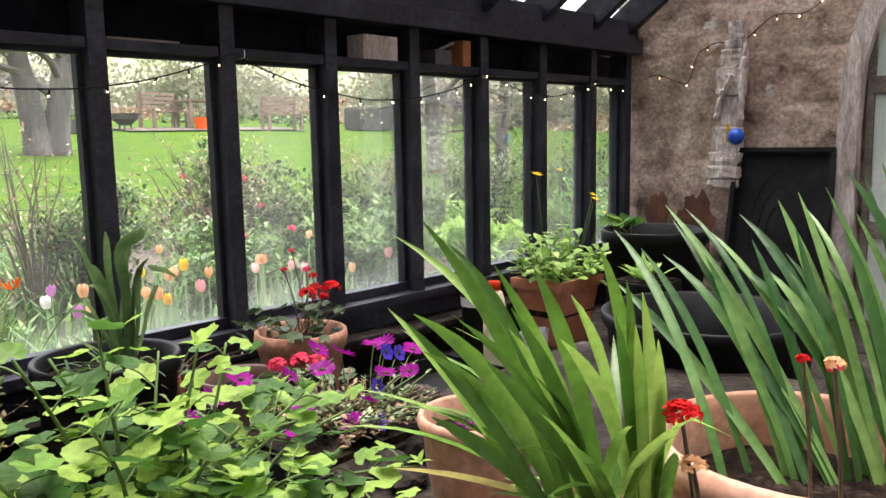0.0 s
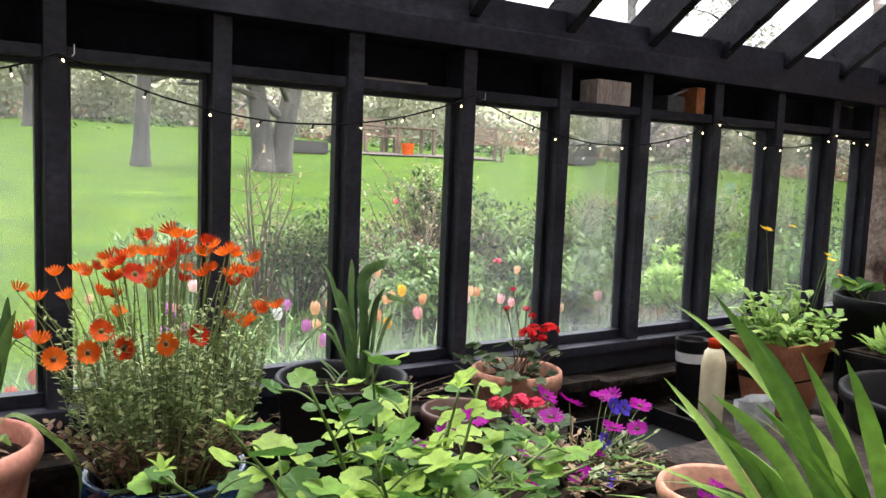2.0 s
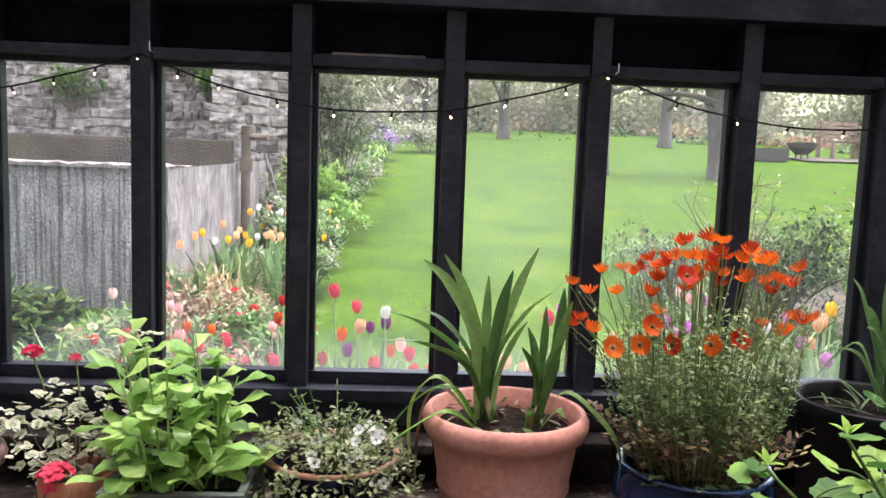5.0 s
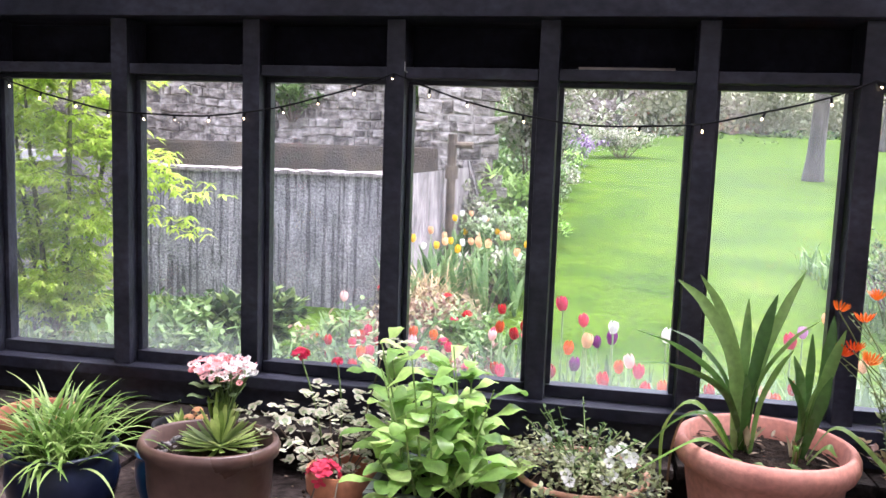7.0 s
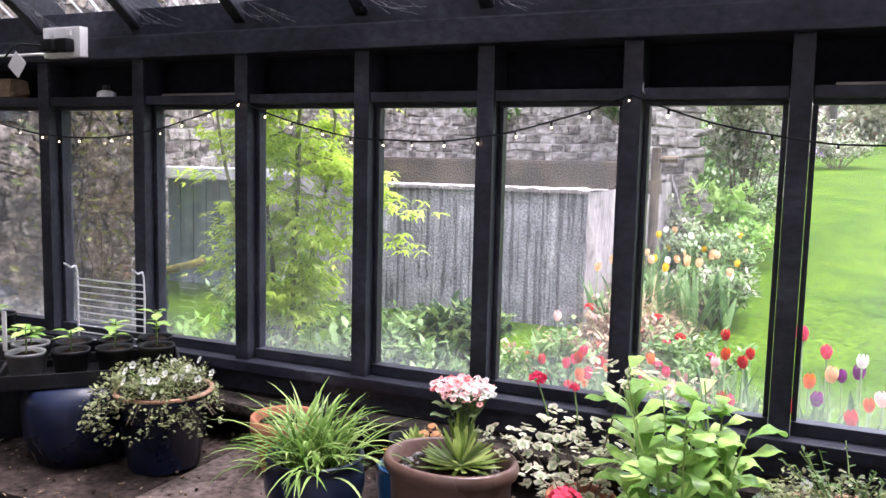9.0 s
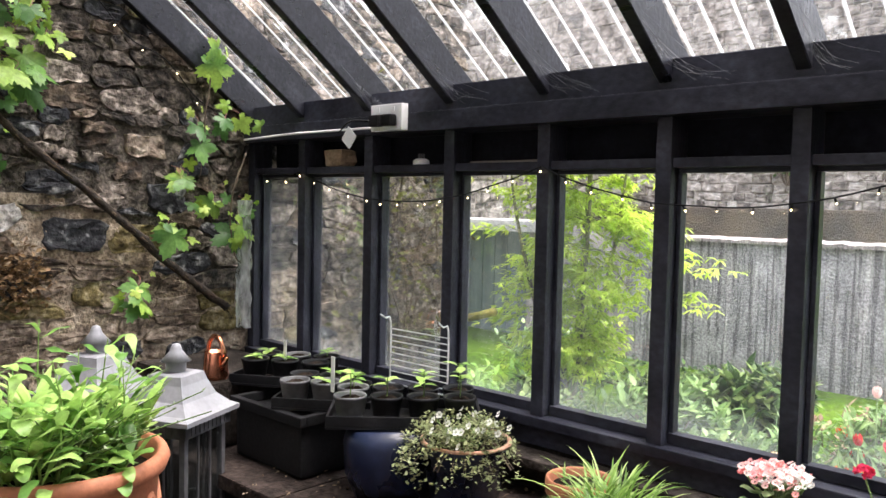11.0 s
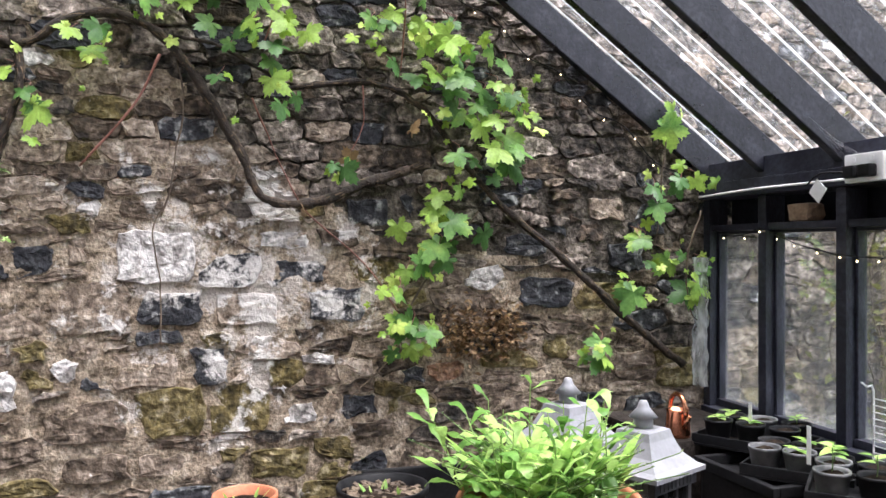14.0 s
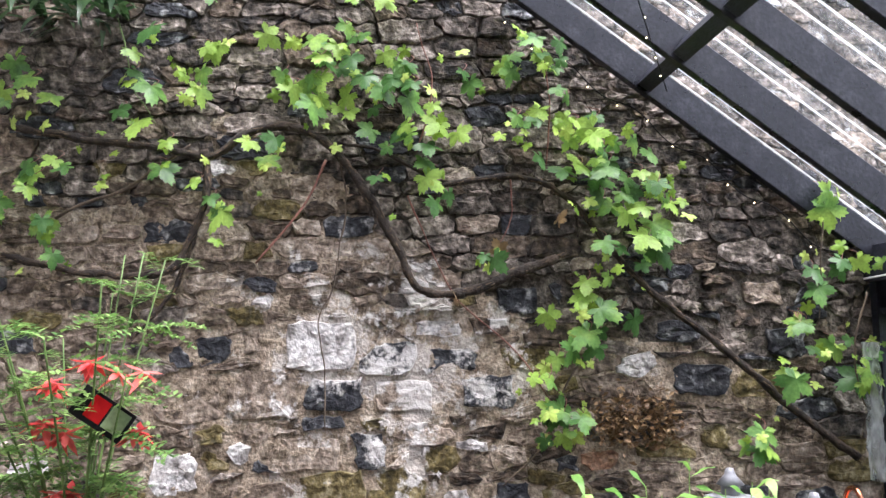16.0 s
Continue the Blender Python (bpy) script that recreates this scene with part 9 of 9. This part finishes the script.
def cane(pts, r0, r1, material, lift=0.05, wob=0.01):
    o = vine.location
    line = smooth_line([(wall_x(y) + lift - o.x, y - o.y, z - o.z) for y, z in pts], 12 if r0 > 0.011 else 6)
    for i, q in enumerate(line):
        q += Vector((0.01 * noise.noise(q * 9), wob * (noise.noise(q * 7 + Vector((3, 0, 0))) + 0.5 * noise.noise(q * 21)), wob * (noise.noise(q * 8) + 0.5 * noise.noise(q * 23))))
    rr = [0.82 * (r0 + (r1 - r0) * i / len(line)) * (1 + 0.4 * noise.noise(q * 25) + 0.35 * noise.noise(q * 60)) for i, q in enumerate(line)]
    part("cane", tube(bmesh.new(), line, rr, 8), material, vine, smooth=True)
    if r0 > 0.011:
        rnd = random.Random(int(r0 * 9999 + len(pts)))
        bm = bmesh.new()
        for k in range(len(line) * 14):
            i = rnd.randrange(len(line) - 2)
            along = (line[i + 1] - line[i]).normalized()
            out = Vector((rnd.uniform(0.1, 1), rnd.uniform(-1, 1), rnd.uniform(-1, 1))).normalized()
            a = line[i].lerp(line[i + 1], rnd.random()) + out * rr[i] * 0.9
            b = a + along * rnd.uniform(0.015, 0.05) * rnd.choice((-1, 1)) + out * rnd.uniform(-0.002, 0.008)
            w = along.cross(out).normalized() * rnd.uniform(0.001, 0.003)
            bm.faces.new([bm.verts.new(v) for v in (a - w, a + w, b)])
        tagged(part("shaggy_bark", bm, SHAGGY, vine), kind="stuff")


SHAGGY = mat("peeling_bark", [(0.025, 0.017, 0.011), (0.075, 0.05, 0.032), (0.16, 0.11, 0.068)], scale=20, rough=0.95, bump=0.2, island=0.9)
cane([(1.83, 1.15), (1.67, 1.27), (1.44, 1.47), (1.23, 1.65), (1.07, 1.78), (0.94, 1.92), (0.76, 2.14), (0.55, 2.22), (0.29, 2.18)], 0.020, 0.012, VINE_BARK)
cane([(0.72, 1.91), (0.54, 1.84), (0.36, 1.78), (0.2, 1.8), (0.12, 1.95), (0.01, 2.14), (-0.11, 2.32), (-0.26, 2.4), (-0.43, 2.38), (-0.57, 2.29), (-0.82, 2.33), (-1.12, 2.37), (-1.29, 2.4)], 0.022, 0.016, VINE_BARK, 0.06)
cane([(-0.59, 2.31), (-0.57, 2.18), (-0.63, 1.99), (-0.7, 1.87), (-0.9, 1.85), (-1.1, 1.88), (-1.29, 1.93)], 0.018, 0.014, VINE_BARK, 0.06)
cane([(-0.62, 1.97), (-0.7, 1.78), (-0.84, 1.62)], 0.012, 0.008, VINE_BARK)
cane([(-0.09, 2.31), (-0.07, 2.12), (-0.11, 1.82), (-0.16, 1.68), (-0.15, 1.51), (-0.14, 1.3)], 0.004, 0.003, TWIG)
cane([(-0.14, 2.27), (-0.22, 2.1), (-0.39, 1.89)], 0.006, 0.004, REDSTEM, 0.09, 0.0)
cane([(0.98, 1.75), (0.82, 1.56), (0.7, 1.36), (0.65, 1.22), (0.5, 1.08)], 0.006, 0.003, TWIG)
cane([(-1.11, 2.06), (-0.83, 2.2), (-0.63, 2.33)], 0.008, 0.006, TWIG)
cane([(0.16, 2.14), (0.32, 1.78), (0.53, 1.59), (0.69, 1.36)], 0.0035, 0.0025, REDSTEM, 0.06)
cane([(0.55, 2.22), (0.55, 2.07), (0.49, 1.94)], 0.004, 0.002, REDSTEM)
cane([(1.75, 2.18), (1.71, 1.96), (1.69, 1.68), (1.62, 1.59)], 0.004, 0.002, TWIG, 0.1)
cane([(1.88, 1.76), (1.82, 1.59), (1.83, 1.38), (1.88, 1.32)], 0.005, 0.003, TWIG, 0.1)
cane([(0.29, 2.18), (0.1, 2.3), (-0.1, 2.35)], 0.010, 0.008, VINE_BARK)
cane([(0.2, 2.3), (0.25, 2.55), (0.2, 2.8)], 0.004, 0.002, REDSTEM, 0.08)
cane([(0.68, 2.25), (0.70, 2.5), (0.68, 2.72)], 0.004, 0.002, REDSTEM, 0.08)
cane([(-0.9, 2.8), (-0.84, 2.55), (-0.75, 2.4)], 0.003, 0.002, STEM, 0.1)
rnd = random.Random(91)
CLUSTERS = [(-0.86, 2.58, 0.053, 1), (-0.76, 2.73, 0.043, 1), (-0.72, 2.61, 0.129, 6), (-0.79, 2.39, 0.096, 3), (-0.36, 2.31, 0.053, 2), (-0.45, 2.16, 0.127, 5), (-0.76, 2.24, 0.053, 1), (-1.17, 2.08, 0.167, 16), (-0.64, 2.74, 0.151, 4),
            (-0.26, 2.65, 0.109, 8), (-0.14, 2.54, 0.13, 10), (0.08, 2.77, 0.132, 6), (0.06, 2.52, 0.152, 12), (0.25, 2.5, 0.131, 12), (0.2, 2.24, 0.129, 8), (-0.09, 2.72, 0.087, 4), (-1.2, 2.52, 0.106, 6)]
CLUSTERS += [(0.68, 2.55, 0.154, 14), (0.74, 2.37, 0.132, 12), (0.68, 2.69, 0.066, 4), (0.97, 2.18, 0.153, 22), (1.01, 2.03, 0.131, 15), (0.89, 1.75, 0.097, 8), (0.74, 1.63, 0.096, 7), (0.7, 1.4, 0.095, 8), (0.7, 1.28, 0.07, 4), (1.74, 2.09, 0.06, 2),
             (1.7, 1.85, 0.07, 3), (1.84, 1.89, 0.07, 3), (1.59, 1.46, 0.054, 2), (1.45, 1.24, 0.064, 4), (1.77, 1.59, 0.043, 2), (1.86, 1.49, 0.065, 4), (1.64, 1.62, 0.065, 3), (0.46, 1.88, 0.043, 2)]
for y, z, r, n in [(y, z, r * 1.25, int(n * 0.8) + 1) for y, z, r, n in CLUSTERS]:
    for i in range(n):
        a, q = rnd.uniform(0, 6.28), r * math.sqrt(rnd.random())
        c = Vector((wall_x(y) + rnd.uniform(0.07, 0.16), y + q * math.cos(a), z + q * math.sin(a)))
        s = rnd.uniform(0.065, 0.13) * (0.8 if q > 0.7 * r else 1.0)
        nrm = Vector((1.0, rnd.uniform(-1.0, 1.0), rnd.uniform(-0.2, 1.3)))
        m = Matrix.Translation(c - vine.location) @ nrm.to_track_quat("Z", "Y").to_matrix().to_4x4() @ Matrix.Rotation(rnd.uniform(2.0, 4.2), 4, "Z") @ Matrix.Diagonal((s, s, s, 1))
        share("leaf", VINE[rnd.randrange(4)], vine, m)
        if i % 2 == 0:
            k = c - vine.location
            stalk(vine, [k, k + Vector((-0.03, 0.02, 0.03)), k + Vector((-0.06, rnd.uniform(-0.03, 0.03), 0.05))], 0.0013, REDSTEM, "leaf_stalk")
# young small leaves among the rest
young = bmesh.new()
for y, z, r, n in CLUSTERS:
    for i in range(n // 2 + 2):
        a, q = rnd.uniform(0, 6.28), r * 1.7 * math.sqrt(rnd.random())
        c = Vector((wall_x(y) + rnd.uniform(0.05, 0.15), y + q * math.cos(a), z + q * math.sin(a)))
        s = rnd.uniform(0.02, 0.06)
        nrm = Vector((1.0, rnd.uniform(-1.2, 1.2), rnd.uniform(-0.3, 1.5)))
        m = Matrix.Translation(c - vine.location) @ nrm.to_track_quat("Z", "Y").to_matrix().to_4x4() @ Matrix.Rotation(rnd.uniform(1.6, 4.6), 4, "Z") @ Matrix.Diagonal((s, s, s, 1))
        fresh = VINE[i % 4].copy()
        fresh.transform(m)
        young.from_mesh(fresh)
        bpy.data.meshes.remove(fresh)
tagged(part("young_leaves", young, YOUNG_VINE, vine, smooth=True), kind="stuff")
for y, z in ((0.72, 2.04), (0.5, 1.93), (0.34, 1.74), (1.63, 1.66)):
    share("dead_leaf", DRY_VINE, vine, Matrix.Translation(Vector((wall_x(y) + 0.08, y, z)) - vine.location) @ Euler((1.2, 0.5, y * 9)).to_matrix().to_4x4() @ Matrix.Diagonal((0.07, 0.07, 0.07, 1)))
fern = thing("wall_fern", (wall_x(-1.1) + 0.05, -1.1, 2.85), "dark ferny growth high on the stone wall", "fern")
DARK_STRAP = leafy("dark_fern_frond", [(0.02, 0.05, 0.02), (0.05, 0.10, 0.03)], rand=0.5)
straps(fern, 90, 0.30, 0.028, (0.6, 2.0), (0.4, 1.4), 0, DARK_STRAP, 93, 0.2, fan=(-1.57, -1.0, -2.1))

# ---- stones of the rubble wall ----
def stone_mat(name, cols, rand=0.2, scale=27):
    return mat(name, cols, scale=scale, rough=0.9, bump=1.0, bscale=65, rand=rand, fine=0.45, bdist=0.008, spec=0.3)


STONES = {
    "G": STONE,
    "D": stone_mat("black_whinstone", [(0.012, 0.013, 0.017), (0.028, 0.029, 0.034), (0.055, 0.056, 0.062), (0.34, 0.34, 0.335)], 0.1, 24),
    "T": stone_mat("tan_sandstone", [(0.075, 0.056, 0.042), (0.20, 0.155, 0.118), (0.32, 0.26, 0.205), (0.48, 0.41, 0.345)]),
    "O": stone_mat("olive_stained_stone", [(0.025, 0.02, 0.01), (0.085, 0.066, 0.026), (0.155, 0.122, 0.05), (0.32, 0.27, 0.17)], 0.1),
    "R": stone_mat("red_brown_stone", [(0.14, 0.07, 0.04), (0.24, 0.135, 0.08), (0.33, 0.22, 0.15)]),
    "B": stone_mat("brown_stone_block", [(0.016, 0.012, 0.009), (0.055, 0.041, 0.03), (0.12, 0.09, 0.066), (0.27, 0.215, 0.17)]),
    "W": stone_mat("whitewashed_stone", [(0.07, 0.065, 0.06), (0.36, 0.33, 0.31), (0.62, 0.59, 0.57), (0.76, 0.74, 0.72)], 0.1, 19),
}
NOTED_BY_KIND = {
    "W": ((-0.16, 1.59, 0.26, 0.18), (0.01, 1.62, 0.06, 0.07), (0.4, 1.22, 0.11, 0.04), (0.33, 1.03, 0.12, 0.09), (0.25, 1.1, 0.06, 0.05), (-0.45, 1.2, 0.09, 0.12), (-0.68, 1.14, 0.16, 0.16), (0.28, 1.65, 0.17, 0.07)),
    "D": ((0.09, 1.54, 0.2, 0.12), (-0.11, 1.41, 0.21, 0.13), (-0.15, 1.31, 0.16, 0.05), (0.46, 1.41, 0.2, 0.12), (0.0, 1.21, 0.15, 0.13), (-0.35, 1.16, 0.1, 0.11), (-0.55, 1.58, 0.13, 0.12), (-0.66, 1.56, 0.09, 0.08), (0.54, 1.04, 0.13, 0.1), (0.58, 1.75, 0.16, 0.1), (0.7, 1.76, 0.08, 0.11), (0.31, 1.53, 0.21, 0.09), (1.27, 1.45, 0.22, 0.12), (1.61, 1.58, 0.15, 0.12), (1.19, 1.63, 0.17, 0.08), (0.76, 1.15, 0.1, 0.06)),
    "O": ((0.04, 1.3, 0.1, 0.05), (0.28, 1.18, 0.13, 0.1), (-0.11, 1.05, 0.22, 0.18), (0.11, 1.05, 0.21, 0.18), (-0.54, 1.17, 0.1, 0.11), (-0.56, 1.28, 0.12, 0.08), (0.65, 1.03, 0.08, 0.09), (0.1, 0.9, 0.12, 0.05), (0.26, 0.85, 0.19, 0.11), (0.45, 0.89, 0.14, 0.09), (1.31, 1.23, 0.1, 0.08), (1.49, 1.43, 0.21, 0.11)),
    "T": ((0.14, 1.4, 0.2, 0.11), (-0.64, 1.39, 0.23, 0.14), (-0.5, 1.78, 0.11, 0.07), (-0.16, 0.87, 0.17, 0.07), (-0.37, 1.42, 0.24, 0.17), (-0.19, 1.2, 0.21, 0.12), (-0.37, 1.6, 0.14, 0.11), (1.52, 1.77, 0.15, 0.08)),
    "B": ((0.37, 1.31, 0.11, 0.05), (0.41, 1.16, 0.12, 0.08), (-0.69, 1.27, 0.14, 0.09), (-0.2, 1.75, 0.15, 0.07), (-0.39, 1.03, 0.26, 0.14), (-0.35, 0.87, 0.2, 0.09), (-0.63, 0.94, 0.24, 0.1), (-0.61, 1.02, 0.12, 0.06), (0.46, 1.66, 0.16, 0.06), (0.6, 0.96, 0.15, 0.06), (-0.58, 1.68, 0.15, 0.04), (1.35, 1.83, 0.11, 0.04), (1.33, 1.78, 0.13, 0.04), (1.46, 1.68, 0.11, 0.07)),
    "R": ((0.87, 1.16, 0.13, 0.07),),
}
NOTED = [(*q, k) for k, v in NOTED_BY_KIND.items() for q in v]


def lay_stones():
    """Seeds of the stones in wavering courses: place, width, height and kind."""
    rnd = random.Random(5)
    laid = list(NOTED)
    z = 0.60
    while z < 4.9:
        h = rnd.uniform(0.045, 0.125) if z < 1.75 else rnd.uniform(0.035, 0.10)
        y = -1.85
        while y < 3.0:
            w = h * rnd.uniform(0.8, 2.6) + 0.02
            wave = 0.05 * noise.noise((y * 1.3, z * 1.1, 5)) + 0.025 * noise.noise((y * 6, z * 3, 1))
            c = (y + w / 2, z + h / 2 + wave, w, h)
            if all(abs(c[0] - q[0]) > q[2] * 0.5 or abs(c[1] - q[1]) > q[3] * 0.5 for q in NOTED):
                pick = rnd.random()
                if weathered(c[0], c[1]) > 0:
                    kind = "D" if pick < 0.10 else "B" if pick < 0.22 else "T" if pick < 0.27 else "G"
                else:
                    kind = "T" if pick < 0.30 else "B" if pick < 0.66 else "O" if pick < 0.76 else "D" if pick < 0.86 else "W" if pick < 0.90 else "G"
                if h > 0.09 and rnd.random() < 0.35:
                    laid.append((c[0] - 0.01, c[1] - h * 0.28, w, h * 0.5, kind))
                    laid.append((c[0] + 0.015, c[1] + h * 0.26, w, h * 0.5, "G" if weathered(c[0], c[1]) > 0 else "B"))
                else:
                    laid.append((*c, kind))
            y += w
        z += h
    return laid


def cut(poly, a, b, c):
    """The part of a convex outline where a*y + b*z <= c."""
    res = []
    for p, q in zip(poly, poly[1:] + poly[:1]):
        u, v = a * p[0] + b * p[1] - c, a * q[0] + b * q[1] - c
        if u <= 0:
            res.append(p)
        if u * v < 0:
            t = u / (u - v)
            res.append((p[0] + (q[0] - p[0]) * t, p[1] + (q[1] - p[1]) * t))
    return res


def outline(i, seeds, arr, rnd):
    """The stone's own field between its neighbours, with a joint all round and an uneven edge."""
    y, z, w, h, _ = seeds[i]
    st = 2.4
    d2 = ((arr[:, 0] - y) / st) ** 2 + (arr[:, 1] - z) ** 2
    ky, big = (0.52, 4.0) if i < len(NOTED) else (0.85, 1.0)
    poly = [(y - w * ky, z - h * ky), (y + w * ky, z - h * ky), (y + w * ky, z + h * ky), (y - w * ky, z + h * ky)]
    wi = (min(h, w / st) * 0.5) ** 2 * big
    for j in np.argsort(d2)[1:26]:
        yj, zj, wj, hj, _ = seeds[j]
        ww = (min(hj, wj / st) * 0.5) ** 2 * (4.0 if j < len(NOTED) else 1.0)
        a, b = 2 * (yj - y) / st ** 2, 2 * (zj - z)
        c = (yj * yj - y * y) / st ** 2 + zj * zj - z * z - ww + wi
        poly = cut(poly, a, b, c)
        if len(poly) < 3:
            return None
    cy, cz = sum(p[0] for p in poly) / len(poly), sum(p[1] for p in poly) / len(poly)
    sy, sz = max(p[0] for p in poly) - min(p[0] for p in poly), max(p[1] for p in poly) - min(p[1] for p in poly)
    if sy < 0.022 or sz < 0.016:
        return None
    g = rnd.uniform(0.003, 0.015)
    poly = [(cy + (p[0] - cy) * (1 - g / sy), cz + (p[1] - cz) * (1 - g / sz)) for p in poly]
    fine = []
    jit = 1.3 if i < len(NOTED) else 1.0
    for p, q in zip(poly, poly[1:] + poly[:1]):
        ln = math.hypot(q[0] - p[0], q[1] - p[1])
        if ln < 0.006:
            continue
        k = max(2, min(4, int(ln / 0.03) + 1))
        for s in range(k):
            t = (s + 0.25) / k
            fine.append((p[0] + (q[0] - p[0]) * t + jit * rnd.uniform(-0.009, 0.009), p[1] + (q[1] - p[1]) * t + jit * rnd.uniform(-0.007, 0.007)))
    return (cy, cz, fine) if len(fine) > 4 else None


def add_stone(bm, rnd, fine, cy, cz, o):
    """A worn stone face bedded in the mortar, its origin at o."""
    # old is true on the darker upper part of the wall
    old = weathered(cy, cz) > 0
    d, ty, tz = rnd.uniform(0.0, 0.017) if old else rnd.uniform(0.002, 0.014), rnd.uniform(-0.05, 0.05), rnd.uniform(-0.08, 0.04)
    rings = []
    for scale, depth in ((1.0, -0.03), (0.995, 0.55), (0.965, 0.92), (0.80, 1.0), (0.45, 1.0)):
        ring = []
        for y, z in fine:
            yy, zz = cy + (y - cy) * scale, cz + (z - cz) * scale
            x = wall_x(yy) - 0.035 if depth < 0 else wall_x(yy) + d * depth + (yy - cy) * ty + (zz - cz) * tz + 0.008 * noise.noise((yy * 17, zz * 17, cy)) + 0.006 * noise.noise((yy * 50, zz * 50, cz)) + rnd.uniform(-0.0018, 0.0018)
            ring.append(bm.verts.new((x - o[0], yy - o[1], zz - o[2])))
        rings.append(ring)
    n = len(fine)
    for a, b in zip(rings, rings[1:]):
        for i in range(n):
            bm.faces.new((a[i], a[(i + 1) % n], b[(i + 1) % n], b[i]))
    bm.faces.new(rings[-1])


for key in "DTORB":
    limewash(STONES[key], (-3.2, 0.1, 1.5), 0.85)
SEEDS = lay_stones()
arr = np.array([(q[0], q[1]) for q in SEEDS])
rnd = random.Random(6)
fields = [(i, outline(i, SEEDS, arr, rnd)) for i in range(len(SEEDS))]
fields = [(SEEDS[i][4], *f) for i, f in fields if f and f[1] > 0.5]
near = sorted(range(len(fields)), key=lambda i: abs(fields[i][1] - 0.4) + 1.2 * abs(fields[i][2] - 1.75) if fields[i][1] < 1.95 else 99)
single = set(near[:300])
rest = {k: bmesh.new() for k in STONES}
for i, (kind, cy, cz, fine) in enumerate(fields):
    if i in single:
        o = (wall_x(cy), cy, cz)
        bm = bmesh.new()
        add_stone(bm, rnd, fine, cy, cz, o)
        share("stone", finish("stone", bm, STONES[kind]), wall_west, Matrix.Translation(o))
    else:
        add_stone(rest[kind], rnd, fine, cy, cz, (0, 0, 0))
JOINED = {k: v for k, v in STONES.items()}
JOINED["G"] = STONE_JOINED
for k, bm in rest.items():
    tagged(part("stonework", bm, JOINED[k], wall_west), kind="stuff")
moss = bmesh.new()
for i in range(900):
    y, z = rnd.choice((rnd.gauss(1.08, 0.05), rnd.gauss(0.93, 0.05))), rnd.gauss(1.30, 0.05)
    cross_leaf(moss, Vector((wall_x(y) + rnd.uniform(0.02, 0.05), y, z)), rnd.uniform(0.01, 0.03), rnd)
tagged(part("moss_patch", moss, BROWNLEAF, wall_west), kind="stuff")
